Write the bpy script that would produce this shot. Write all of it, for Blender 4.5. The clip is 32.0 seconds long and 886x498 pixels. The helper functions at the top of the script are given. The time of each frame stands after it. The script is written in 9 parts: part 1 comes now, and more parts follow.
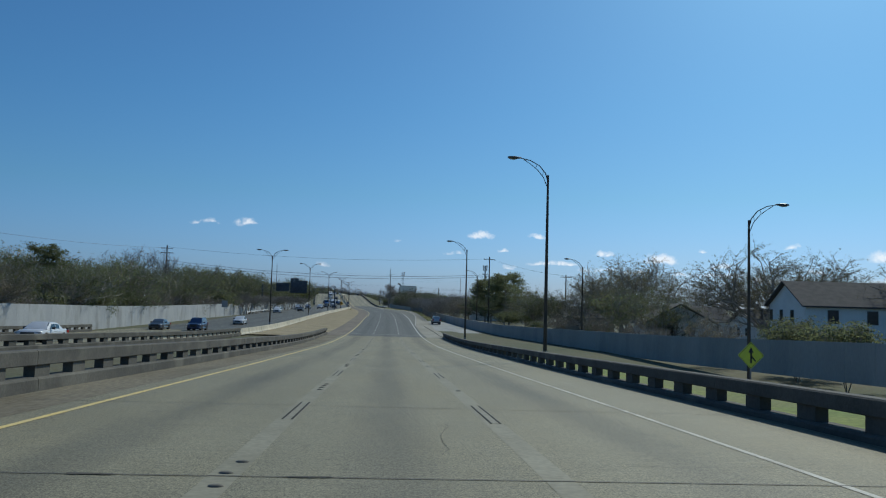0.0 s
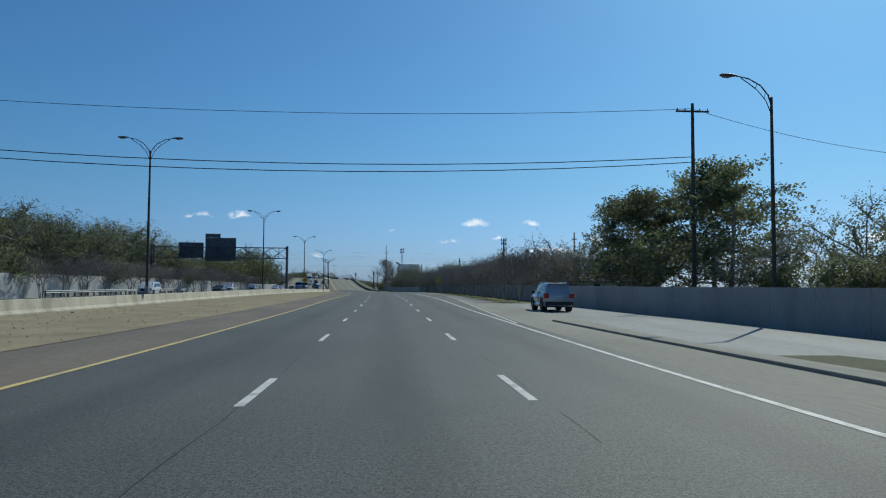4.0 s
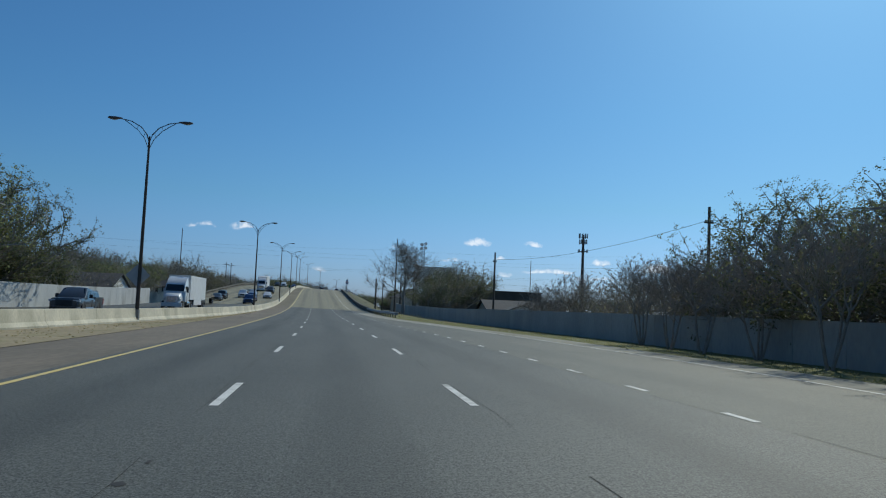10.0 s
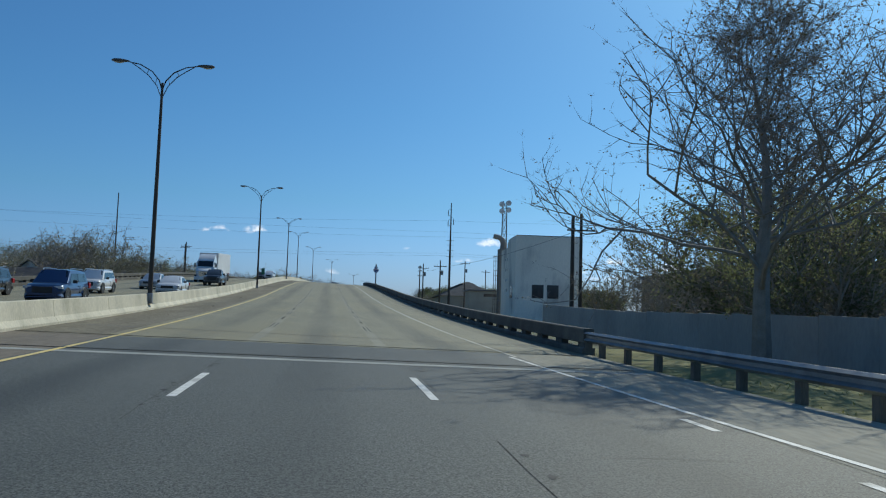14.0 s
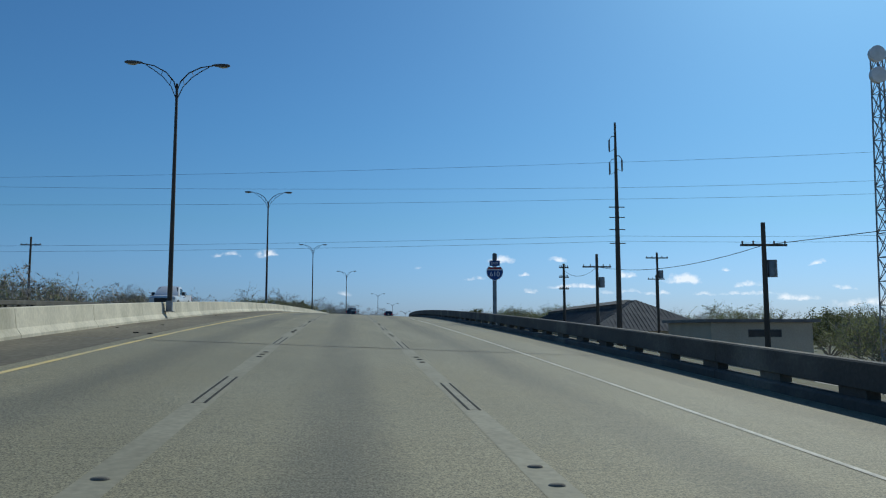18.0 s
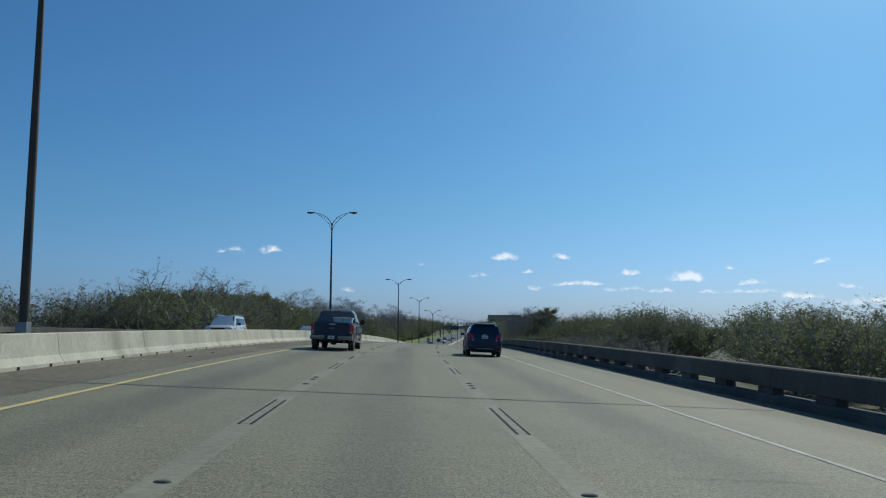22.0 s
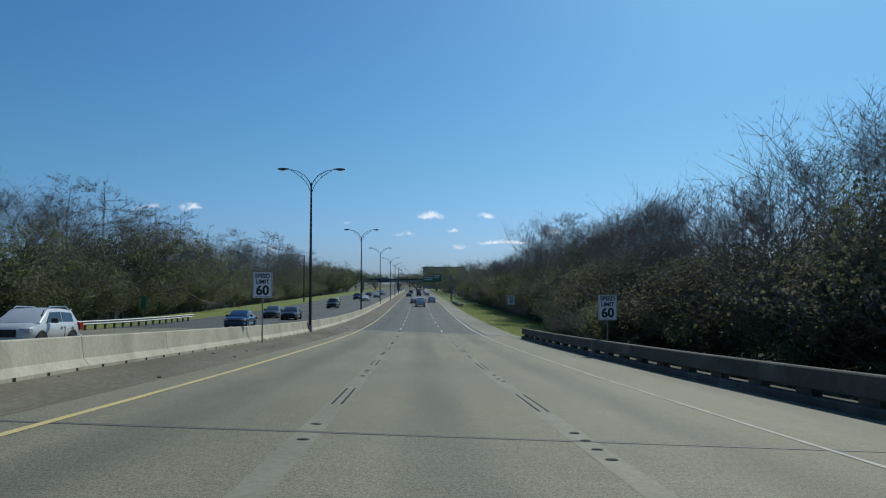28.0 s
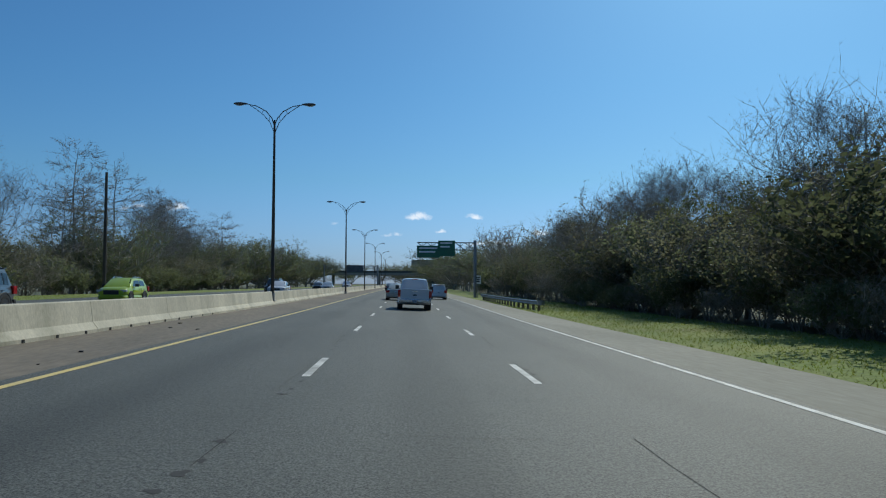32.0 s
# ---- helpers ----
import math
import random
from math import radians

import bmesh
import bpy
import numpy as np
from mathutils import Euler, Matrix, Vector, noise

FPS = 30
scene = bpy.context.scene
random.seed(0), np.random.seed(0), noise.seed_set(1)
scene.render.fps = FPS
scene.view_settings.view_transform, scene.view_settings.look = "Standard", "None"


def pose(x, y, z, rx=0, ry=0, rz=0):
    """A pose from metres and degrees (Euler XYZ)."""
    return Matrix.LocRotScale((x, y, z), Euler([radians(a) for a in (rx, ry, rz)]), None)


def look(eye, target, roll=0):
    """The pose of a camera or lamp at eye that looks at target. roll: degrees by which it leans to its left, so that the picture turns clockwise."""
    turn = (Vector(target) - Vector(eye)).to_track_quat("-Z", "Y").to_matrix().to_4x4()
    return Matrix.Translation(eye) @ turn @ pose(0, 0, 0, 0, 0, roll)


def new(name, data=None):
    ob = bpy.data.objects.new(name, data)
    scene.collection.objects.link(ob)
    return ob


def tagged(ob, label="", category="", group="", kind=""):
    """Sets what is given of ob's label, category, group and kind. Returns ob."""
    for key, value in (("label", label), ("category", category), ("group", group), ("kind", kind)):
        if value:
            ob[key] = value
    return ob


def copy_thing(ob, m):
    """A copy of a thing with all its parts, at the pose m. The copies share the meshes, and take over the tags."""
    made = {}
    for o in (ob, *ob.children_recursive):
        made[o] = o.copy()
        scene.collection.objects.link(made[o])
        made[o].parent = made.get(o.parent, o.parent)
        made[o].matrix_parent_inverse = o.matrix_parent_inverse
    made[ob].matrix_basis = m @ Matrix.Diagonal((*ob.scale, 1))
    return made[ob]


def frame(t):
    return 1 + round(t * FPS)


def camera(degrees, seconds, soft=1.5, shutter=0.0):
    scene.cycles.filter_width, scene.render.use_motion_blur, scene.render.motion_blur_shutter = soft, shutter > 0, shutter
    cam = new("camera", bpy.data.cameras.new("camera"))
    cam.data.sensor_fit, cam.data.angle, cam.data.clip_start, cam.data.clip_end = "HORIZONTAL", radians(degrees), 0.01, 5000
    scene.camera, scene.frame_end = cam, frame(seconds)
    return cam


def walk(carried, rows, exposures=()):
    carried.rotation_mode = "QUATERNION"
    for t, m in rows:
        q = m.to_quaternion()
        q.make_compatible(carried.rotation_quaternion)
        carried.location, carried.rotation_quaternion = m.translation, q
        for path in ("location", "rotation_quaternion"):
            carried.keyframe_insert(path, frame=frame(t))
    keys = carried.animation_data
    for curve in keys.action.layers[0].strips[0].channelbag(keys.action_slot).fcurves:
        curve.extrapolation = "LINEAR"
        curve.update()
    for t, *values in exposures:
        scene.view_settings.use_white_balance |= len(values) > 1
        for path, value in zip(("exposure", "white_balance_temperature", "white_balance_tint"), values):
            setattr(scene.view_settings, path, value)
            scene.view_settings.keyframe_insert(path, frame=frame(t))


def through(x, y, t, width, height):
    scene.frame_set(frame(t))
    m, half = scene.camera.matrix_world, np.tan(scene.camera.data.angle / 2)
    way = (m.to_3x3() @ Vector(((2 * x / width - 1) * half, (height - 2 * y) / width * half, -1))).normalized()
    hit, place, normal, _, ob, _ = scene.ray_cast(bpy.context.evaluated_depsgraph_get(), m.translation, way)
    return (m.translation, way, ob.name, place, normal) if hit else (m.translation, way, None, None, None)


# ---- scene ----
cam = camera(59.6, 32.0, soft=1.15)

# seconds, place, heading to the left, tilt up, lean
ROWS = [
    (0.0, -0.013, 0.000, 4.976, -3.594, 3.882, 1.566), (0.5, -0.115, 14.415, 4.414, -3.727, 3.706, 1.692),
    (1.0, -0.220, 28.948, 3.802, -3.738, 3.477, 1.702), (1.5, -0.334, 43.605, 3.172, -3.756, 3.164, 1.637),
    (2.0, -0.459, 58.384, 2.584, -3.804, 3.020, 1.462), (2.5, -0.588, 73.265, 2.089, -3.851, 2.940, 1.175),
    (3.0, -0.712, 88.212, 1.710, -3.944, 2.906, 0.858), (3.5, -0.827, 103.189, 1.461, -3.981, 2.944, 0.538),
    (4.0, -0.930, 118.159, 1.333, -4.024, 3.040, 0.326), (4.5, -1.021, 133.097, 1.309, -4.075, 3.184, 0.168),
    (5.0, -1.102, 147.981, 1.368, -4.129, 3.364, 0.053), (5.5, -1.184, 162.799, 1.483, -4.169, 3.557, 0.001),
    (6.0, -1.286, 177.546, 1.625, -4.172, 3.740, 0.084), (6.5, -1.419, 192.225, 1.755, -4.181, 3.849, 0.290),
    (7.0, -1.588, 206.852, 1.848, -4.192, 3.975, 0.583), (7.5, -1.800, 221.452, 1.904, -4.237, 4.016, 1.033),
    (8.0, -2.103, 236.059, 1.952, -4.163, 4.086, 1.343), (8.5, -2.548, 250.693, 2.006, -4.129, 4.167, 1.578),
    (9.0, -3.152, 265.365, 2.053, -4.071, 4.265, 1.879), (9.5, -3.923, 280.075, 2.090, -3.999, 4.337, 2.168),
    (10.0, -4.858, 294.818, 2.118, -3.847, 4.388, 2.427), (10.5, -5.928, 309.600, 2.136, -3.689, 4.470, 2.679),
    (11.0, -7.065, 324.427, 2.140, -3.542, 4.525, 2.851), (11.5, -8.257, 339.298, 2.118, -3.411, 4.517, 2.943),
    (12.0, -9.489, 354.197, 2.070, -3.281, 4.470, 2.744), (12.5, -10.737, 369.088, 2.033, -3.200, 4.447, 2.483),
    (13.0, -11.987, 383.927, 2.038, -3.078, 4.439, 2.224), (13.5, -13.250, 398.671, 2.119, -3.004, 4.390, 1.990),
    (14.0, -14.536, 413.288, 2.264, -2.914, 4.421, 1.760), (14.5, -15.870, 427.763, 2.459, -2.818, 4.432, 1.517),
    (15.0, -17.239, 442.104, 2.721, -2.707, 4.597, 1.181), (15.5, -18.638, 456.342, 3.074, -2.579, 4.827, 0.830),
    (16.0, -20.058, 470.523, 3.537, -2.448, 5.064, 0.499), (16.5, -21.483, 484.700, 4.124, -2.335, 5.275, 0.235),
    (17.0, -22.896, 498.924, 4.830, -2.266, 5.461, 0.141), (17.5, -24.274, 513.234, 5.592, -2.159, 5.661, 0.005),
    (18.0, -25.611, 527.654, 6.354, -2.066, 5.801, -0.066), (18.5, -26.927, 542.185, 7.034, -2.006, 5.947, -0.124),
    (19.0, -28.216, 556.806, 7.619, -1.940, 5.991, -0.108), (19.5, -29.456, 571.481, 8.135, -1.919, 6.067, 0.005),
    (20.0, -30.655, 586.169, 8.583, -1.838, 6.098, -0.034), (20.5, -31.760, 600.840, 8.955, -1.804, 6.043, -0.027),
    (21.0, -32.741, 615.474, 9.245, -1.771, 5.921, 0.029), (21.5, -33.556, 630.054, 9.462, -1.752, 5.738, 0.145),
    (22.0, -34.176, 644.567, 9.615, -1.802, 5.539, 0.252), (22.5, -34.569, 659.010, 9.696, -1.839, 5.342, 0.418),
    (23.0, -34.728, 673.383, 9.686, -1.943, 5.160, 0.434), (23.5, -34.659, 687.695, 9.578, -2.694, 4.917, 0.336),
    (24.0, -34.409, 701.959, 9.395, -3.525, 4.699, 0.296), (24.5, -33.983, 716.186, 9.158, -4.239, 4.435, 0.291),
    (25.0, -33.409, 730.384, 8.868, -4.754, 4.236, 0.251), (25.5, -32.699, 744.562, 8.502, -5.482, 3.991, 0.183),
    (26.0, -31.880, 758.732, 8.054, -6.060, 3.699, 0.138), (26.5, -30.961, 772.906, 7.517, -6.502, 3.384, 0.107),
    (27.0, -29.941, 787.095, 6.890, -6.831, 3.068, 0.087), (27.5, -28.817, 801.306, 6.177, -7.085, 2.768, 0.080),
    (28.0, -27.587, 815.537, 5.405, -7.312, 2.497, 0.099), (28.5, -26.284, 829.780, 4.629, -7.446, 2.276, 0.220),
    (29.0, -24.940, 844.033, 3.930, -7.572, 2.176, 0.358), (29.5, -23.596, 858.304, 3.344, -7.689, 2.142, 0.526),
    (30.0, -22.248, 872.602, 2.872, -7.785, 2.050, 0.501), (30.5, -20.881, 886.935, 2.515, -7.876, 2.193, 0.360),
    (31.0, -19.484, 901.304, 2.247, -7.975, 2.300, 0.233), (31.5, -18.062, 915.705, 2.063, -8.111, 2.439, 0.210),
    (32.0, -16.639, 930.136, 1.962, -8.217, 2.567, 0.200),
]
LINE_X = [1.53, 1.37, 1.05, 0.73, 0.41, 0.08, -0.26, -0.57, -0.79, -0.93, -1.19, -1.98, -3.68, -6.37, -9.77, -13.49, -17.28, -21.11, -24.92, -28.59, -31.84, -34.14, -34.95, -34.07, -31.79, -28.60, -24.95, -21.13, -17.30, -13.51, -9.72, -5.94, -2.14, 1.66, 5.47, 9.27, 13.07, 16.87, 20.67, 24.47, 28.27, 30.17]
LINE_Z = [4.27, 4.41, 4.67, 4.75, 4.40, 3.40, 1.90, 0.55, -0.09, 0.03, 0.40, 0.63, 0.70, 0.68, 0.60, 0.67, 1.25, 2.57, 4.45, 6.26, 7.54, 8.17, 8.22, 7.70, 6.52, 4.72, 2.76, 1.28, 0.59, 0.40, 0.39, 0.38, 0.36, 0.34, 0.34, 0.34, 0.34, 0.34, 0.34, 0.34, 0.34, 0.34]


def rig(x, y, z, turn, tilt, lean):
    return pose(x, y, z, 0, 0, turn) @ pose(0, 0, 0, 90 + tilt) @ pose(0, 0, 0, 0, 0, lean)


# the camera opens up a little on the climb to the second bridge
STOPS = [(0.0, -0.03), (3.0, 0.0), (6.0, 0.04), (9.0, 0.0), (12.0, 0.07), (14.0, 0.18), (15.5, 0.16), (17.0, 0.09), (20.0, 0.02), (25.0, -0.02), (28.0, 0.0), (32.0, 0.04)]
walk(cam, [(r[0], rig(*r[1:])) for r in ROWS], STOPS)

# ---------------------------------------------------------------- daylight
SUN_TURN, SUN_UP = 33.5, 39.3      # degrees to the right of the road's first heading, and above the horizon
world = bpy.data.worlds.new("sky")
scene.world = world
world.use_nodes = True
wt = world.node_tree
wt.nodes.clear()


def wnode(kind, **values):
    n = wt.nodes.new(kind)
    for key, value in values.items():
        n.inputs[key].default_value = value
    return n


def wmath(op, a, b=None):
    n = wt.nodes.new("ShaderNodeMath")
    n.operation = op
    for i, v in enumerate((a, b)):
        if v is None:
            continue
        if isinstance(v, (int, float)):
            n.inputs[i].default_value = v
        else:
            wt.links.new(v, n.inputs[i])
    return n.outputs[0]


sky = wt.nodes.new("ShaderNodeTexSky")
sky.sky_type = "NISHITA"
sky.sun_disc = False
sky.sun_elevation, sky.sun_rotation = radians(SUN_UP), radians(SUN_TURN)
sky.air_density, sky.dust_density, sky.ozone_density = 1.0, 0.9, 4.0
sky_coord = wt.nodes.new("ShaderNodeTexCoord")
sky_split = wt.nodes.new("ShaderNodeSeparateXYZ")
wt.links.new(sky_coord.outputs["Generated"], sky_split.inputs[0])
sky_az = wmath("ARCTAN2", sky_split.outputs[0], sky_split.outputs[1])
sky_el = wmath("ARCSINE", sky_split.outputs[2])
# small fair-weather clouds: azimuth to the right, height, half width, half height (degrees), density
CLOUDS = [(6.4, 4.85, 1.1, 0.40, 1.2), (10.5, 4.9, 0.7, 0.28, 0.9), (8.2, 3.85, 0.5, 0.22, 0.8), (-10.6, 5.2, 0.8, 0.36, 1.1),
          (-13.6, 5.1, 1.1, 0.24, 0.7), (15.4, 3.6, 0.7, 0.30, 1.0), (19.4, 3.3, 1.1, 0.5, 1.3), (12.6, 2.9, 1.1, 0.22, 0.7),
          (0.2, 4.4, 0.5, 0.2, 0.5), (23.4, 2.9, 0.9, 0.28, 0.8), (28.0, 4.3, 0.5, 0.25, 0.8), (33.5, 3.5, 1.1, 0.45, 1.2), (22.0, 3.9, 0.4, 0.2, 0.8),
          (8.6, 2.6, 0.7, 0.22, 0.6), (26.5, 1.9, 1.5, 0.35, 0.8), (29.6, 2.6, 0.9, 0.2, 0.8), (34.0, 1.9, 1.6, 0.4, 0.8), (-4.9, 2.5, 0.9, 0.25, 0.5), (17.6, 2.4, 0.9, 0.22, 0.8), (20.6, 2.3, 0.8, 0.2, 0.8),
          (14.8, 2.5, 1.6, 0.22, 0.65), (23.5, 2.3, 1.9, 0.24, 0.65), (31.0, 1.5, 2.6, 0.4, 0.7), (4.6, 3.5, 0.9, 0.22, 0.6), (10.8, 2.9, 1.5, 0.24, 0.6), (37.5, 2.5, 1.6, 0.4, 0.9)]
cloud_noise = wnode("ShaderNodeTexNoise", Scale=85.0, Detail=9.0, Roughness=0.66)
wt.links.new(sky_coord.outputs["Generated"], cloud_noise.inputs["Vector"])
ragged = wnode("ShaderNodeTexNoise", Scale=38.0, Detail=5.0, Roughness=0.6)
wt.links.new(sky_coord.outputs["Generated"], ragged.inputs["Vector"])
ragged_split = wt.nodes.new("ShaderNodeSeparateColor")
wt.links.new(ragged.outputs["Color"], ragged_split.inputs[0])
sky_az = wmath("ADD", sky_az, wmath("MULTIPLY", wmath("SUBTRACT", ragged_split.outputs[0], 0.5), 0.035))
cloud_el = wmath("ADD", sky_el, wmath("MULTIPLY", wmath("SUBTRACT", ragged_split.outputs[1], 0.5), 0.016))
cloud_sum = None
for c_az, c_el, c_w, c_h, c_d in CLOUDS:
    a = wmath("DIVIDE", wmath("SUBTRACT", sky_az, radians(c_az)), radians(c_w))
    b = wmath("DIVIDE", wmath("SUBTRACT", cloud_el, radians(c_el)), radians(c_h))
    b = wmath("MAXIMUM", b, wmath("MULTIPLY", b, -2.2))      # flat bases
    r = wmath("ADD", wmath("MULTIPLY", a, a), wmath("MULTIPLY", b, b))
    v = wmath("MULTIPLY", wmath("EXPONENT", wmath("MULTIPLY", r, -1.1)), c_d)
    cloud_sum = v if cloud_sum is None else wmath("ADD", cloud_sum, v)
cloud_mask = wmath("SUBTRACT", wmath("MULTIPLY", cloud_sum, wmath("SUBTRACT", wmath("MULTIPLY", cloud_noise.outputs[0], 2.4), 0.55)), 0.16)
cloud_mask = wmath("MINIMUM", wmath("MAXIMUM", wmath("MULTIPLY", cloud_mask, 1.35), 0.0), 0.66)
cloud_mix = wt.nodes.new("ShaderNodeMix")
cloud_mix.data_type = "RGBA"
wt.links.new(cloud_mask, cloud_mix.inputs[0])
sky_tint = wt.nodes.new("ShaderNodeMix")
sky_tint.data_type, sky_tint.blend_type = "RGBA", "MULTIPLY"
sky_tint.inputs[0].default_value = 1.0
tint_mix = wt.nodes.new("ShaderNodeMix")      # the haze near the horizon is paler than the zenith
tint_mix.data_type = "RGBA"
tint_mix.inputs[6].default_value, tint_mix.inputs[7].default_value = (0.545, 0.91, 1.20, 1), (0.462, 0.93, 1.225, 1)
wt.links.new(wmath("MINIMUM", wmath("MULTIPLY", wmath("ABSOLUTE", sky_el), 4.0), 1.0), tint_mix.inputs[0])
haze_mix = wt.nodes.new("ShaderNodeMix")
haze_mix.data_type = "RGBA"
haze_mix.inputs[6].default_value = (0.57, 0.875, 1.58, 1)
wt.links.new(wmath("MINIMUM", wmath("MULTIPLY", wmath("ABSOLUTE", sky_el), 7.5), 1.0), haze_mix.inputs[0])
wt.links.new(tint_mix.outputs[2], haze_mix.inputs[7])
wt.links.new(haze_mix.outputs[2], sky_tint.inputs[7])
wt.links.new(sky.outputs[0], sky_tint.inputs[6])
wt.links.new(sky_tint.outputs[2], cloud_mix.inputs[6])
cloud_mix.inputs[7].default_value = (15.5, 15.8, 16.2, 1)
sky_bg = wnode("ShaderNodeBackground", Strength=0.0655)
wt.links.new(cloud_mix.outputs[2], sky_bg.inputs[0])
sky_out = wt.nodes.new("ShaderNodeOutputWorld")
wt.links.new(sky_bg.outputs[0], sky_out.inputs[0])

sun = new("sun", bpy.data.lights.new("sun", "SUN"))
sun.data.energy, sun.data.angle, sun.data.color = 2.75, radians(0.53), (0.92, 0.93, 0.80)
SUN_WAY = Vector((math.sin(radians(SUN_TURN)) * math.cos(radians(SUN_UP)), math.cos(radians(SUN_TURN)) * math.cos(radians(SUN_UP)), math.sin(radians(SUN_UP))))
sun.matrix_world = look(SUN_WAY * 100, (0, 0, 0))


# ---------------------------------------------------------------- materials
def material(name, colour, second=None, scale=1.0, rough=0.8, metal=0.0, bump=0.0, bump_scale=30.0, fine=0.25, spec=0.5, per_object=0.0, coat=0.0, stretch=(1, 1, 1), stain=None, stain_scale=0.15):
    """A surface whose colour wanders between two tones at a coarse scale, with fine grain, an optional stain and relief."""
    m = bpy.data.materials.new(name)
    m.use_nodes = True
    nt = m.node_tree
    p = nt.nodes["Principled BSDF"]
    p.inputs["Roughness"].default_value, p.inputs["Metallic"].default_value = rough, metal
    p.inputs["Specular IOR Level"].default_value = spec
    p.inputs["Coat Weight"].default_value = coat
    p.inputs["Coat Roughness"].default_value = 0.06
    tc = nt.nodes.new("ShaderNodeTexCoord")
    mp = nt.nodes.new("ShaderNodeMapping")
    mp.inputs["Scale"].default_value = stretch
    nt.links.new(tc.outputs["Object"], mp.inputs[0])

    def tex(s, detail=4.0):
        n = nt.nodes.new("ShaderNodeTexNoise")
        n.inputs["Scale"].default_value, n.inputs["Detail"].default_value = s, detail
        nt.links.new(mp.outputs[0], n.inputs["Vector"])
        return n.outputs[0]

    def blend(kind, fac, a, b):
        n = nt.nodes.new("ShaderNodeMix")
        n.data_type, n.blend_type = "RGBA", kind
        for i, v in ((0, fac), (6, a), (7, b)):
            if hasattr(v, "links"):
                nt.links.new(v, n.inputs[i])
            else:
                n.inputs[i].default_value = v
        return n.outputs[2]

    def ramp(v, lo, hi):
        n = nt.nodes.new("ShaderNodeMapRange")
        nt.links.new(v, n.inputs[0])
        n.inputs[1].default_value, n.inputs[2].default_value = lo, hi
        return n.outputs[0]

    col = (*colour, 1)
    if second:
        col = blend("MIX", ramp(tex(scale), 0.38, 0.62), (*colour, 1), (*second, 1))
    if stain:
        col = blend("MIX", ramp(tex(stain_scale, 6.0), 0.52, 0.72), col, (*stain, 1))
    if fine:
        g = ramp(tex(scale * 14 + 3, 3.0), 0.25, 0.75)
        mul = nt.nodes.new("ShaderNodeMath")
        mul.operation = "MULTIPLY_ADD"
        nt.links.new(g, mul.inputs[0])
        mul.inputs[1].default_value, mul.inputs[2].default_value = fine, 1 - fine / 2
        comb = nt.nodes.new("ShaderNodeCombineColor")
        for i in range(3):
            nt.links.new(mul.outputs[0], comb.inputs[i])
        col = blend("MULTIPLY", 1.0, col, comb.outputs[0])
    if per_object:
        oi = nt.nodes.new("ShaderNodeObjectInfo")
        hs = nt.nodes.new("ShaderNodeHueSaturation")
        mr = nt.nodes.new("ShaderNodeMapRange")
        nt.links.new(oi.outputs["Random"], mr.inputs[0])
        mr.inputs[3].default_value, mr.inputs[4].default_value = 1 - per_object, 1 + per_object
        nt.links.new(mr.outputs[0], hs.inputs["Value"])
        if hasattr(col, "links"):
            nt.links.new(col, hs.inputs["Color"])
        else:
            hs.inputs["Color"].default_value = col
        col = hs.outputs[0]
    if hasattr(col, "links"):
        nt.links.new(col, p.inputs["Base Color"])
    else:
        p.inputs["Base Color"].default_value = col
    if bump:
        bn = nt.nodes.new("ShaderNodeBump")
        bn.inputs["Strength"].default_value, bn.inputs["Distance"].default_value = bump, 0.02
        nt.links.new(tex(bump_scale, 3.0), bn.inputs["Height"])
        nt.links.new(bn.outputs[0], p.inputs["Normal"])
    return m


M = {}
M["shoulder"] = material("brown_shoulder", (0.155, 0.13, 0.10), (0.20, 0.165, 0.125), 0.5, 0.9, bump=0.5, bump_scale=40, fine=0.4, stretch=(1, 0.2, 1))
M["pale_joint"] = material("pale_joint_concrete", (0.36, 0.365, 0.335), (0.30, 0.305, 0.28), 0.8, 0.85, bump=0.3, bump_scale=30, fine=0.35)
M["pale_shoulder"] = material("pale_concrete_shoulder", (0.27, 0.255, 0.205), (0.33, 0.308, 0.25), 0.4, 0.9, bump=0.4, bump_scale=40, fine=0.3, stain=(0.22, 0.21, 0.16), stain_scale=0.2, stretch=(1, 0.2, 1))
M["dirt"] = material("sandy_dirt", (0.35, 0.28, 0.17), (0.28, 0.225, 0.135), 0.35, 0.95, bump=0.9, bump_scale=8, fine=0.4, stain=(0.22, 0.20, 0.09), stain_scale=0.5)
M["barrier"] = material("barrier_concrete", (0.60, 0.55, 0.43), (0.50, 0.46, 0.36), 0.9, 0.85, bump=0.4, bump_scale=25, fine=0.3, stain=(0.36, 0.335, 0.25), stain_scale=0.6, per_object=0.08, stretch=(1, 1, 0.5))
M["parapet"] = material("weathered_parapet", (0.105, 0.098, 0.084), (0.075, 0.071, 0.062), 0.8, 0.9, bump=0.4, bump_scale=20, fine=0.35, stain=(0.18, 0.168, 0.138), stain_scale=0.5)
M["wall"] = material("grey_wall_concrete", (0.46, 0.47, 0.47), (0.40, 0.41, 0.42), 0.5, 0.9, bump=0.3, bump_scale=12, fine=0.2, stain=(0.26, 0.26, 0.25), stain_scale=0.4, stretch=(1, 1, 0.4))
M["grass"] = material("winter_grass", (0.12, 0.135, 0.035), (0.185, 0.17, 0.06), 0.25, 0.95, bump=1.0, bump_scale=6, fine=0.7, stain=(0.17, 0.14, 0.07), stain_scale=0.12)
M["verge_dry"] = material("dry_verge", (0.20, 0.18, 0.12), (0.15, 0.15, 0.075), 0.5, 0.95, bump=1.0, bump_scale=6, fine=0.6, stain=(0.26, 0.24, 0.18), stain_scale=0.3)
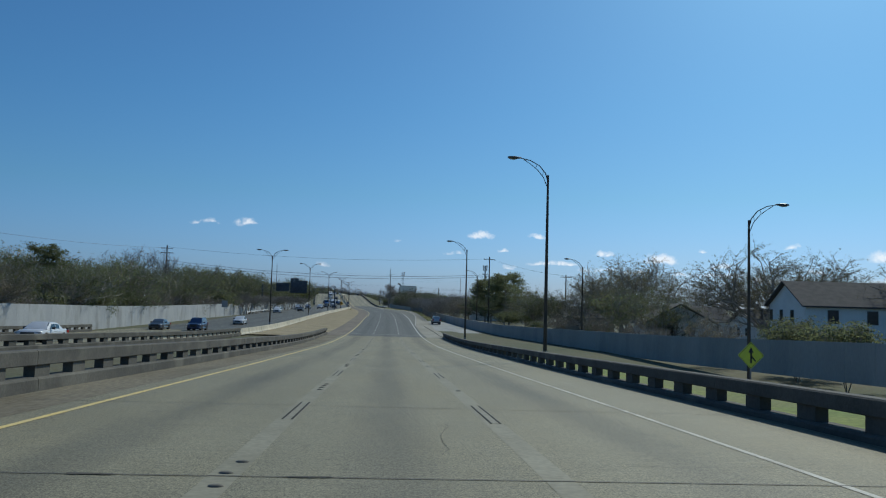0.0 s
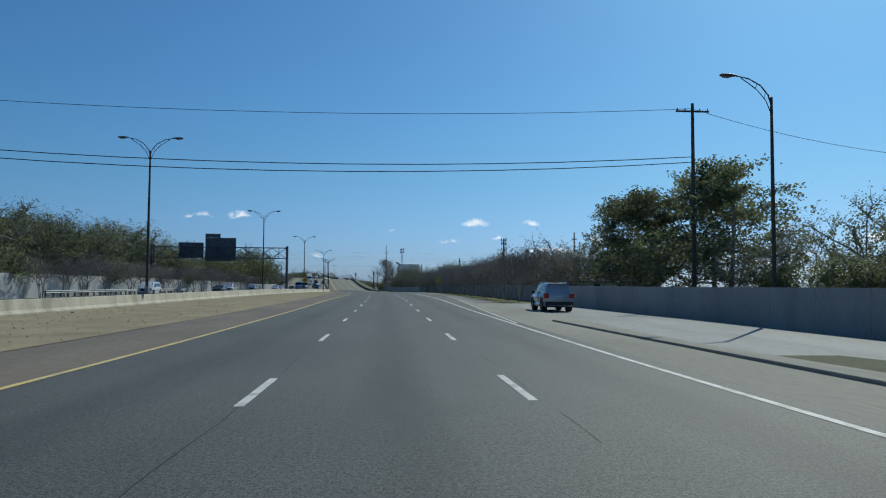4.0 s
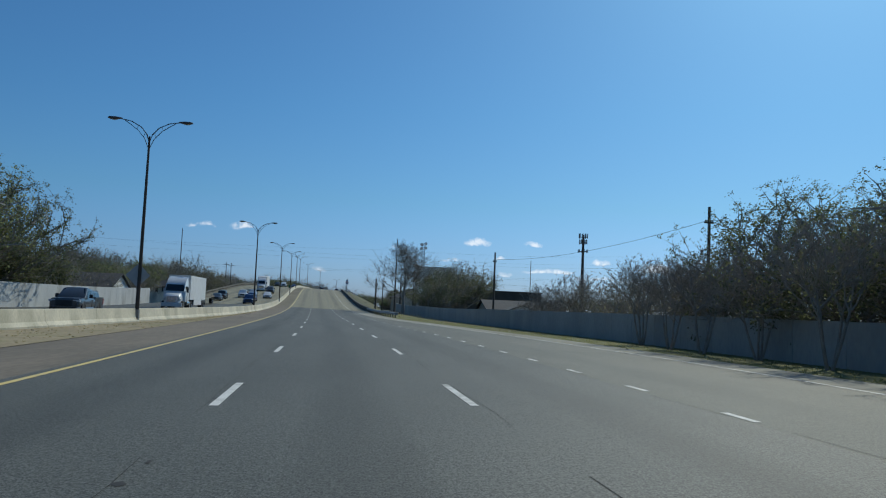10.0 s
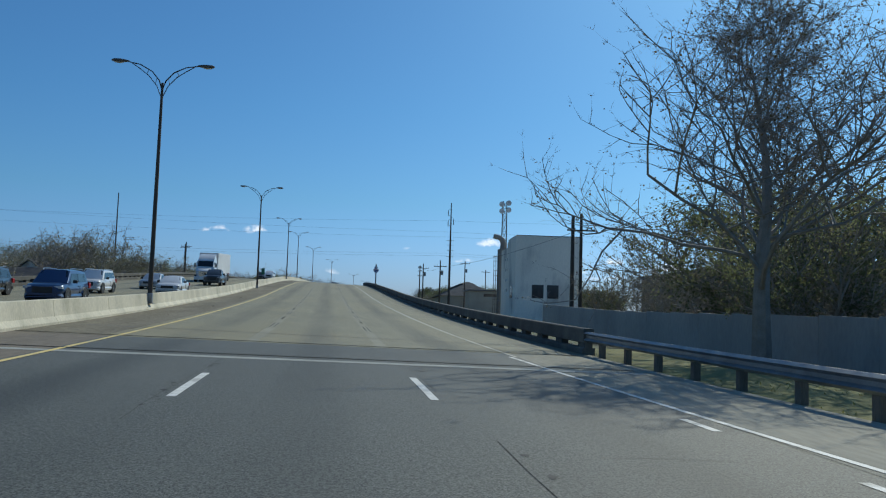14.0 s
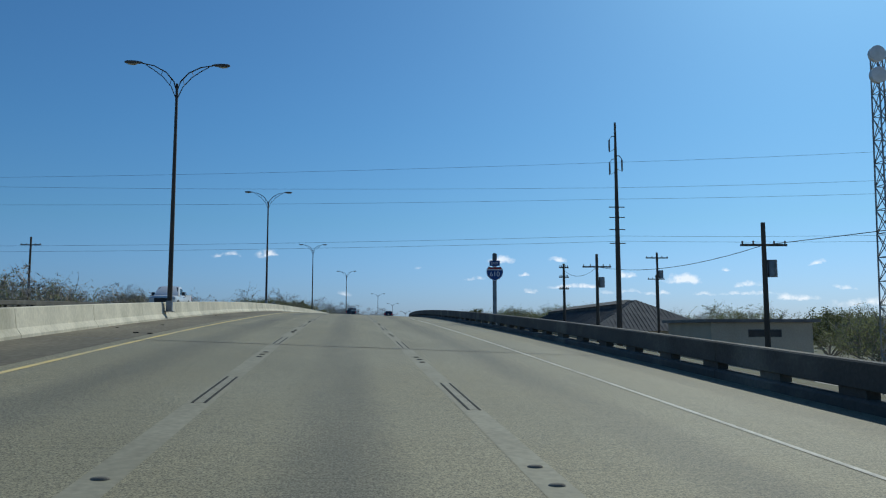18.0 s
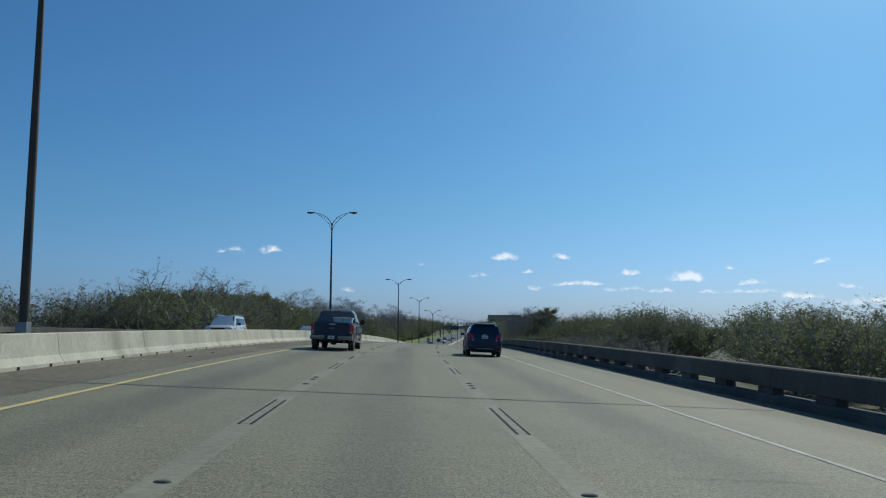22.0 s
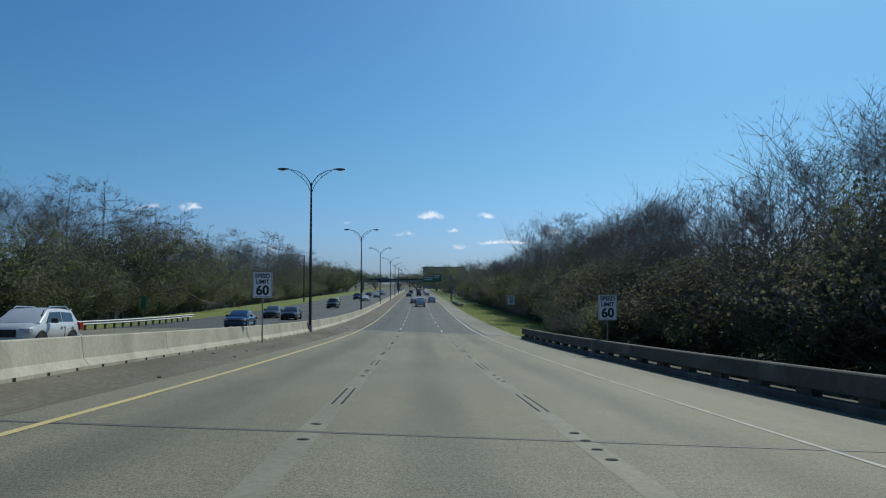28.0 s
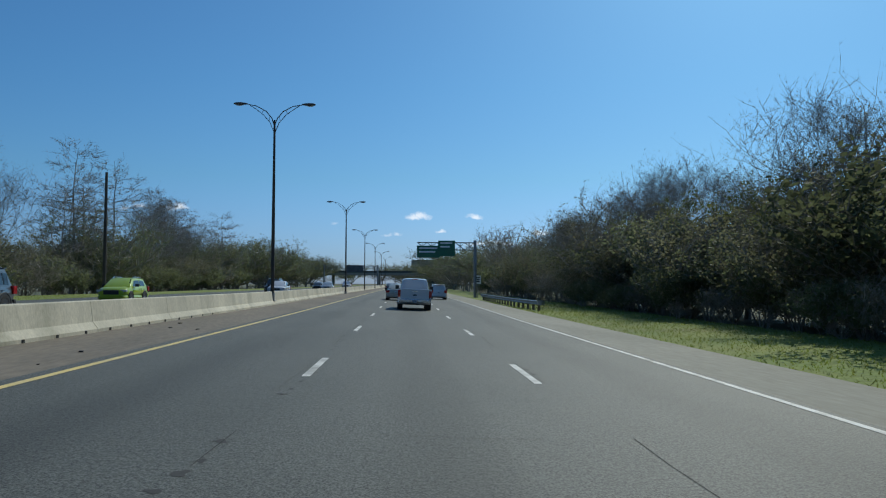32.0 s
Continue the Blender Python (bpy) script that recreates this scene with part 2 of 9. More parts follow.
M["grass_east"] = material("green_winter_grass", (0.15, 0.205, 0.032), (0.205, 0.235, 0.045), 0.3, 0.95, bump=1.0, bump_scale=6, fine=0.7, stain=(0.17, 0.165, 0.06), stain_scale=0.12)
M["yard"] = material("pale_yard_concrete", (0.36, 0.35, 0.31), (0.30, 0.29, 0.26), 0.2, 0.95, bump=0.4, bump_scale=10, fine=0.3, stain=(0.20, 0.20, 0.15), stain_scale=0.1)
M["land"] = material("scrub_land", (0.075, 0.085, 0.035), (0.11, 0.10, 0.05), 0.08, 0.95, bump=0.8, bump_scale=3, fine=0.6)
M["white_paint"] = material("white_road_paint", (0.72, 0.71, 0.67), (0.58, 0.57, 0.53), 3.0, 0.7, fine=0.4, stain=(0.30, 0.29, 0.26), stain_scale=1.5)
M["worn_paint"] = material("worn_white_paint", (0.60, 0.57, 0.49), (0.48, 0.45, 0.38), 2.0, 0.8, fine=0.4, stain=(0.34, 0.315, 0.26), stain_scale=1.0)
M["yellow_paint"] = material("yellow_road_paint", (0.76, 0.57, 0.20), (0.68, 0.53, 0.23), 1.5, 0.7, fine=0.4, stain=(0.50, 0.42, 0.24), stain_scale=0.9)
M["black_tar"] = material("tar", (0.04, 0.04, 0.039), (0.055, 0.054, 0.052), 1.0, 0.95, fine=0.4, spec=0.1)
M["galv"] = material("galvanised_steel", (0.30, 0.31, 0.32), (0.22, 0.23, 0.24), 2.0, 0.5, 0.7, fine=0.2)
M["pole_dark"] = material("dark_steel_pole", (0.055, 0.05, 0.045), (0.11, 0.075, 0.05), 0.6, 0.6, 0.3, fine=0.2)
M["lamp_head"] = material("lamp_housing", (0.12, 0.12, 0.12), None, 1.0, 0.5, 0.3)
M["lens"] = material("lamp_lens", (0.45, 0.45, 0.42), None, 1.0, 0.2)
M["bark"] = material("bark", (0.24, 0.215, 0.185), (0.30, 0.27, 0.235), 3.0, 0.95, fine=0.5, bump=0.8, bump_scale=20)
M["twig_dark"] = material("dark_twigs", (0.25, 0.215, 0.19), (0.31, 0.27, 0.24), 2.0, 0.95, fine=0.3, per_object=0.2)
M["twig"] = material("twigs", (0.31, 0.275, 0.245), (0.37, 0.33, 0.29), 2.0, 0.95, fine=0.3, per_object=0.25)


def paving(name, light, dark, oil, oil_amount, grain=0.5, streak=0.2, rough=0.74, patch=(0.1, 0.1, 0.09)):
    """Road surface: lane-wise oil strips, long blotches, and grain of the stones, laid out in metres across and along."""
    m = bpy.data.materials.new(name)
    m.use_nodes = True
    nt = m.node_tree
    p = nt.nodes["Principled BSDF"]
    p.inputs["Roughness"].default_value = rough
    p.inputs["Specular IOR Level"].default_value = 0.38
    uv = nt.nodes.new("ShaderNodeUVMap")
    uv.uv_map = "metres"
    sep = nt.nodes.new("ShaderNodeSeparateXYZ")
    nt.links.new(uv.outputs[0], sep.inputs[0])

    def tex(s, along, detail=3.0, rough=0.55):
        mp = nt.nodes.new("ShaderNodeMapping")
        mp.inputs["Scale"].default_value = (s, s * along, 1)
        nt.links.new(uv.outputs[0], mp.inputs[0])
        n = nt.nodes.new("ShaderNodeTexNoise")
        n.inputs["Scale"].default_value, n.inputs["Detail"].default_value, n.inputs["Roughness"].default_value = 1.0, detail, rough
        nt.links.new(mp.outputs[0], n.inputs["Vector"])
        return n.outputs[0]

    def calc(op, a, b=None, c=None):
        n = nt.nodes.new("ShaderNodeMath")
        n.operation = op
        for k, v in enumerate((a, b, c)):
            if v is None:
                continue
            if hasattr(v, "links"):
                nt.links.new(v, n.inputs[k])
            else:
                n.inputs[k].default_value = v
        return n.outputs[0]

    def ramp(v, lo, hi):
        n = nt.nodes.new("ShaderNodeMapRange")
        nt.links.new(v, n.inputs[0])
        n.inputs[1].default_value, n.inputs[2].default_value = lo, hi
        return n.outputs[0]

    def mix(fac, a, b, kind="MIX"):
        n = nt.nodes.new("ShaderNodeMix")
        n.data_type, n.blend_type = "RGBA", kind
        for k, v in ((0, fac), (6, a), (7, b)):
            if hasattr(v, "links"):
                nt.links.new(v, n.inputs[k])
            else:
                n.inputs[k].default_value = v
        return n.outputs[2]

    col = mix(ramp(tex(0.45, 0.3, 5.0), 0.36, 0.64), (*light, 1), (*dark, 1))
    col = mix(calc("MULTIPLY", ramp(tex(0.16, 0.45, 6.0, 0.65), 0.45, 0.62), 0.55), col, (*patch, 1))
    col = mix(calc("MULTIPLY", ramp(tex(2.6, 0.8, 5.0, 0.7), 0.5, 0.66), 0.35), col, (*dark, 1))
    strip = ramp(calc("COSINE", calc("MULTIPLY", sep.outputs[0], math.tau / 3.66)), 0.35, 1.0)
    strip = calc("MULTIPLY", calc("MULTIPLY", strip, ramp(tex(0.6, 0.12, 4.0), 0.2, 0.7)), oil_amount)
    col = mix(strip, col, (*oil, 1))
    spots = ramp(tex(1.6, 0.7, 6.0, 0.7), 0.62, 0.74)
    col = mix(calc("MULTIPLY", spots, 0.3), col, (*oil, 1))
    pits = ramp(tex(5.0, 0.7, 4.0, 0.7), 0.56, 0.62)
    col = mix(calc("MULTIPLY", pits, 0.26), col, (*oil, 1))
    # broom and plane marks across the lanes, then stones of two sizes
    streaks = calc("MULTIPLY_ADD", ramp(tex(1.1, 9.0, 5.0, 0.7), 0.3, 0.7), streak, 1 - streak / 2)
    g = calc("ADD", calc("MULTIPLY", ramp(tex(20.0, 0.9, 2.0, 0.6), 0.42, 0.58), 0.35), calc("MULTIPLY", ramp(tex(52.0, 0.9, 1.0, 0.6), 0.43, 0.57), 0.65))
    g = calc("MULTIPLY", calc("MULTIPLY_ADD", g, grain, 1 - grain / 2), streaks)
    comb = nt.nodes.new("ShaderNodeCombineColor")
    for k in range(3):
        nt.links.new(g, comb.inputs[k])
    nt.links.new(mix(1.0, col, comb.outputs[0], "MULTIPLY"), p.inputs["Base Color"])
    bn = nt.nodes.new("ShaderNodeBump")
    bn.inputs["Strength"].default_value, bn.inputs["Distance"].default_value = 0.45, 0.012
    nt.links.new(tex(48.0, 1.0, 4.0, 0.75), bn.inputs["Height"])
    nt.links.new(bn.outputs[0], p.inputs["Normal"])
    return m


M["asphalt"] = paving("asphalt", (0.096, 0.100, 0.089), (0.079, 0.083, 0.074), (0.048, 0.051, 0.046), 0.9, 1.35, 0.12, rough=0.7, patch=(0.118, 0.121, 0.106))
M["aux_lane"] = paving("joining_lane", (0.138, 0.138, 0.114), (0.114, 0.115, 0.096), (0.092, 0.092, 0.079), 0.5, 1.0, 0.2, patch=(0.17, 0.165, 0.132))
M["deck"] = paving("deck_concrete", (0.255, 0.234, 0.158), (0.205, 0.190, 0.128), (0.112, 0.106, 0.079), 0.85, 0.95, 0.22, patch=(0.268, 0.232, 0.138))


# ---------------------------------------------------------------- the road's line
LINE_Y0, LINE_STEP = -200.0, 40.0


def along(table, y):
    q = (y - LINE_Y0) / LINE_STEP
    k = min(max(int(math.floor(q)), 1), len(table) - 3)
    a = q - k
    p0, p1, p2, p3 = table[k - 1:k + 3]
    return p1 + 0.5 * a * (p2 - p0 + a * (2 * p0 - 5 * p1 + 4 * p2 - p3 + a * (3 * (p1 - p2) + p3 - p0)))


def steps(pairs, y):
    """A value that runs straight from pair to pair of (station, value)."""
    if y <= pairs[0][0]:
        return pairs[0][1]
    for (a, va), (b, vb) in zip(pairs, pairs[1:]):
        if y <= b:
            return va + (vb - va) * (y - a) / (b - a)
    return pairs[-1][1]


CROSS = [(-200, -0.005), (120, -0.005), (200, 0.012), (340, 0.004), (420, -0.018), (500, -0.04), (900, -0.04), (1500, -0.03)]


def line_z(y):
    return along(LINE_Z, min(max(y, -160), 1360))


def road(y, u, h=0.0):
    """The place at a station, u metres to the right of the middle lane's centre and h above the road."""
    yy = min(max(y, -160), 1360)
    slope = (along(LINE_X, yy + 2) - along(LINE_X, yy - 2)) / 4
    n = 1 / math.sqrt(1 + slope * slope)
    x = along(LINE_X, yy) + slope * (y - yy)
    return Vector((x + u * n, y - u * n * slope, line_z(y) + steps(CROSS, y) * min(max(u, -9), 9) + h))


def heading(y):
    return math.atan((along(LINE_X, y + 2) - along(LINE_X, y - 2)) / 4)


def road_pose(y, u, h=0.0, turn=0.0):
    """A pose whose y axis runs along the road."""
    return Matrix.Translation(road(y, u, h)) @ pose(0, 0, 0, 0, 0, turn - math.degrees(heading(y)))


# ---------------------------------------------------------------- mesh helpers
class Shape:
    """Collects corners and faces for one mesh."""

    def __init__(self):
        self.v, self.f = [], []

    def add(self, verts, faces):
        n = len(self.v)
        self.v += [tuple(v) for v in verts]
        self.f += [tuple(i + n for i in face) for face in faces]
        return self

    def box(self, x0, x1, y0, y1, z0, z1, m=None):
        vs = [Vector((x, y, z)) for z in (z0, z1) for y in (y0, y1) for x in (x0, x1)]
        if m:
            vs = [m @ v for v in vs]
        return self.add(vs, [(0, 2, 3, 1), (4, 5, 7, 6), (0, 1, 5, 4), (2, 6, 7, 3), (0, 4, 6, 2), (1, 3, 7, 5)])

    def tube(self, points, radii, sides=8, cap=True):
        points = [Vector(p) for p in points]
        rings = []
        for i, p in enumerate(points):
            way = (points[min(i + 1, len(points) - 1)] - points[max(i - 1, 0)]).normalized()
            side = way.cross(Vector((0, 0, 1)) if abs(way.z) < 0.95 else Vector((1, 0, 0))).normalized()
            up = side.cross(way)
            r = radii[i] if isinstance(radii, (list, tuple)) else radii
            rings += [p + r * (math.cos(k * math.tau / sides) * side + math.sin(k * math.tau / sides) * up) for k in range(sides)]
        faces = [(i * sides + k, i * sides + (k + 1) % sides, (i + 1) * sides + (k + 1) % sides, (i + 1) * sides + k) for i in range(len(points) - 1) for k in range(sides)]
        if cap:
            faces += [tuple(range(sides))[::-1], tuple((len(points) - 1) * sides + k for k in range(sides))]
        return self.add(rings, faces)

    def loft(self, rings, closed=True, cap=True):
        n = len(rings[0])
        verts = [v for r in rings for v in r]
        m = n if closed else n - 1
        faces = [(i * n + k, i * n + (k + 1) % n, (i + 1) * n + (k + 1) % n, (i + 1) * n + k) for i in range(len(rings) - 1) for k in range(m)]
        if cap and closed:
            faces += [tuple(range(n))[::-1], tuple((len(rings) - 1) * n + k for k in range(n))]
        return self.add(verts, faces)

    def mesh(self, name, mat, smooth=False, bevel=0.0):
        me = bpy.data.meshes.new(name)
        me.from_pydata(self.v, [], self.f)
        bm = bmesh.new()
        bm.from_mesh(me)
        if bevel:
            bmesh.ops.bevel(bm, geom=[e for e in bm.edges if e.is_manifold and e.calc_face_angle(0) > 0.5], offset=bevel, segments=2, profile=0.6, affect="EDGES", clamp_overlap=True)
        bmesh.ops.recalc_face_normals(bm, faces=bm.faces[:])
        bm.to_mesh(me)
        bm.free()
        me.materials.append(mat)
        if smooth:
            me.polygons.foreach_set("use_smooth", [True] * len(me.polygons))
            me.set_sharp_from_angle(angle=radians(38))
        return me


def part(name, shape, mat, parent=None, label="", smooth=False, bevel=0.0, m=None):
    me = shape if isinstance(shape, bpy.types.Mesh) else shape.mesh(name, mat, smooth, bevel)
    ob = new(name, me)
    if parent:
        ob.parent = parent
    if m:
        ob.matrix_basis = m
    return tagged(ob, label)


def thing(name, m, label, category, group="", kind=""):
    ob = new(name)
    ob.matrix_basis = m
    return tagged(ob, label, category, group, kind)


def stations(y0, y1, step):
    n = max(1, int(math.ceil((y1 - y0) / step)))
    return [y0 + (y1 - y0) * i / n for i in range(n + 1)]


def value(v, y):
    return v if isinstance(v, (int, float)) else steps(v, y)


def ribbon(y0, y1, u0, u1, h=0.0, step=5.0, across=1):
    s = Shape()
    rows = [[road(y, value(u0, y) + (value(u1, y) - value(u0, y)) * k / across, h) for k in range(across + 1)] for y in stations(y0, y1, step)]
    s.loft(rows, closed=False)
    return s


def sweep(profile, y0, y1, u, step=5.0, side=1):
    """A closed profile of (across, up) drawn along the road."""
    return Shape().loft([[road(y, value(u, y) + side * a, b) for a, b in profile] for y in stations(y0, y1, step)])


# ---------------------------------------------------------------- ground and carriageways
BARRIER_U = [(60, -17.6), (121, -17.7), (179, -18.0), (234, -17.1), (288, -14.6), (315, -12.9), (343, -11.1), (370, -9.4), (397, -8.6), (430, -8.2), (900, -8.2), (1400, -8.2)]
OPP_WIDTH = 17.5
FLAT = -0.35
RIGHT_EDGE = [(-200, 8.0), (100, 8.0), (130, 8.4), (190, 9.4), (203, 9.35), (221, 9.6), (238, 10.1), (282, 11.7), (312, 12.9), (345, 12.2), (370, 10.9), (395, 9.2), (430, 8.2), (870, 8.0), (890, 8.2), (1400, 8.4)]
LEFT_EDGE = [(y, u - OPP_WIDTH) for y, u in BARRIER_U]


def ground_height(y, u):
    top = road(y, u).z - 0.16
    out = max(0.0, u - value(RIGHT_EDGE, y) - 3.5, value(LEFT_EDGE, y) - 2.5 - u)
    return max(FLAT + 0.1 * math.sin(y * 0.05) * math.sin(u * 0.07), min(top, top - out * 0.62)) if top > FLAT else top


def build_ground():
    ys = [-3500, -1500, -700, -350] + stations(-200, 1400, 10) + [1500, 1700, 2200, 3200, 4600]
    us = [-3500, -1200, -500, -200, -110, -70, -58, -50, -44, -38, -32, -28, -24, -18, -12, -8, 0, 6, 8, 10, 12, 14, 16, 18, 20, 24, 28, 34, 42, 60, 100, 200, 500, 1200, 3500]
    rows = []
    for y in ys:
        row = []
        for u in us:
            p = road(min(max(y, -1500), 1700), u)
            row.append((p.x, y, ground_height(min(max(y, -200), 1400), u)))
        rows.append(row)
    tagged(part("ground", Shape().loft(rows, closed=False), M["land"], smooth=True), "flat winter scrub land rising to the road's banks", "ground", kind="structure")


build_ground()
DECK_1, DECK_2, DECK_3 = 105.0, 435.3, 878.2
AUX_EDGE = [(150, 5.3), (188, 6.75), (202, 7.1), (219, 7.95), (233, 8.25), (280, 9.6), (315, 11.2), (345, 10.2), (372, 8.9), (395, 6.9), (421, 5.7), (432, 5.2)]


def surface(name, y0, y1, u0, u1, h, mat, label, category, step=5.0, across=4):
    ob = part(name, ribbon(y0, y1, u0, u1, h, step, across), M[mat], smooth=True)
    flat = [(value(u0, y) + (value(u1, y) - value(u0, y)) * k / across, y) for y in stations(y0, y1, step) for k in range(across + 1)]
    layer = ob.data.uv_layers.new(name="metres")
    for loop in ob.data.loops:
        layer.data[loop.index].uv = flat[loop.vertex_index]
    return tagged(ob, label, category, kind="structure")


road_a = surface("road_bridge_west", -150, DECK_1, -8.4, 8.0, 0.0, "deck", "pale worn concrete bridge deck with tar joints", "road")
road_b = surface("road_asphalt", DECK_1, DECK_2, -5.6, 5.45, 0.0, "asphalt", "grey asphalt carriageway with dashed lane lines", "road")
road_c = surface("road_bridge", DECK_2, DECK_3, -8.6, 8.3, 0.0, "deck", "pale worn concrete deck of a humped bridge", "road")
road_d = surface("road_asphalt_east", DECK_3, 1500, -5.6, 5.5, 0.0, "asphalt", "grey asphalt carriageway running straight ahead", "road")
surface("shoulder_inner_west", DECK_1, DECK_2, [(105, -8.6), (360, -8.6), (400, -8.8), (434, -8.6)], -5.6, 0.0, "shoulder", "brown dusty asphalt shoulder beside the median", "shoulder")
surface("shoulder_inner_east", DECK_3, 1500, -8.6, -5.6, 0.0, "shoulder", "brown worn shoulder beside the median barrier", "shoulder")
LANE_OUT = [(DECK_1, 5.5), (150, 5.5)] + [(y, u + 0.12) for y, u in AUX_EDGE[1:]]
surface("joining_lane", DECK_1, DECK_2, 5.45, LANE_OUT, 0.0, "aux_lane", "dull olive-grey joining lane beside the carriageway", "road")
surface("shoulder_outer_west", DECK_1, DECK_2, LANE_OUT, RIGHT_EDGE, 0.0, "pale_shoulder", "pale concrete shoulder beside the joining lane", "shoulder")
surface("shoulder_outer_east", DECK_3, 1500, 5.5, [(879, 8.0), (900, 8.2), (1500, 8.4)], 0.0, "pale_shoulder", "pale worn outer shoulder", "shoulder")
surface("median_dirt", 100, 400, [(y, u + 0.1) for y, u in BARRIER_U], -8.6, 0.012, "dirt", "bare sandy median sloping to the barrier", "median", across=6)
opp = [(y, u - 0.5) for y, u in BARRIER_U]
opp_far = [(y, u - 0.5 - OPP_WIDTH) for y, u in BARRIER_U]
surface("opposite_road_west", -150, 112, opp, opp_far, 0.0, "deck", "concrete bridge deck of the opposite carriageway", "road")
surface("opposite_road_asphalt", 112, 434, opp, opp_far, 0.0, "asphalt", "grey asphalt opposite carriageway", "road")
surface("opposite_road_bridge", 434, 879, opp, opp_far, 0.0, "deck", "concrete deck of the opposite carriageway", "road")
surface("opposite_road_east", 879, 1500, opp, opp_far, 0.0, "asphalt", "grey asphalt opposite carriageway running ahead", "road")
surface("verge_right_mid", 318, 440, RIGHT_EDGE, [(y, u + 5.5) for y, u in RIGHT_EDGE], -0.03, "grass", "narrow olive strip of winter grass before the wall", "grass")
surface("verge_right_west", 182, 318, RIGHT_EDGE, [(y, u + 5.5) for y, u in RIGHT_EDGE], -0.03, "grass", "thin strip of winter grass before the wall", "grass")
surface("verge_right_east", 868, 1500, [(860, 8.0), (900, 8.2), (1500, 8.4)], [(868, 8.6), (880, 10.5), (900, 15), (920, 15.8), (1500, 16)], -0.03, "grass_east", "bright winter grass verge beside the shoulder", "grass", across=6)
surface("verge_left_east", 800, 1500, [(y, u - 0.5 - OPP_WIDTH - 9) for y, u in BARRIER_U], [(y, u - 0.5 - OPP_WIDTH) for y, u in BARRIER_U], -0.02, "grass_east", "bright winter grass beyond the opposite carriageway", "grass", across=4)


# ---------------------------------------------------------------- road markings
def marking(name, parent, y0, y1, u, width, mat, h=0.006, label=""):
    return part(name, ribbon(y0, y1, [(y, value(u, y) - width / 2) for y in stations(y0, y1, 10)], [(y, value(u, y) + width / 2) for y in stations(y0, y1, 10)], h), M[mat], parent, label)


YELLOW_U = [(-150, -5.4), (105, -5.5), (192, -5.75), (225, -5.2), (290, -5.25), (345, -5.45), (520, -5.4), (640, -5.1), (860, -4.95), (945, -5.3), (1400, -5.35)]
WHITE_U = [(-150, 5.05), (100, 4.85), (190, 5.25), (235, 5.2)]
WHITE_U2 = [(421, 5.6), (445, 5.2), (508, 5.1), (625, 5.2), (830, 5.0), (888, 4.95), (945, 5.3), (1400, 5.4)]
for host, y0, y1 in ((road_a, -150, DECK_1), (road_b, DECK_1, DECK_2), (road_c, DECK_2, DECK_3), (road_d, DECK_3, 1400)):
    marking("yellow_line", host, y0, y1, YELLOW_U, 0.13, "yellow_paint", label="solid yellow edge line")
marking("edge_line", road_a, -150, DECK_1, WHITE_U, 0.10, "worn_paint")
marking("edge_line", road_b, DECK_1, 236, WHITE_U, 0.14, "white_paint")
marking("edge_line", road_b, 150, 434, AUX_EDGE, 0.12, "white_paint")
marking("edge_line", road_c, 434, DECK_3, WHITE_U2, 0.095, "worn_paint")
marking("edge_line", road_d, DECK_3, 1400, WHITE_U2, 0.14, "white_paint")
dashes = [(DECK_1 + 8, 429, [(180, -1.93), (215, -1.83)], 190.2, 3.05, 11.85), (DECK_1 + 8, 429, 1.83, 190.7, 3.05, 11.85), (DECK_3 + 4, 899, -1.83, 887.0, 3.05, 11.93), (899, 1400, -1.83, 945.25, 3.05, 11.93), (DECK_3 + 4, 1400, 1.83, 945.4, 3.05, 11.93)]
for y0, y1, u, phase, long, period in dashes:
    y = math.ceil((y0 - phase) / period) * period + phase
    while y < y1:
        marking("lane_dash", road_b if y < 500 else road_d, y - long, y, u, 0.13, "white_paint")
        y += period
# short dashes between the carriageway and the joining lane, by their count
SHORT = [(-10, 238.6), (-7, 250.1), (0, 275.6), (8, 305.9), (15, 333.3), (23, 365.3), (31, 394.1), (39, 423.5)]
for k in range(-9, 40):
    y = steps(SHORT, k)
    marking("lane_dash", road_b, y - 0.98, y, [(240, 5.2), (283, 5.18), (307, 5.62), (333, 5.64), (345, 5.38), (361, 5.06), (394, 5.05), (424, 5.15)], 0.13, "white_paint")


def leaf_material(name, colour, second, through=0.5):
    m = material(name, colour, second, 1.0, 0.65, fine=0.5, per_object=0.28)
    nt = m.node_tree
    p = nt.nodes["Principled BSDF"]
    tr = nt.nodes.new("ShaderNodeBsdfTranslucent")
    mx = nt.nodes.new("ShaderNodeMixShader")
    mx.inputs[0].default_value = through
    nt.links.new(p.inputs["Base Color"].links[0].from_socket, tr.inputs[0])
    nt.links.new(p.outputs[0], mx.inputs[1])
    nt.links.new(tr.outputs[0], mx.inputs[2])
    nt.links.new(mx.outputs[0], nt.nodes["Material Output"].inputs[0])
    return m




# ---------------------------------------------------------------- median barrier, parapets, walls, rails
JERSEY = [(0.0, 0.0), (0.0, 0.08), (-0.13, 0.25), (-0.20, 0.75), (-0.22, 0.77), (-0.34, 0.77), (-0.36, 0.75), (-0.43, 0.26), (-0.56, 0.08), (-0.56, 0.0)]
BARRIER_LINE = [(60, -17.6), (121, -17.7), (179, -18.0), (234, -17.1), (288, -14.6), (315, -12.9), (343, -11.1), (370, -9.2), (397, -8.5), (430, -8.1), (700, -7.9), (778, -7.3), (815, -7.2), (834, -8.1), (890, -7.9), (1400, -7.9)]
barrier = tagged(new("median_barrier"), "long low concrete median barrier, weathered and stained", "barrier", kind="structure")
y = 62.0
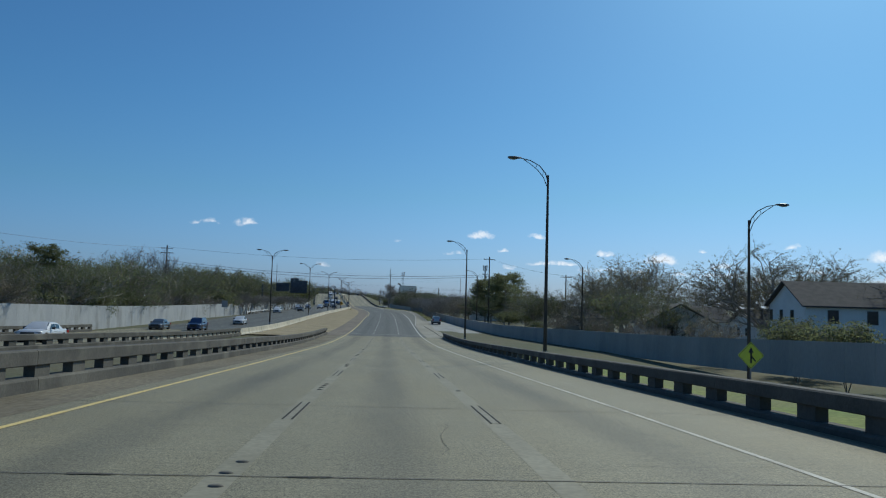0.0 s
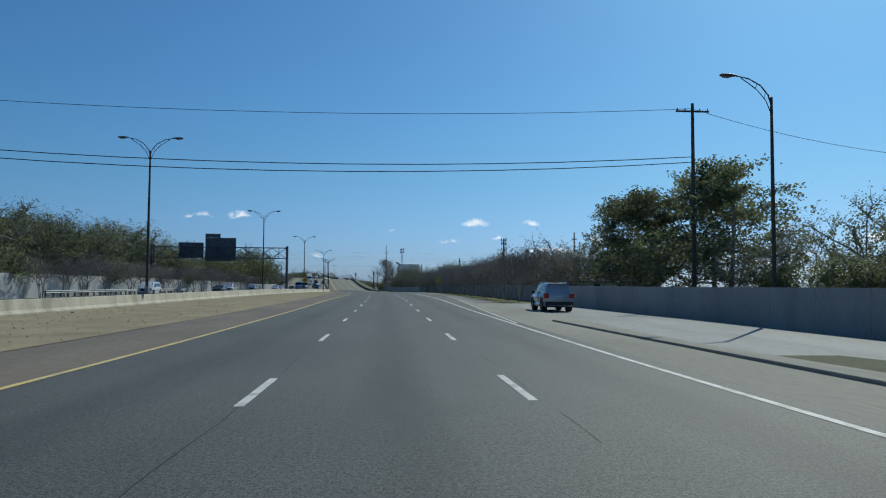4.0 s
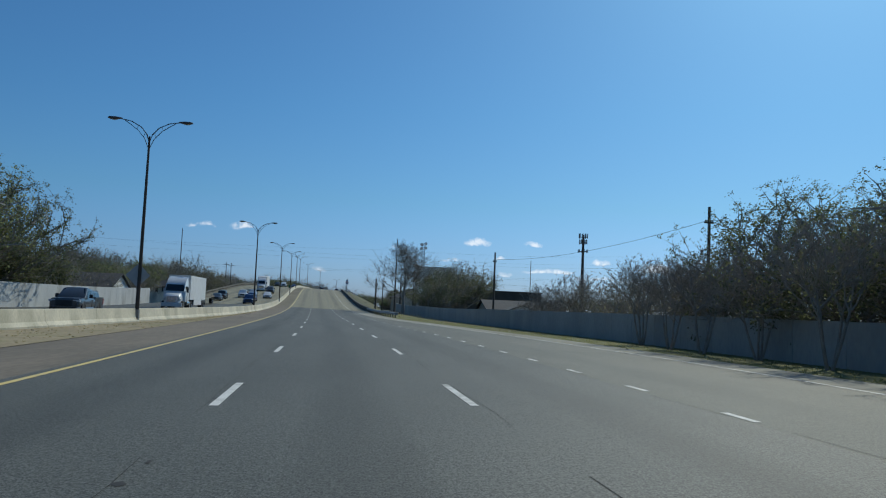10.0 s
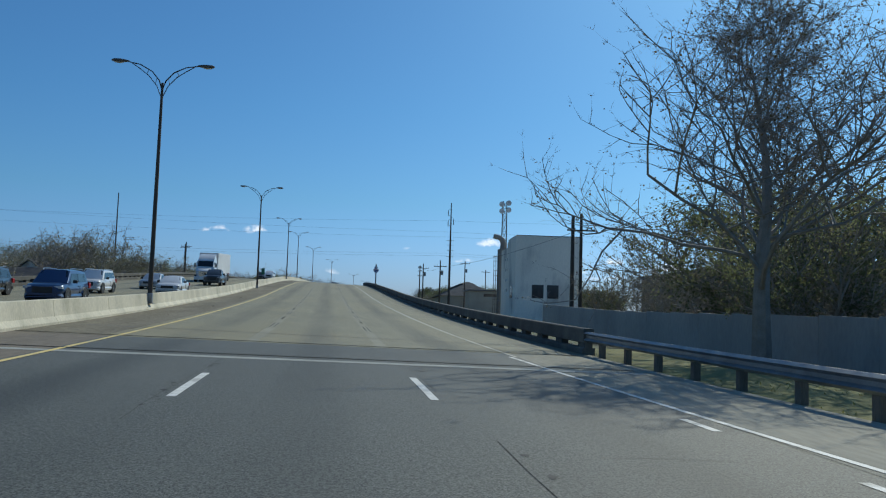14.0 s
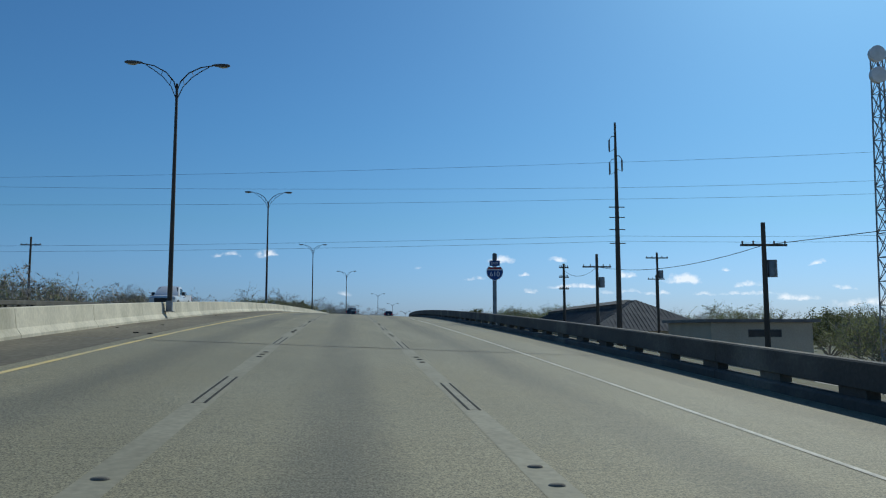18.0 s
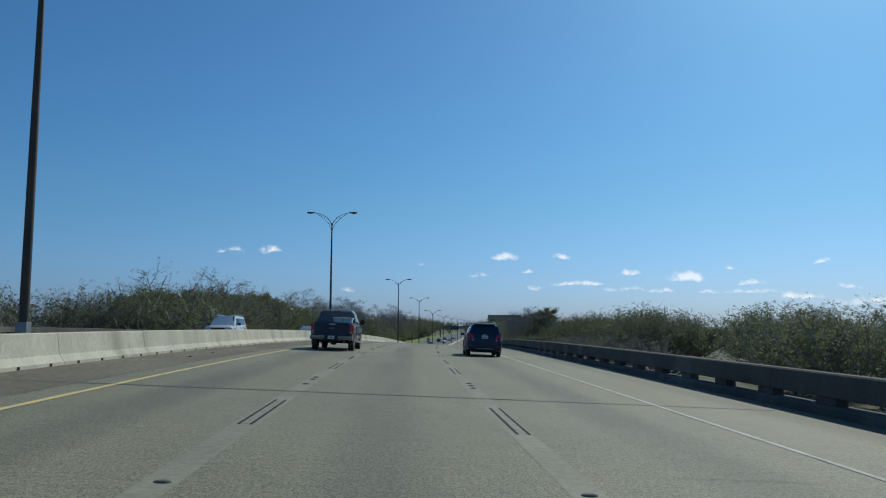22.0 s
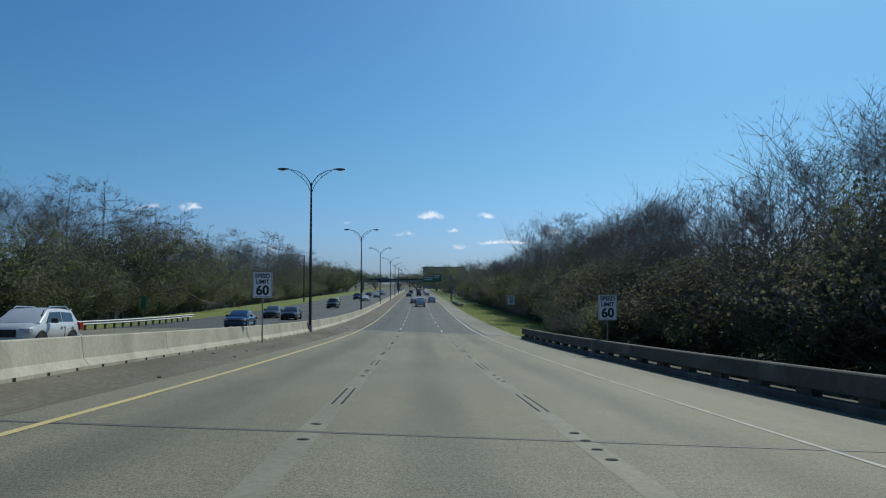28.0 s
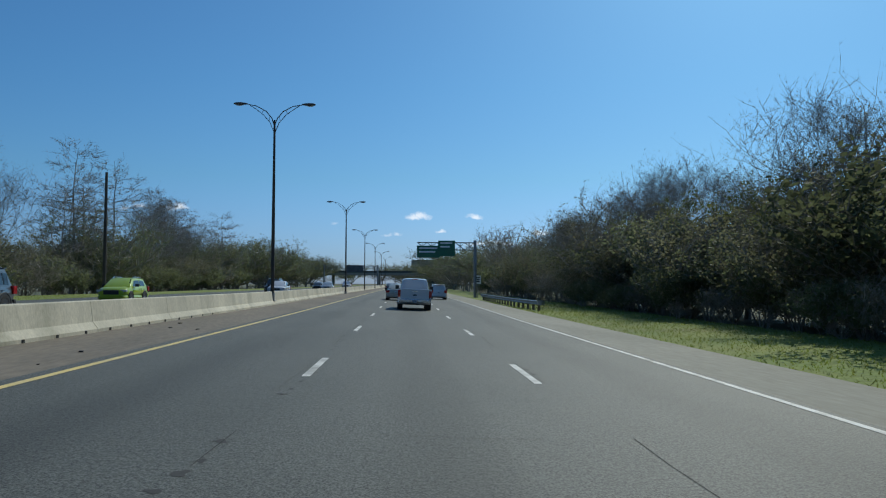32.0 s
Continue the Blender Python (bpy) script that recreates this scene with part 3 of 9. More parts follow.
while y < 1290:
    long = 6.08
    seg = sweep(JERSEY, y + 0.012, y + long - 0.012, BARRIER_LINE, 3.1)
    seg = part("barrier_segment", seg, M["barrier"], barrier)
    if 600 < y < 960:
        holes = Shape()
        for k in range(4):
            yy = y + 0.8 + 1.52 * k
            holes.loft([[road(yy - 0.055, value(BARRIER_LINE, yy) + d, 0.0 + h) for d, h in ((0.012, 0.004), (0.012, 0.075), (-0.05, 0.075), (-0.05, 0.004))], [road(yy + 0.055, value(BARRIER_LINE, yy) + d, 0.0 + h) for d, h in ((0.012, 0.004), (0.012, 0.075), (-0.05, 0.075), (-0.05, 0.004))]])
        part("drain_holes", holes, M["black_tar"], seg, "dark drain slots at the foot")
    y += long


def parapet(name, y0, y1, u, side, height, period, label, gap=(0.30, 0.58), post=0.62, block=0):
    """A concrete bridge rail: kerb, square posts and a deep top beam in bays."""
    host = tagged(new(name), label, "bridge rail", kind="structure")
    bay = period * 4
    y = y0
    while y < y1 - 0.5:
        e = min(y + bay, y1)
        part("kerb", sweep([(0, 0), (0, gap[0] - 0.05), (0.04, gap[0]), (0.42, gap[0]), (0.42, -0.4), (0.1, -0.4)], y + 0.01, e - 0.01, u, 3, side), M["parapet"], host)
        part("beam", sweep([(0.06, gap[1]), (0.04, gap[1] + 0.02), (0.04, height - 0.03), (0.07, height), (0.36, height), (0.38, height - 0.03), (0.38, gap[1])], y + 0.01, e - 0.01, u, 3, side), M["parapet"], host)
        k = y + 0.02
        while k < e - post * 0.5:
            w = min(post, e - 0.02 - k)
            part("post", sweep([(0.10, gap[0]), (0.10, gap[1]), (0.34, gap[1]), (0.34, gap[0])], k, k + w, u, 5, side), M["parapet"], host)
            k += period
        y = e
    return host


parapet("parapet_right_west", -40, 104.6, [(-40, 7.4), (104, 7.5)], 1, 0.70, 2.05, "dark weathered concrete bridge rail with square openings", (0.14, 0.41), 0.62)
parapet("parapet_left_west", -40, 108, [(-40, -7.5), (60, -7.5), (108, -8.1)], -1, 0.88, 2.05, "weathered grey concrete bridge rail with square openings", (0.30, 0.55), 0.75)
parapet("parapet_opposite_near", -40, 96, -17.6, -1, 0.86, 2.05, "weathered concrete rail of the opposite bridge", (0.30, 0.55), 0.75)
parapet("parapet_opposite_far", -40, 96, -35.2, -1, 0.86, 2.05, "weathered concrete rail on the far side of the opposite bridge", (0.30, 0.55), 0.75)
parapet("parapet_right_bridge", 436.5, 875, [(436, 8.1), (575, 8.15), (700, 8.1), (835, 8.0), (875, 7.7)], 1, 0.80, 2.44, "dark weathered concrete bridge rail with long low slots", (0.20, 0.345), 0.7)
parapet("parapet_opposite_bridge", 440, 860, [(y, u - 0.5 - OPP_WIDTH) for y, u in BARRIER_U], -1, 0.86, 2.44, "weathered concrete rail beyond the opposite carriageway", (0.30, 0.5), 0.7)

WALL_R = [(-150, 27.5), (60, 27.5), (90, 26), (125, 18.5), (160, 15.2), (195, 12.9), (228, 12.6), (258, 13.5), (288, 15.6), (319, 16.4), (381, 16.6), (474, 17.5)]
WALL_L = [(-150, -42), (60, -41.5), (180, -41.5), (240, -40), (300, -35), (345, -31), (400, -29.5), (434, -29)]
# right wall's concrete: darker than the left's, its shade put into the colour
M["wall_dark"] = material("shaded_wall_concrete", (0.32, 0.315, 0.30), (0.37, 0.36, 0.34), 0.35, 0.9, bump=0.3, bump_scale=12, fine=0.2, stain=(0.27, 0.27, 0.26), stain_scale=0.4, stretch=(1, 1, 0.4), per_object=0.04)


def noise_wall(name, y0, y1, u, top, mat, label):
    host = tagged(new(name), label, "noise wall", kind="structure")
    y = y0
    while y < y1:
        t = value(top, y + 1.5)
        part("panel", sweep([(0, -0.9), (0, t), (0.16, t), (0.16, -0.9)], y + 0.01, y + 3.0 - 0.01, u, 3.2), M[mat], host)
        if mat == "wall" and y > 900:
            part("wall_post", sweep([(-0.07, -0.9), (-0.07, t + 0.05), (0.23, t + 0.05), (0.23, -0.9)], y - 0.14, y + 0.14, u, 3), M[mat], host)
        y += 3.0
    return host


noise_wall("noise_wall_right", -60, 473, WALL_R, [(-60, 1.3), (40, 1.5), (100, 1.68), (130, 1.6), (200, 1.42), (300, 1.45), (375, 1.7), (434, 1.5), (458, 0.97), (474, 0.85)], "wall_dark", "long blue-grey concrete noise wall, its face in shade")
noise_wall("noise_wall_left", -60, 430, WALL_L, [(-60, 2.6), (100, 3.1), (200, 2.6), (345, 2.3), (430, 2.2)], "wall", "pale grey concrete noise wall streaked with damp")

rng = random.Random(4)
M["slab"] = material("approach_slab", (0.215, 0.22, 0.20), (0.17, 0.175, 0.158), 0.8, 0.8, bump=0.3, bump_scale=30, fine=0.4, stain=(0.12, 0.12, 0.105), stain_scale=0.7)
M["patch"] = material("dark_patch", (0.026, 0.026, 0.025), (0.045, 0.043, 0.04), 6, 0.8, fine=0.4)
# the joining ramp behind the right-hand rail and its kerb
RAMP_IN = [(-60, 11.2), (60, 11.2), (100, 10.0), (130, 8.8), (160, 8.0), (190, 7.6)]
RAMP_OUT = [(-60, 22.5), (60, 22.5), (90, 21.8), (125, 17.0), (160, 14.4), (190, 12.2)]
RAMP_H = [(-60, -2.6), (0, -2.5), (43, -2.0), (80, -1.2), (105, -0.55), (130, -0.2), (155, -0.05), (190, -0.04)]
tagged(part("ramp", Shape().loft([[road(y, value(RAMP_IN, y) + (value(RAMP_OUT, y) - value(RAMP_IN, y)) * k / 4, value(RAMP_H, y)) for k in range(5)] for y in stations(-60, 190, 5)], closed=False), material("slip_road_concrete", (0.31, 0.315, 0.30), (0.26, 0.265, 0.25), 0.4, 0.8, bump=0.4, bump_scale=40, fine=0.35, stain=(0.20, 0.20, 0.185), stain_scale=0.25, stretch=(1, 0.2, 1)), smooth=True), "pale concrete slip road climbing to join the carriageway", "road", kind="structure")
tagged(part("ramp_bank", Shape().loft([[road(y, 7.95, -0.05), road(y, 8.8, -0.02), road(y, max(value(RAMP_IN, y) - 0.15, 9.9), -0.06), road(y, max(value(RAMP_IN, y) + 0.3, 10.4), value(RAMP_H, y) - 0.03)] for y in stations(-60, 113, 4)], closed=False), M["grass_east"], smooth=True), "grassy bank between the bridge rail and the slip road", "grass", kind="structure")
tagged(part("ramp_verge", Shape().loft([[road(y, value(RAMP_OUT, y) - 0.05, value(RAMP_H, y) - 0.02), road(y, max(value(WALL_R, y) - 0.02, value(RAMP_OUT, y) + 0.2), value(RAMP_H, y) - 0.1)] for y in stations(-60, 150, 4)], closed=False), M["verge_dry"], smooth=True), "dry verge between the slip road and the noise wall", "grass", kind="structure")
M["dust"] = material("shoulder_dust", (0.165, 0.142, 0.10), (0.205, 0.18, 0.13), 0.7, 0.9, fine=0.6, bump=0.4, bump_scale=40, spec=0.3, stain=(0.12, 0.108, 0.08), stain_scale=0.4, stretch=(1, 0.25, 1))
for host, y0, y1, a, b in ((road_a, -60, DECK_1, -8.3, -6.0), (road_c, DECK_2, DECK_3, -8.4, -5.75)):
    part("dust_strip", ribbon(y0, y1, a, b, 0.003), M["dust"], host, "brown dust along the inner shoulder")
gore = tagged(part("gore", Shape().loft([[road(y, a, -0.05), road(y, a, 0.07), road(y, b, 0.07), road(y, b, -0.3)] for y, a, b in ((109.2, 7.75, 8.2), (111, 7.7, 9.2), (114.7, 7.75, 9.85), (119, 7.8, 9.5), (126, 7.8, 8.9), (138, 7.6, 8.2), (152, 7.2, 7.4))]), M["pale_shoulder"], bevel=0.03), "broken pale concrete gore kerb with dead leaves", "kerb", kind="structure")
s = Shape()
for _ in range(20):
    y = rng.uniform(109.6, 113.5) if rng.random() < 0.6 else rng.uniform(110, 126)
    u, h = (rng.uniform(7.8, 8.6) if y < 114 else rng.uniform(7.75, 8.8)), rng.uniform(0.02, 0.11)
    m = road_pose(y, u, 0.06, rng.uniform(0, 180))
    s.add([m @ Vector(q) for q in ((-0.06, 0, 0), (0.06, -0.03, 0), (0.03, 0.05, h), (-0.04, 0.04, h * 0.7))], [(0, 1, 2, 3)])
part("dead_leaves", s, M["patch"], gore, "drift of dark dead leaves")
# transverse approach slabs and deck joints
for host, y, w, mat in ((road_b, 105.4, 0.25, "black_tar"), (road_b, 113.6, 0.55, "pale_joint"), (road_b, 430.4, 0.4, "pale_joint"), (road_b, 431.2, 0.12, "black_tar"), (road_b, 435.6, 0.12, "black_tar"), (road_d, 879.4, 1.9, "slab"), (road_d, 878.9, 0.07, "black_tar")):
    part("slab_joint", ribbon(y - w / 2, y + w / 2, -8.2, 7.6, 0.009 if mat == "black_tar" else 0.005, 5, 6), M[mat], host)
M["joint_steel"] = material("joint_steel", (0.16, 0.16, 0.155), (0.11, 0.11, 0.10), 2.0, 0.7, 0.2, fine=0.3)
M["joint"] = material("deck_joint", (0.085, 0.08, 0.068), (0.13, 0.12, 0.10), 2.0, 0.8, fine=0.4)
JOINTS = [439.5 + 22 * k for k in range(12)] + [714.1, 736.0, 764.2, 786.0, 803.5, 825.4, 852.2]
for host, spots, wide in ((road_a, [15.6 + 30 * k for k in range(-1, 3)] + [23.2 + 30 * k for k in range(-1, 3)] + [8.2 + 30.02 * k for k in range(-1, 4)], False), (road_c, JOINTS, True), (road_c, [454.0, 477.0, 526.0, 572.0, 629.0, 669.0, 699.0, 752.5, 815.0, 841.0], False)):
    for y in spots:
        if wide:
            for d in (-0.05, 0.05):
                part("deck_joint", ribbon(y + d - 0.016, y + d + 0.016, -8.2, 7.5, 0.006, 5, 8), M["joint"], host)
            part("joint_plate", ribbon(y - 0.033, y + 0.033, -8.2, 7.5, 0.005, 5, 8), M["joint_steel"], host)
        else:
            part("deck_joint", ribbon(y - 0.016, y + 0.016, -8.2, 7.5, 0.006, 5, 8), M["joint"], host)
# paired grooves and raised studs on the lane lines of the two decks
M["groove"] = material("groove_seal", (0.035, 0.035, 0.033), (0.055, 0.053, 0.05), 2.0, 0.9, fine=0.3, spec=0.2)
groove = Shape().box(-0.096, -0.06, -1.55, 1.55, 0.003, 0.008).mesh("groove", M["groove"])
groove_far = Shape().box(0.06, 0.096, -1.55, 1.55, 0.003, 0.008).mesh("groove", M["groove"])
faded = Shape().box(-0.06, 0.06, -1.5, 1.5, 0.003, 0.0045).mesh("faded_dash", material("faded_dash_paint", (0.265, 0.25, 0.19), (0.215, 0.20, 0.145), 3.0, 0.75, fine=0.5))
M["stud"] = material("ceramic_stud", (0.24, 0.225, 0.185), (0.15, 0.14, 0.12), 9.0, 0.85, fine=0.4, spec=0.2)
stud = Shape().loft([[(0.078 * r * math.cos(a * math.tau / 10), 0.056 * r * math.sin(a * math.tau / 10), z) for a in range(10)] for r, z in ((1.0, 0.003), (0.92, 0.012), (0.7, 0.021), (0.3, 0.024))]).mesh("stud", M["stud"], True)
GROOVES = [(0, 445.0), (5, 504.0), (8, 539.7), (15, 620.9), (16, 632.2), (24, 728.6), (26, 752.2), (27, 764.0), (33, 830.2), (35, 851.9), (37, 874.0)]
for host, y1, spots in ((road_a, 103, [2.1 + 12.65 * k for k in range(-3, 9)]), (road_c, 877, [steps(GROOVES, k) for k in range(37)])):
    for y in spots:
        for u in (value([(0, -1.68), (110, -1.68), (440, -1.86), (850, -1.68)], y), 1.83):
            m = road_pose(y, u) @ pose(0, 0, 0, math.degrees(math.atan((line_z(y + 1) - line_z(y - 1)) / 2)), math.degrees(-math.atan(steps(CROSS, y))))
            part("groove", groove, None, host, m=m)
            part("groove", groove_far, None, host, m=m)
            part("faded_dash", faded, None, host, m=m)
            for k in range(4):
                yy = y + 4.9 + k * 0.68
                if yy < y1 and rng.random() < (0.86 if y > 200 else 0.97 if u < 0 else 0.3):
                    part("stud", stud, None, host, m=road_pose(yy, u + rng.uniform(-0.03, 0.03)))
for host, y0, y1 in ((road_a, -40, DECK_1), (road_c, DECK_2, DECK_3)):
    for side in (-1, 1):
        mid = [(y, side * (1.8 if side > 0 else -value([(0, -1.70), (110, -1.70), (440, -1.86), (850, -1.68)], y))) for y in (-40, 105, 434, 640, 880)]
        part("lane_band", ribbon(y0, y1, [(y, u - 0.16) for y, u in mid], [(y, u + 0.16) for y, u in mid], 0.0025), material("pale_band", (0.282, 0.262, 0.19), (0.24, 0.222, 0.158), 0.6, 0.74, spec=0.38, fine=0.35), host, "pale strip along the lane line")
# tar seams and patches on the asphalt
for y0, y1, u in ((115, 430, -1.98), (115, 430, 1.98), (884, 1200, -1.98), (884, 1200, 2.0), (236, 430, 5.5)):
    s = Shape()
    k = y0
    while k < y1:
        e = k + rng.uniform(1.2, 6)
        w = rng.uniform(0.002, 0.005)
        d = rng.uniform(-0.07, 0.07)
        s.loft([[road(a, u + d + 0.03 * math.sin(a * 1.3) - w, 0.004), road(a, u + d + 0.03 * math.sin(a * 1.3) + w, 0.004)] for a in stations(k, min(e, y1), 1.5)], closed=False)
        k = e + rng.uniform(0.3, 5)
    tagged(part("tar_seam", s, M["black_tar"], road_b if y0 < 500 else road_d), kind="stuff")
s = Shape()
for y0, y1, n in ((118, 430, 46), (884, 1010, 26), (902, 932, 14)):
    for _ in range(n):
        y, u = rng.uniform(y0, y1), rng.choice((-1.95, -1.95, -1.9, 2.0, 2.05)) + rng.uniform(-0.1, 0.15)
        for _k in range(rng.randint(2, 5)):
            a, b = rng.uniform(0.03, 0.08), rng.uniform(0.05, 0.13)
            s.add([road(y + b * math.sin(q * math.tau / 9) * rng.uniform(0.4, 1.3), u + a * math.cos(q * math.tau / 9) * rng.uniform(0.4, 1.3), 0.0035) for q in range(9)], [tuple(range(9))])
            y += rng.uniform(0.35, 0.9)
            u += rng.uniform(-0.06, 0.06)
tagged(part("spalled_patches", s, M["patch"], road_b), "small dark spalls along the lane seams", kind="stuff")
# cracks across the decks
s = Shape()
for _ in range(70):
    y, u = rng.choice((rng.uniform(0, 104), rng.uniform(440, 876), rng.uniform(116, 430), rng.uniform(884, 960))), rng.uniform(-4.5, 4.5)
    run = rng.random() < 0.45
    pts = [(y, u)]
    for _k in range(rng.randint(4, 10)):
        y, u = y + (rng.uniform(0.3, 0.8) if run else rng.uniform(-0.06, 0.06)), u + (rng.uniform(-0.14, 0.14) if run else rng.uniform(0.15, 0.4))
        pts.append((y, u))
    s.loft([[road(a - (0 if run else 0.004), b - (0.004 if run else 0), 0.0045), road(a + (0 if run else 0.004), b + (0.004 if run else 0), 0.0045)] for a, b in pts], closed=False)
for track in (((38.2, 1.2), (39.0, 1.24), (39.7, 1.16), (40.3, 1.1), (40.9, 1.12), (41.6, 1.02), (42.4, 0.95), (43.3, 0.98), (44.2, 0.88), (45.6, 0.92)),
              ((61.0, 1.84), (62.2, 1.9), (63.1, 1.78), (64.6, 1.72), (65.6, 1.76), (66.4, 1.66), (67.5, 1.7), (68.2, 1.62)),
              ((68.2, -0.3), (69.5, -0.34), (70.8, -0.28), (72.0, -0.3), (73.2, -0.24)),
              ((89.0, 1.82), (90.4, 1.9), (92.0, 1.78), (94.0, 1.72), (95.1, 1.8), (96.0, 1.78), (97.2, 1.68), (98.3, 1.72))):
    s.loft([[road(a, b - 0.006, 0.0045), road(a, b + 0.006, 0.0045)] for a, b in track], closed=False)
for y in [8.2 + 30.02 * k for k in range(4)] + JOINTS:      # broken sealant at the joints
    for u0 in ((-3.2, -1.0) if y < 100 else [rng.uniform(-6.5, 6.0) for _ in range(rng.randint(0, 2))]):
        for _k in range(4):
            u = u0 + _k * 0.11
            s.add([road(y + 0.05 * math.sin(q * math.tau / 7) * rng.uniform(0.5, 1.2), u + 0.09 * math.cos(q * math.tau / 7) * rng.uniform(0.7, 1.2), 0.0085) for q in range(7)], [tuple(range(7))])
tagged(part("cracks", s, material("crack_dirt", (0.075, 0.07, 0.056), (0.11, 0.10, 0.08), 2.0, 0.9, fine=0.4), road_c), "fine dark cracks in the paving", kind="stuff")
# tar smeared along the lane line past the bridge, with a wandering crack beside it
s = Shape()
for line, w0, w1 in ((((909.7, -1.83), (910.3, -1.79), (911.2, -1.76), (912.4, -1.8), (913.4, -1.81), (914.4, -1.84)), 0.03, 0.085), (((908.6, -1.4), (909.6, -1.28), (910.8, -1.17), (912.0, -1.12), (914.0, -1.05)), 0.008, 0.014), (((914.1, -2.2), (914.2, -2.0), (914.5, -1.84), (914.7, -1.7)), 0.03, 0.03), (((914.5, -1.86), (915.4, -2.0), (916.4, -2.04), (917.2, -1.98)), 0.02, 0.03)):
    for (a, b), (c, d) in zip(line, line[1:]):
        for k in range(4):
            y, u, w = a + (c - a) * (k + rng.uniform(0.2, 0.8)) / 4, b + (d - b) * (k + 0.5) / 4 + rng.uniform(-0.02, 0.02), rng.uniform(w0, w1)
            s.add([road(y + (abs(c - a) / 7 + w) * math.sin(q * math.tau / 8) * rng.uniform(0.6, 1.2), u + (abs(d - b) / 7 + w) * math.cos(q * math.tau / 8) * rng.uniform(0.6, 1.2), 0.0042 + 0.0002 * k) for q in range(8)], [tuple(range(8))])
tagged(part("tar_smear", s, M["patch"], road_d), "dark tar smear and cracks by the lane line", kind="stuff")
for y, u in ((879.8, -1.81), (879.3, -1.78), (878.75, -1.81)):
    part("stud", stud, None, road_d, m=road_pose(y, u, 0.008) @ Matrix.Diagonal((1.5, 1.2, 1.3, 1)))
# litter and grit along the median
s = Shape()
for _ in range(110):
    y = rng.choice((rng.uniform(160, 430), rng.uniform(440, 960), rng.uniform(840, 960)))
    u = value(BARRIER_LINE, y) + rng.uniform(0.25, 2.2)
    r = rng.uniform(0.015, 0.05)
    m = road_pose(y, u, 0.012 if y < 400 else 0.0, rng.uniform(0, 180))
    s.box(-r, r, -r * 1.6, r * 1.6, 0, r * 0.7, m)
tagged(part("grit", s, M["patch"]), "dark grit and scraps along the median shoulder", "debris", kind="stuff")
s = Shape()
for _ in range(2600):
    y = rng.uniform(112, 395)
    u = rng.uniform(value(BARRIER_LINE, y) + 0.3, -8.8)
    m = road_pose(y, u, 0.012, rng.uniform(0, 180))
    h = rng.uniform(0.015, 0.05)
    s.add([m @ Vector(q) for q in ((-0.05, 0, 0), (0.05, 0, 0), (rng.uniform(-0.12, 0.12), rng.uniform(-0.1, 0.1), h))], [(0, 1, 2)])
tagged(part("dry_tufts", s, leaf_material("dry_grass", (0.44, 0.37, 0.20), (0.34, 0.31, 0.15), 0.55)), "sparse dry grass tufts on the sandy median", "grass", kind="stuff")


def grass_blades(name, y0, y1, u_of, n, label, h0=0.06, h1=0.22):
    s = Shape()
    for _ in range(n):
        y = rng.uniform(y0, y1)
        a, b = u_of(y)
        u = rng.uniform(a, b)
        m = road_pose(y, u, -0.03, rng.uniform(0, 180))
        h, w = rng.uniform(h0, h1), rng.uniform(0.2, 0.4) * h0 + 0.012
        s.add([m @ Vector(q) for q in ((-w, 0, 0), (w, 0, 0), (rng.uniform(-0.1, 0.1), rng.uniform(-0.1, 0.1), h))], [(0, 1, 2)])
    tagged(part(name, s, M["blade" if 200 < y1 < 500 else "blade_green"]), label, "grass", kind="stuff")


M["blade"] = leaf_material("grass_blades", (0.20, 0.22, 0.07), (0.26, 0.24, 0.10), 0.6)
M["blade_green"] = leaf_material("green_grass_blades", (0.22, 0.29, 0.05), (0.28, 0.31, 0.07), 0.6)
grass_blades("verge_grass_west", 186, 430, lambda y: (value(RIGHT_EDGE, y) + 0.1, value(WALL_R, y) - 0.1), 14000, "uneven winter grass before the noise wall", 0.025, 0.09)
grass_blades("gore_grass", 70, 113, lambda y: (8.0 if y < 106 else 8.2, 9.9), 5200, "bright winter grass behind the end of the bridge rail", 0.03, 0.10)
grass_blades("verge_grass_east", 872, 1010, lambda y: (8.3, 16), 26000, "uneven bright winter grass on the verge", 0.03, 0.10)
grass_blades("verge_grass_left", 830, 1010, lambda y: (-35, -26), 8000, "uneven bright grass beyond the opposite carriageway", 0.03, 0.12)


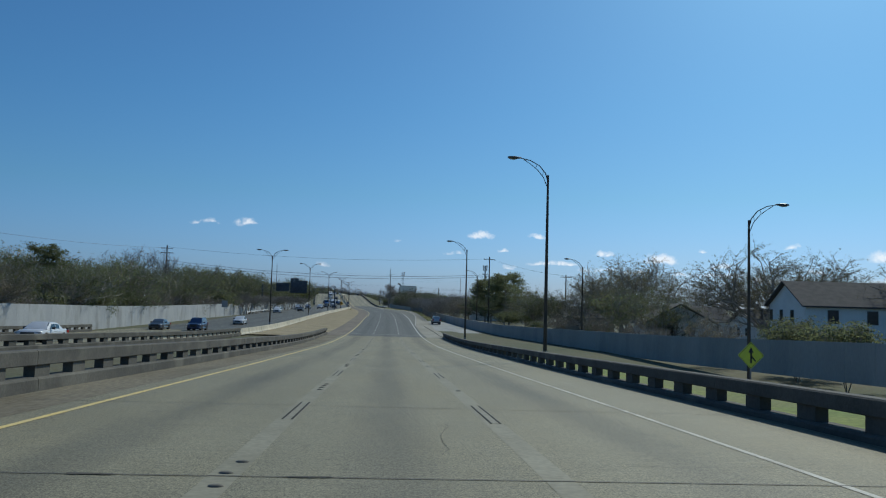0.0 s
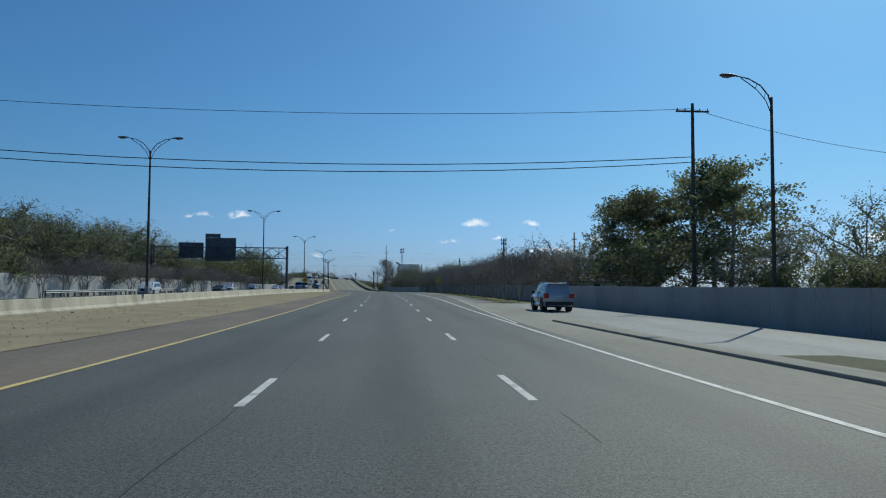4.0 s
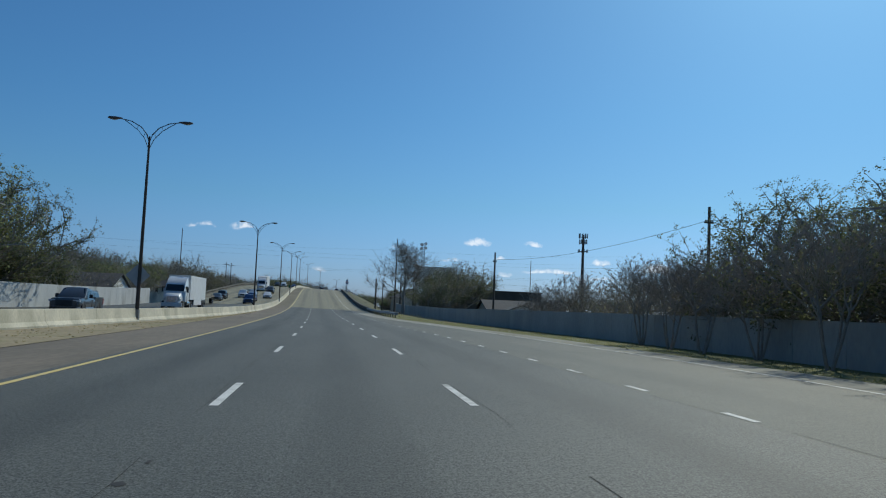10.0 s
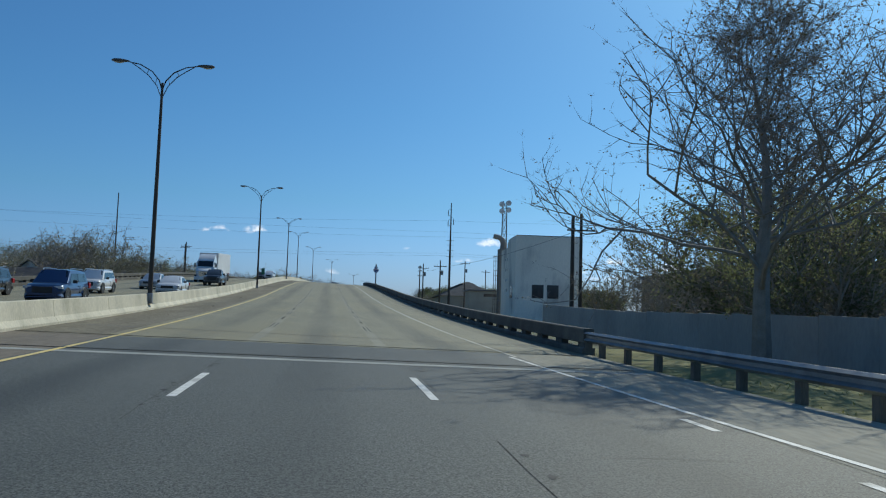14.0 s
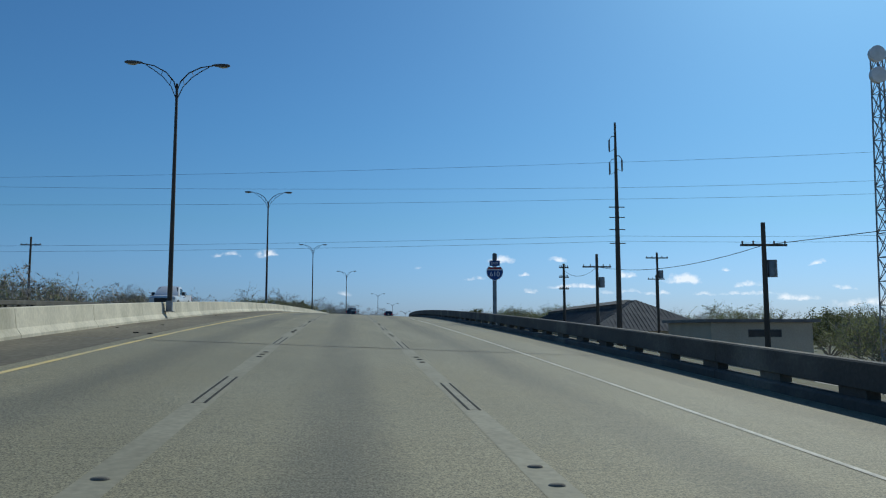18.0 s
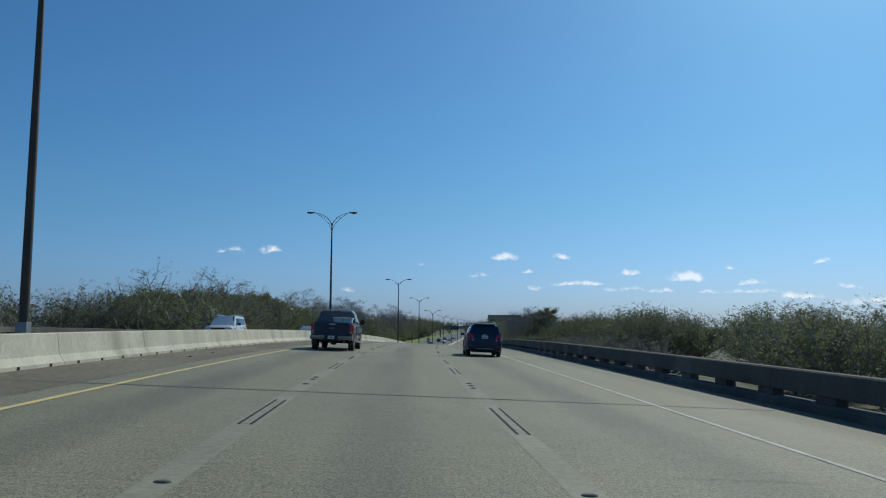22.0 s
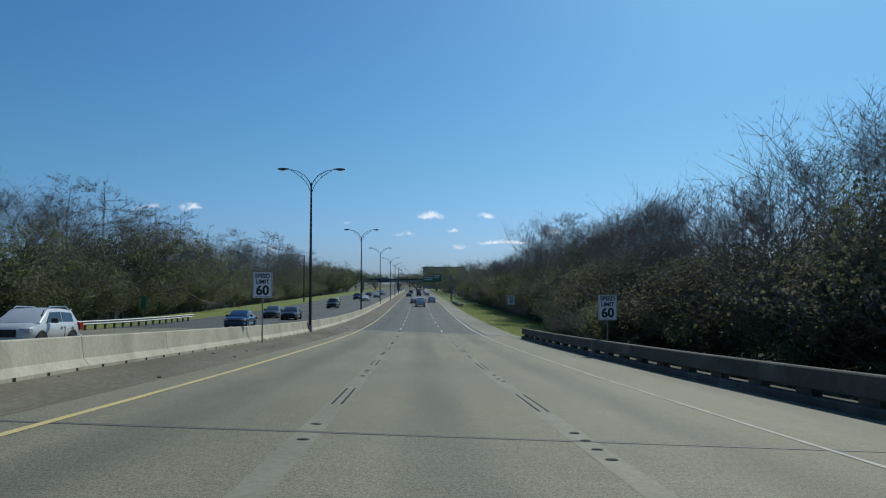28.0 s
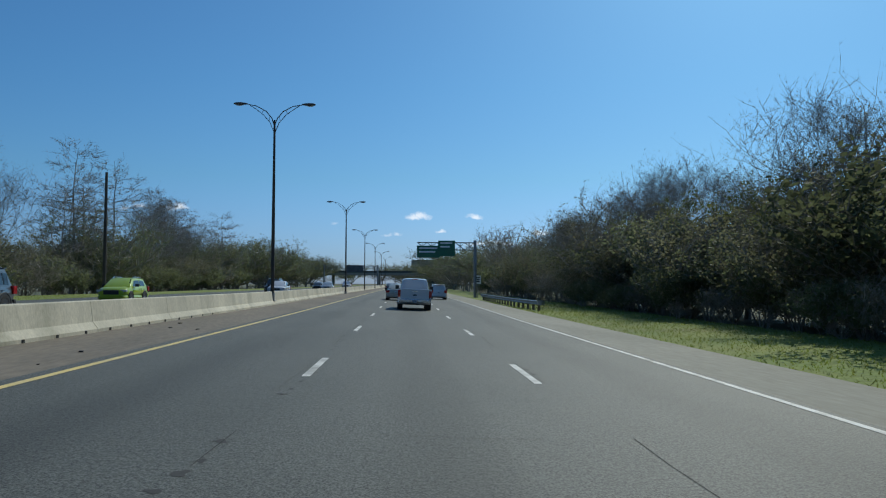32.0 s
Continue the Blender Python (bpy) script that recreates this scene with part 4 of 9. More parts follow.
# ---------------------------------------------------------------- street lamps
def street_lamp(name, sides, label, reach=2.42, straight=False):
    """A tapered pole with one or two arms: bowed like a lyre, or straight struts."""
    lamp = thing(name, Matrix(), label, "street lamp")
    part("base_plate", Shape().box(-0.2, 0.2, -0.2, 0.2, 0, 0.04).box(-0.13, 0.13, -0.13, 0.13, 0.04, 0.5), M["galv"], lamp, bevel=0.01)
    part("pole", Shape().tube([(0, 0, 0.04), (0, 0, 5), (0, 0, 11.1 if straight else 10.75)], [0.115, 0.095, 0.06], 10), M["pole_dark"], lamp, smooth=True)
    k = reach / 2.92
    for sd in sides:
        if straight:
            way = [(0, 11.0), (0.45, 11.17), (1.15, 11.5), (1.75, 11.68), (2.15, 11.72)]
            low = [(0, 10.62), (0.3, 10.86), (0.85, 11.33)]
            ties = [((0.42, 11.14), (0.40, 10.92))]
        else:
            way = [(0, 10.35), (0.18, 10.85), (0.62, 11.29), (1.3, 11.59), (2.15, 11.72)]
            low = [(0, 9.95), (0.32, 10.6), (0.8, 11.07), (1.3, 11.38), (1.75, 11.62)]
            ties = [((0.4, 10.70), (0.32, 11.02)), ((0.9, 11.14), (0.8, 11.38))]
        arm = part("arm", Shape().tube([(sd * x * k, 0, z) for x, z in way], [0.035, 0.033, 0.03, 0.028, 0.026], 6), M["pole_dark"], lamp, smooth=True)
        brace = Shape().tube([(sd * x * k, 0, z) for x, z in low], 0.022, 6)
        for (xa, za), (xb, zb) in ties:
            brace.tube([(sd * xa * k, 0, za), (sd * xb * k, 0, zb)], 0.014, 5)
        part("brace", brace, M["pole_dark"], arm, smooth=True)
        head = part("lamp_head", Shape().loft([[(sd * (reach + x), w * math.cos(a * math.tau / 10), 11.72 + h * math.sin(a * math.tau / 10)) for a in range(10)] for x, w, h in ((-0.82, 0.03, 0.03), (-0.68, 0.09, 0.06), (-0.40, 0.15, 0.09), (-0.12, 0.13, 0.08), (0.0, 0.04, 0.04))]), M["lamp_head"], lamp, "grey cobra-head lantern", smooth=True)
        part("lens", Shape().loft([[(sd * (reach + x), w * math.cos(a * math.tau / 8), 11.68 - h + h * 0.5 * math.sin(a * math.tau / 8)) for a in range(8)] for x, w, h in ((-0.6, 0.05, 0.02), (-0.4, 0.12, 0.06), (-0.14, 0.1, 0.04))]), M["lens"], head, smooth=True)
    return lamp


twin = street_lamp("street_lamp", (-1, 1), "tall dark double-armed street lamp on the median barrier")
twin_straight = street_lamp("street_lamp", (-1, 1), "tall dark street lamp with two straight arms on the median barrier", 2.25, True)
LAMPS = [(121.6, -18.1, 11.2), (177.8, -18.0, 11.5), (233.8, -17.5, 11.2), (288.5, -15.0, 11.0), (342.2, -11.3, 10.8), (397.2, -9.0, 10.4), (451.8, -8.2, 10.9), (503.0, -7.75, 10.5), (564.4, -7.95, 10.95), (608.3, -8.5, 11.2), (663.4, -8.7, 11.1), (718.1, -8.37, 11.0),
         (778.0, -7.2, 10.1), (816.7, -6.9, 10.1), (871.1, -8.0, 10.6), (923.3, -8.2, 10.8), (976.0, -8.1, 10.8), (1027.0, -7.7, 10.4), (1076, -7.9, 10.3), (1126, -7.9, 10.4), (1176, -7.9, 10.4), (1226, -7.9, 10.4)]
tagged(twin, group="median lamps")
tagged(twin_straight, group="median lamps")
for i, (y, u, h) in enumerate(LAMPS):
    m = road_pose(y, u, h - 10.6)
    if i == 0:
        twin.matrix_basis = m
    elif i == 12:
        twin_straight.matrix_basis = m
    else:
        copy_thing(twin_straight if i == 13 else twin, m)
single = street_lamp("street_lamp", (-1,), "tall dark single-armed street lamp beside the carriageway")
tagged(single, group="roadside lamps")
single.matrix_basis = road_pose(44.5, 9.15, 0.1)
for y, u, h, turn in ((90.5, 9.15, 0.1, 0), (152, 17.4, -0.5, 0), (43.4, 20.8, -2.3, 180), (98.8, 25.1, -0.9, 0)):
    copy_thing(single, road_pose(y, u, h, turn))


# ---------------------------------------------------------------- guard rails
W_BEAM = [(0.0, 0.39), (0.075, 0.451), (0.0, 0.512), (0.0, 0.588), (0.075, 0.649), (0.0, 0.71), (-0.018, 0.71), (0.053, 0.649), (-0.021, 0.588), (-0.021, 0.512), (0.053, 0.451), (-0.018, 0.39)]


def guard_rail(y0, y1, u, side, label, step=1.9, end=True):
    host = thing("guard_rail", Matrix(), label, "guard rail")
    y = y0
    while y < y1 - 0.2:
        e = min(y + 3.8, y1)
        part("rail", sweep(W_BEAM, y, e, u, 2, -side), M["galv"], host, smooth=False)
        y = e
    y = y0 + 0.2
    while y < y1:
        part("post", sweep([(0.04, -0.3), (0.04, 0.7), (0.20, 0.7), (0.20, -0.3)], y - 0.08, y + 0.08, u, 1, side), M["timber"], host)
        y += step
    if end:
        part("end_shoe", Shape().loft([[road(y0 - 0.02 - 0.25 * math.sin(a), value(u, y0) + side * 0.25 * (1 - math.cos(a)) - 0.02 * side, z) for z in (0.38, 0.73)] for a in (0, 0.5, 1.0, 1.57, 2.2, 3.0)], closed=False), M["galv"], host)
    return host


M["timber"] = material("weathered_timber", (0.13, 0.105, 0.08), (0.19, 0.16, 0.125), 3, 0.9, fine=0.4, bump=0.5, stretch=(1, 1, 0.15))
guard_rail(401.0, 436.5, [(401, 9.7), (410, 8.95), (420, 8.55), (428, 8.35), (437, 8.2)], 1, "dented galvanised guard rail on short timber posts")
guard_rail(868, 902, [(868, -24.9), (902, -25.2)], -1, "galvanised guard rail beyond the opposite carriageway", end=False)
guard_rail(986, 1022, [(986, 9.4), (996, 8.9), (1022, 8.8)], 1, "rusty guard rail on timber posts beside the shoulder")
guard_rail(205, 262, [(205, -36.5), (262, -34.5)], -1, "galvanised guard rail beyond the opposite carriageway", end=False)
guard_rail(40, 78, [(40, -37.5), (78, -37.5)], -1, "pale guard rail before the noise wall", end=False)


# ---------------------------------------------------------------- signs
def text_mesh(body, size, mat, depth=0.004, bold=0.0):
    cu = bpy.data.curves.new("lettering", "FONT")
    cu.body, cu.size, cu.align_x, cu.align_y, cu.extrude, cu.offset = body, size, "CENTER", "CENTER", depth, bold
    ob = bpy.data.objects.new("lettering", cu)
    me = bpy.data.meshes.new_from_object(ob)
    bpy.data.objects.remove(ob)
    me.materials.clear()
    me.materials.append(mat)
    return me


M["sign_white"] = material("white_sign", (0.84, 0.85, 0.86), (0.79, 0.80, 0.81), 2, 0.45, fine=0.1)
M["sign_black"] = material("black_legend", (0.015, 0.015, 0.017), None, 1, 0.5, fine=0.1)
M["sign_yellow"] = material("yellow_sign", (0.90, 0.72, 0.04), (0.85, 0.68, 0.05), 2, 0.45, fine=0.1)
M["sign_lime"] = material("yellow_green_sign", (0.66, 0.70, 0.06), (0.60, 0.64, 0.07), 2, 0.45, fine=0.1)
M["sign_orange"] = material("orange_sign", (0.95, 0.46, 0.03), (0.90, 0.42, 0.03), 2, 0.45, fine=0.1)
M["sign_green"] = material("green_sign", (0.012, 0.14, 0.075), (0.015, 0.12, 0.07), 2, 0.45, fine=0.1)
M["sign_blue"] = material("blue_sign", (0.02, 0.07, 0.26), (0.02, 0.06, 0.22), 2, 0.45, fine=0.1)
M["sign_red"] = material("red_sign", (0.40, 0.03, 0.03), None, 2, 0.45, fine=0.1)
M["sign_back"] = material("sign_back_aluminium", (0.10, 0.105, 0.11), (0.14, 0.145, 0.15), 1, 0.55, 0.4, fine=0.2)
M["bare_metal"] = material("bare_sign_metal", (0.40, 0.41, 0.42), (0.33, 0.34, 0.35), 2, 0.5, 0.3, fine=0.2)
FACE = pose(0, 0, 0, 90)      # lays a drawing in x and y upright, facing down the road


def rounded(w, h, r, n=4):
    pts = []
    for cx, cy, a0 in ((w / 2 - r, h / 2 - r, 0), (-w / 2 + r, h / 2 - r, 90), (-w / 2 + r, -h / 2 + r, 180), (w / 2 - r, -h / 2 + r, 270)):
        pts += [(cx + r * math.cos(radians(a0 + 90 * k / n)), cy + r * math.sin(radians(a0 + 90 * k / n))) for k in range(n + 1)]
    return pts


def plate(outline, z0, y0, y1):
    """A plate of the outline, standing upright at height z0, from y0 (its face) to y1."""
    return Shape().loft([[(x, y, z + z0) for x, z in outline] for y in (y0, y1)])


def bars(sign, rows, z, width, height, mat, gap=1.7):
    """Unreadable lettering as plain bars."""
    for i in range(rows):
        w = width * (1.0, 0.82, 0.93, 0.7)[i % 4]
        part("legend_bar", Shape().box(-w / 2, w / 2, -0.016, -0.009, z - i * height * gap - height / 2, z - i * height * gap + height / 2), mat, sign)


def post_sign(m, label, outline, mat, z, post_top, posts=(0,), border=None, words=(), height_words=0.18, mat_words="sign_black", post_mat="galv"):
    sign = thing("road_sign", m, label, "road sign")
    part("panel", plate(outline, z, -0.008, 0.0), M[mat], sign)
    part("panel_back", plate([(a * 0.985, b * 0.985) for a, b in outline], z, 0.001, 0.012), M["sign_back"], sign)
    if border:
        inner = [(a * border, b * border) for a, b in outline]
        n = len(outline)
        edge = Shape().add([(a, -0.012, b + z) for a, b in inner] + [(a * 0.97, -0.012, b * 0.97 + z) for a, b in inner], [(i, (i + 1) % n, n + (i + 1) % n, n + i) for i in range(n)])
        part("border", edge, M[mat_words], sign)
    for text, dz, size in words:
        part("legend", text_mesh(text, size, M[mat_words], bold=size * 0.03), None, sign, m=pose(0, -0.013, z + dz) @ FACE)
    for x in posts:
        part("post", Shape().box(x - 0.03, x + 0.03, 0.014, 0.06, -1.2, post_top), M[post_mat], sign)
    return sign


DIAMOND = [(0.68, 0), (0.64, 0.06), (0.06, 0.64), (0, 0.68), (-0.06, 0.64), (-0.64, 0.06), (-0.68, 0), (-0.64, -0.06), (-0.06, -0.64), (0, -0.68), (0.06, -0.64), (0.64, -0.06)]
post_sign(road_pose(287.5, 14.0, 0), "yellow diamond bridge ice warning sign on a thin post", DIAMOND, "sign_yellow", 2.8, 3.2, border=0.93, words=(("BRIDGE", 0.2, 0.2), ("ICES BEFORE", 0.0, 0.19), ("ROAD", -0.2, 0.2)))
s = post_sign(road_pose(287.0, -14.75, 0.9), "orange diamond road works sign on the median barrier", DIAMOND, "sign_orange", 1.75, 1.7, border=0.93)
bars(s, 3, 1.95, 0.75, 0.11, M["sign_black"])
s = post_sign(road_pose(38.6, 18.6, 0.0), "yellow-green diamond merge warning sign beside the slip road", DIAMOND, "sign_lime", 0.75, 1.2, border=0.93)
part("arrow", Shape().add([(-0.05, -0.013, 0.35), (0.05, -0.013, 0.35), (0.05, -0.013, 0.9), (0.14, -0.013, 0.88), (0, -0.013, 1.18), (-0.14, -0.013, 0.88), (-0.05, -0.013, 0.9), (0.05, -0.013, 0.62), (0.22, -0.013, 0.42), (0.26, -0.013, 0.48), (0.05, -0.013, 0.74)], [(0, 1, 2, 3, 4, 5, 6), (7, 8, 9, 10)]), M["sign_black"], s, "black merging arrow")
SPEED = rounded(0.92, 1.22, 0.06)
for y, u, z, lab in ((852.6, 8.9, 2.35, "white speed limit 60 sign by the bridge rail"), (852.6, -7.7, 2.75, "white speed limit 60 sign on the median barrier")):
    post_sign(road_pose(y, u, 0), lab, SPEED, "sign_white", z, z + 0.4, border=0.94, words=(("SPEED", 0.42, 0.27), ("LIMIT", 0.14, 0.27), ("60", -0.28, 0.62)))
post_sign(road_pose(927.9, 13.3, 0), "white minimum speed 45 sign on a steel post in the verge", rounded(1.08, 1.38, 0.06), "sign_white", 2.72, 3.2, border=0.95, words=(("MINIMUM", 0.46, 0.205), ("SPEED", 0.2, 0.215), ("45", -0.26, 0.54)))
s = post_sign(road_pose(1038, 9.9, 0), "small white sign on a post at the edge of the wood", rounded(0.95, 1.2, 0.06), "sign_white", 2.5, 2.8)
bars(s, 3, 2.8, 0.7, 0.16, M["sign_black"])
s = post_sign(road_pose(893, -27.5, 0.0), "small green marker sign beside the opposite carriageway", rounded(0.5, 1.3, 0.04), "sign_green", 2.0, 2.3)
s = post_sign(road_pose(519, -8.5, 0.8), "small dark green marker sign on the barrier", rounded(0.42, 0.85, 0.04), "sign_green", 1.0, 1.2)
post_sign(road_pose(176.3, -36.5, 0), "bare metal back of a sign beyond the opposite carriageway", rounded(1.3, 1.5, 0.05), "bare_metal", 3.0, 3.2)
post_sign(road_pose(342.2, -11.4, 0.8), "grey metal back of a diamond sign on the barrier", DIAMOND, "bare_metal", 1.9, 2.2)

# the route shield with its direction plate, on a broad leaning post
shield_sign = thing("route_sign", road_pose(578.3, 9.9, 0), "blue and red route shield numbered 610 under an east plate", "road sign")
part("post", Shape().box(-0.13, 0.13, 0.03, 0.13, -0.4, 4.65), M["galv"], shield_sign, bevel=0.02)
SHIELD = [(-0.54, 0.27), (-0.40, 0.45), (-0.2, 0.40), (0, 0.46), (0.2, 0.40), (0.40, 0.45), (0.54, 0.27), (0.57, 0.05), (0.5, -0.2), (0.32, -0.38), (0, -0.52), (-0.32, -0.38), (-0.5, -0.2), (-0.57, 0.05)]
shield = part("shield", plate(SHIELD, 3.42, -0.02, 0.02), M["sign_white"], shield_sign)
part("shield_field", plate([(x * 0.94, min(z, 0.2) * 0.94) for x, z in SHIELD], 3.42, -0.026, -0.021), M["sign_blue"], shield)
part("shield_band", plate([(-0.48, 0.25), (-0.40, 0.40), (-0.2, 0.355), (0, 0.41), (0.2, 0.355), (0.40, 0.40), (0.48, 0.25)], 3.42, -0.03, -0.022), M["sign_red"], shield)
part("legend", text_mesh("610", 0.46, M["sign_white"]), None, shield, m=pose(0, -0.032, 3.34) @ FACE)
direction = part("direction_plate", plate(rounded(0.7, 0.36, 0.04), 4.08, -0.02, 0.02), M["sign_blue"], shield_sign)
part("legend", text_mesh("EAST", 0.24, M["sign_white"]), None, direction, m=pose(0, -0.025, 4.07) @ FACE)
part("post_cap", plate(rounded(0.3, 0.52, 0.12), 4.5, -0.02, 0.02), M["sign_back"], shield_sign)


# ---------------------------------------------------------------- sign gantries
def truss(host, x0, x1, z0, z1, depth, bays, mat):
    for z in (z0, z1):
        for y in (0, depth):
            part("chord", Shape().tube([(x0, y, z), (x1, y, z)], 0.055, 6), mat, host)
    for i in range(bays):
        a, b = x0 + (x1 - x0) * i / bays, x0 + (x1 - x0) * (i + 1) / bays
        mid = (a + b) / 2
        s = Shape()
        for y in (0, depth):
            s.tube([(a, y, z1), (b, y, z0)], 0.035, 5).tube([(a, y, z0), (b, y, z1)], 0.035, 5).tube([(mid, y, z0), (mid, y, z1)], 0.03, 5)
        s.tube([(a, 0, z1), (b, depth, z1)], 0.025, 5).tube([(a, 0, z0), (b, depth, z0)], 0.025, 5)
        part("web", s, mat, host)


gantry = thing("sign_gantry", road_pose(262, 0, 0), "steel lattice gantry with dark sign backs over the opposite carriageway", "gantry")
M["gantry_steel"] = material("blue_grey_painted_steel", (0.085, 0.10, 0.125), (0.12, 0.135, 0.16), 1.5, 0.6, 0.3, fine=0.3)
truss(gantry, -40.8, -16.9, 6.28, 8.2, 1.5, 9, M["gantry_steel"])
for x in (-16.75, -40.6):
    for y in (0, 1.5):
        leg = part("leg", Shape().box(x - 0.16, x + 0.16, y - 0.13, y + 0.13, -0.3, 8.45), M["gantry_steel"], gantry)
        part("cap", Shape().box(x - 0.2, x + 0.2, y - 0.17, y + 0.17, 8.452, 8.5), M["gantry_steel"], leg)
        part("bracket", Shape().box(x - 0.2, x + 0.2, y - 0.17, y + 0.17, 6.1, 6.24), M["gantry_steel"], leg)
    for i in range(6):
        s = Shape().tube([(x, 0.1, i), (x, 1.4, i)], 0.035, 5).tube([(x, 0.1 if i % 2 else 1.4, i), (x, 1.4 if i % 2 else 0.1, i + 1)], 0.035, 5)
        part("lacing", s, M["galv"], gantry)
for x0, x1, z0, z1 in ((-36.3, -31.9, 6.4, 9.1), (-31.6, -26.1, 5.75, 10.0)):
    panel = part("sign_panel", Shape().box(x0, x1, 1.72, 1.78, z0, z1), M["sign_back"], gantry, "dark back of a large sign panel")
    for k in range(4):
        part("stiffener", Shape().box(x0 + (k + 0.5) * (x1 - x0) / 4 - 0.05, x0 + (k + 0.5) * (x1 - x0) / 4 + 0.05, 1.6, 1.718, z0, z1), M["gantry_steel"], panel)
part("catwalk", Shape().box(-31.7, -26.0, -0.9, -0.1, 5.9, 5.98), M["gantry_steel"], gantry, "narrow steel catwalk under the sign")
part("sign_panel", Shape().box(-31.6, -28.9, 1.72, 1.78, 10.02, 10.75), M["sign_back"], gantry)
far_gantry = thing("sign_gantry", road_pose(1035, 0, 0), "green direction signs on a cantilever gantry far ahead", "gantry")
truss(far_gantry, 1.4, 9.2, 6.2, 7.2, 0.8, 6, M["galv"])
part("leg", Shape().tube([(9.3, 0.4, -0.3), (9.3, 0.4, 7.5)], 0.22, 10), M["galv"], far_gantry)
for x0, x1, z0, z1 in ((1.3, 4.5, 5.1, 6.75), (4.2, 6.5, 5.3, 7.45)):
    panel = part("sign_panel", Shape().box(x0, x1, -0.3, -0.24, z0, z1), M["sign_green"], far_gantry)
    for k in range(2):
        part("legend_bar", Shape().box(x0 + 0.3, x1 - 0.4 - 0.3 * k, -0.31, -0.301, z1 - 0.45 - 0.5 * k, z1 - 0.25 - 0.5 * k), M["sign_white"], panel)
far_left = thing("sign_gantry", road_pose(1176, 0, 0), "dark sign panels over the opposite carriageway far ahead", "gantry")
truss(far_left, -26, -9, 6.2, 7.2, 0.8, 8, M["galv"])
part("leg", Shape().tube([(-26, 0.4, -0.3), (-26, 0.4, 7.4)], 0.25, 8), M["galv"], far_left)
part("leg", Shape().tube([(-9, 0.4, -0.3), (-9, 0.4, 7.4)], 0.25, 8), M["galv"], far_left)
part("sign_panel", Shape().box(-19, -13.5, -0.3, -0.2, 5.2, 7.4), M["sign_back"], far_left)


# ---------------------------------------------------------------- trees
M["leaf_dark"] = leaf_material("evergreen_leaves", (0.12, 0.138, 0.07), (0.15, 0.165, 0.082), 0.68)
M["leaf_olive"] = leaf_material("olive_leaves", (0.145, 0.14, 0.08), (0.18, 0.165, 0.095), 0.68)
M["leaf_spring"] = leaf_material("spring_leaves", (0.13, 0.16, 0.035), (0.17, 0.16, 0.05), 0.5)
M["leaf_rust"] = leaf_material("rusty_leaves", (0.15, 0.095, 0.035), (0.10, 0.08, 0.035), 0.5)
M["leaf_thicket"] = leaf_material("thicket_leaves", (0.16, 0.155, 0.095), (0.12, 0.125, 0.07), 0.68)
M["scrub"] = leaf_material("winter_scrub", (0.22, 0.19, 0.15), (0.18, 0.17, 0.115), 0.5)


def wander(rng, way, amount):
    return (way + Vector((rng.uniform(-1, 1), rng.uniform(-1, 1), rng.uniform(-1, 1))) * amount).normalized()


def limb(rng, start, way, length, r0, r1, bend, lift, n=4):
    pts, rad, p, w = [start.copy()], [r0], start.copy(), way.copy()
    for i in range(n):
        w = wander(rng, w + Vector((0, 0, lift)), bend)
        p = p + w * (length / n)
        pts.append(p.copy())
        rad.append(r0 + (r1 - r0) * (i + 1) / n)
    return pts, rad, w


def joined(name, pieces, smooth=False):
    """One mesh out of several shapes, each with its own material."""
    me = bpy.data.meshes.new(name)
    verts, faces, index = [], [], []
    for i, (sh, mat) in enumerate(pieces):
        n = len(verts)
        verts += sh.v
        faces += [tuple(k + n for k in f) for f in sh.f]
        index += [i] * len(sh.f)
        me.materials.append(M[mat])
    me.from_pydata(verts, [], faces)
    me.polygons.foreach_set("material_index", index)
    me.update()
    return me


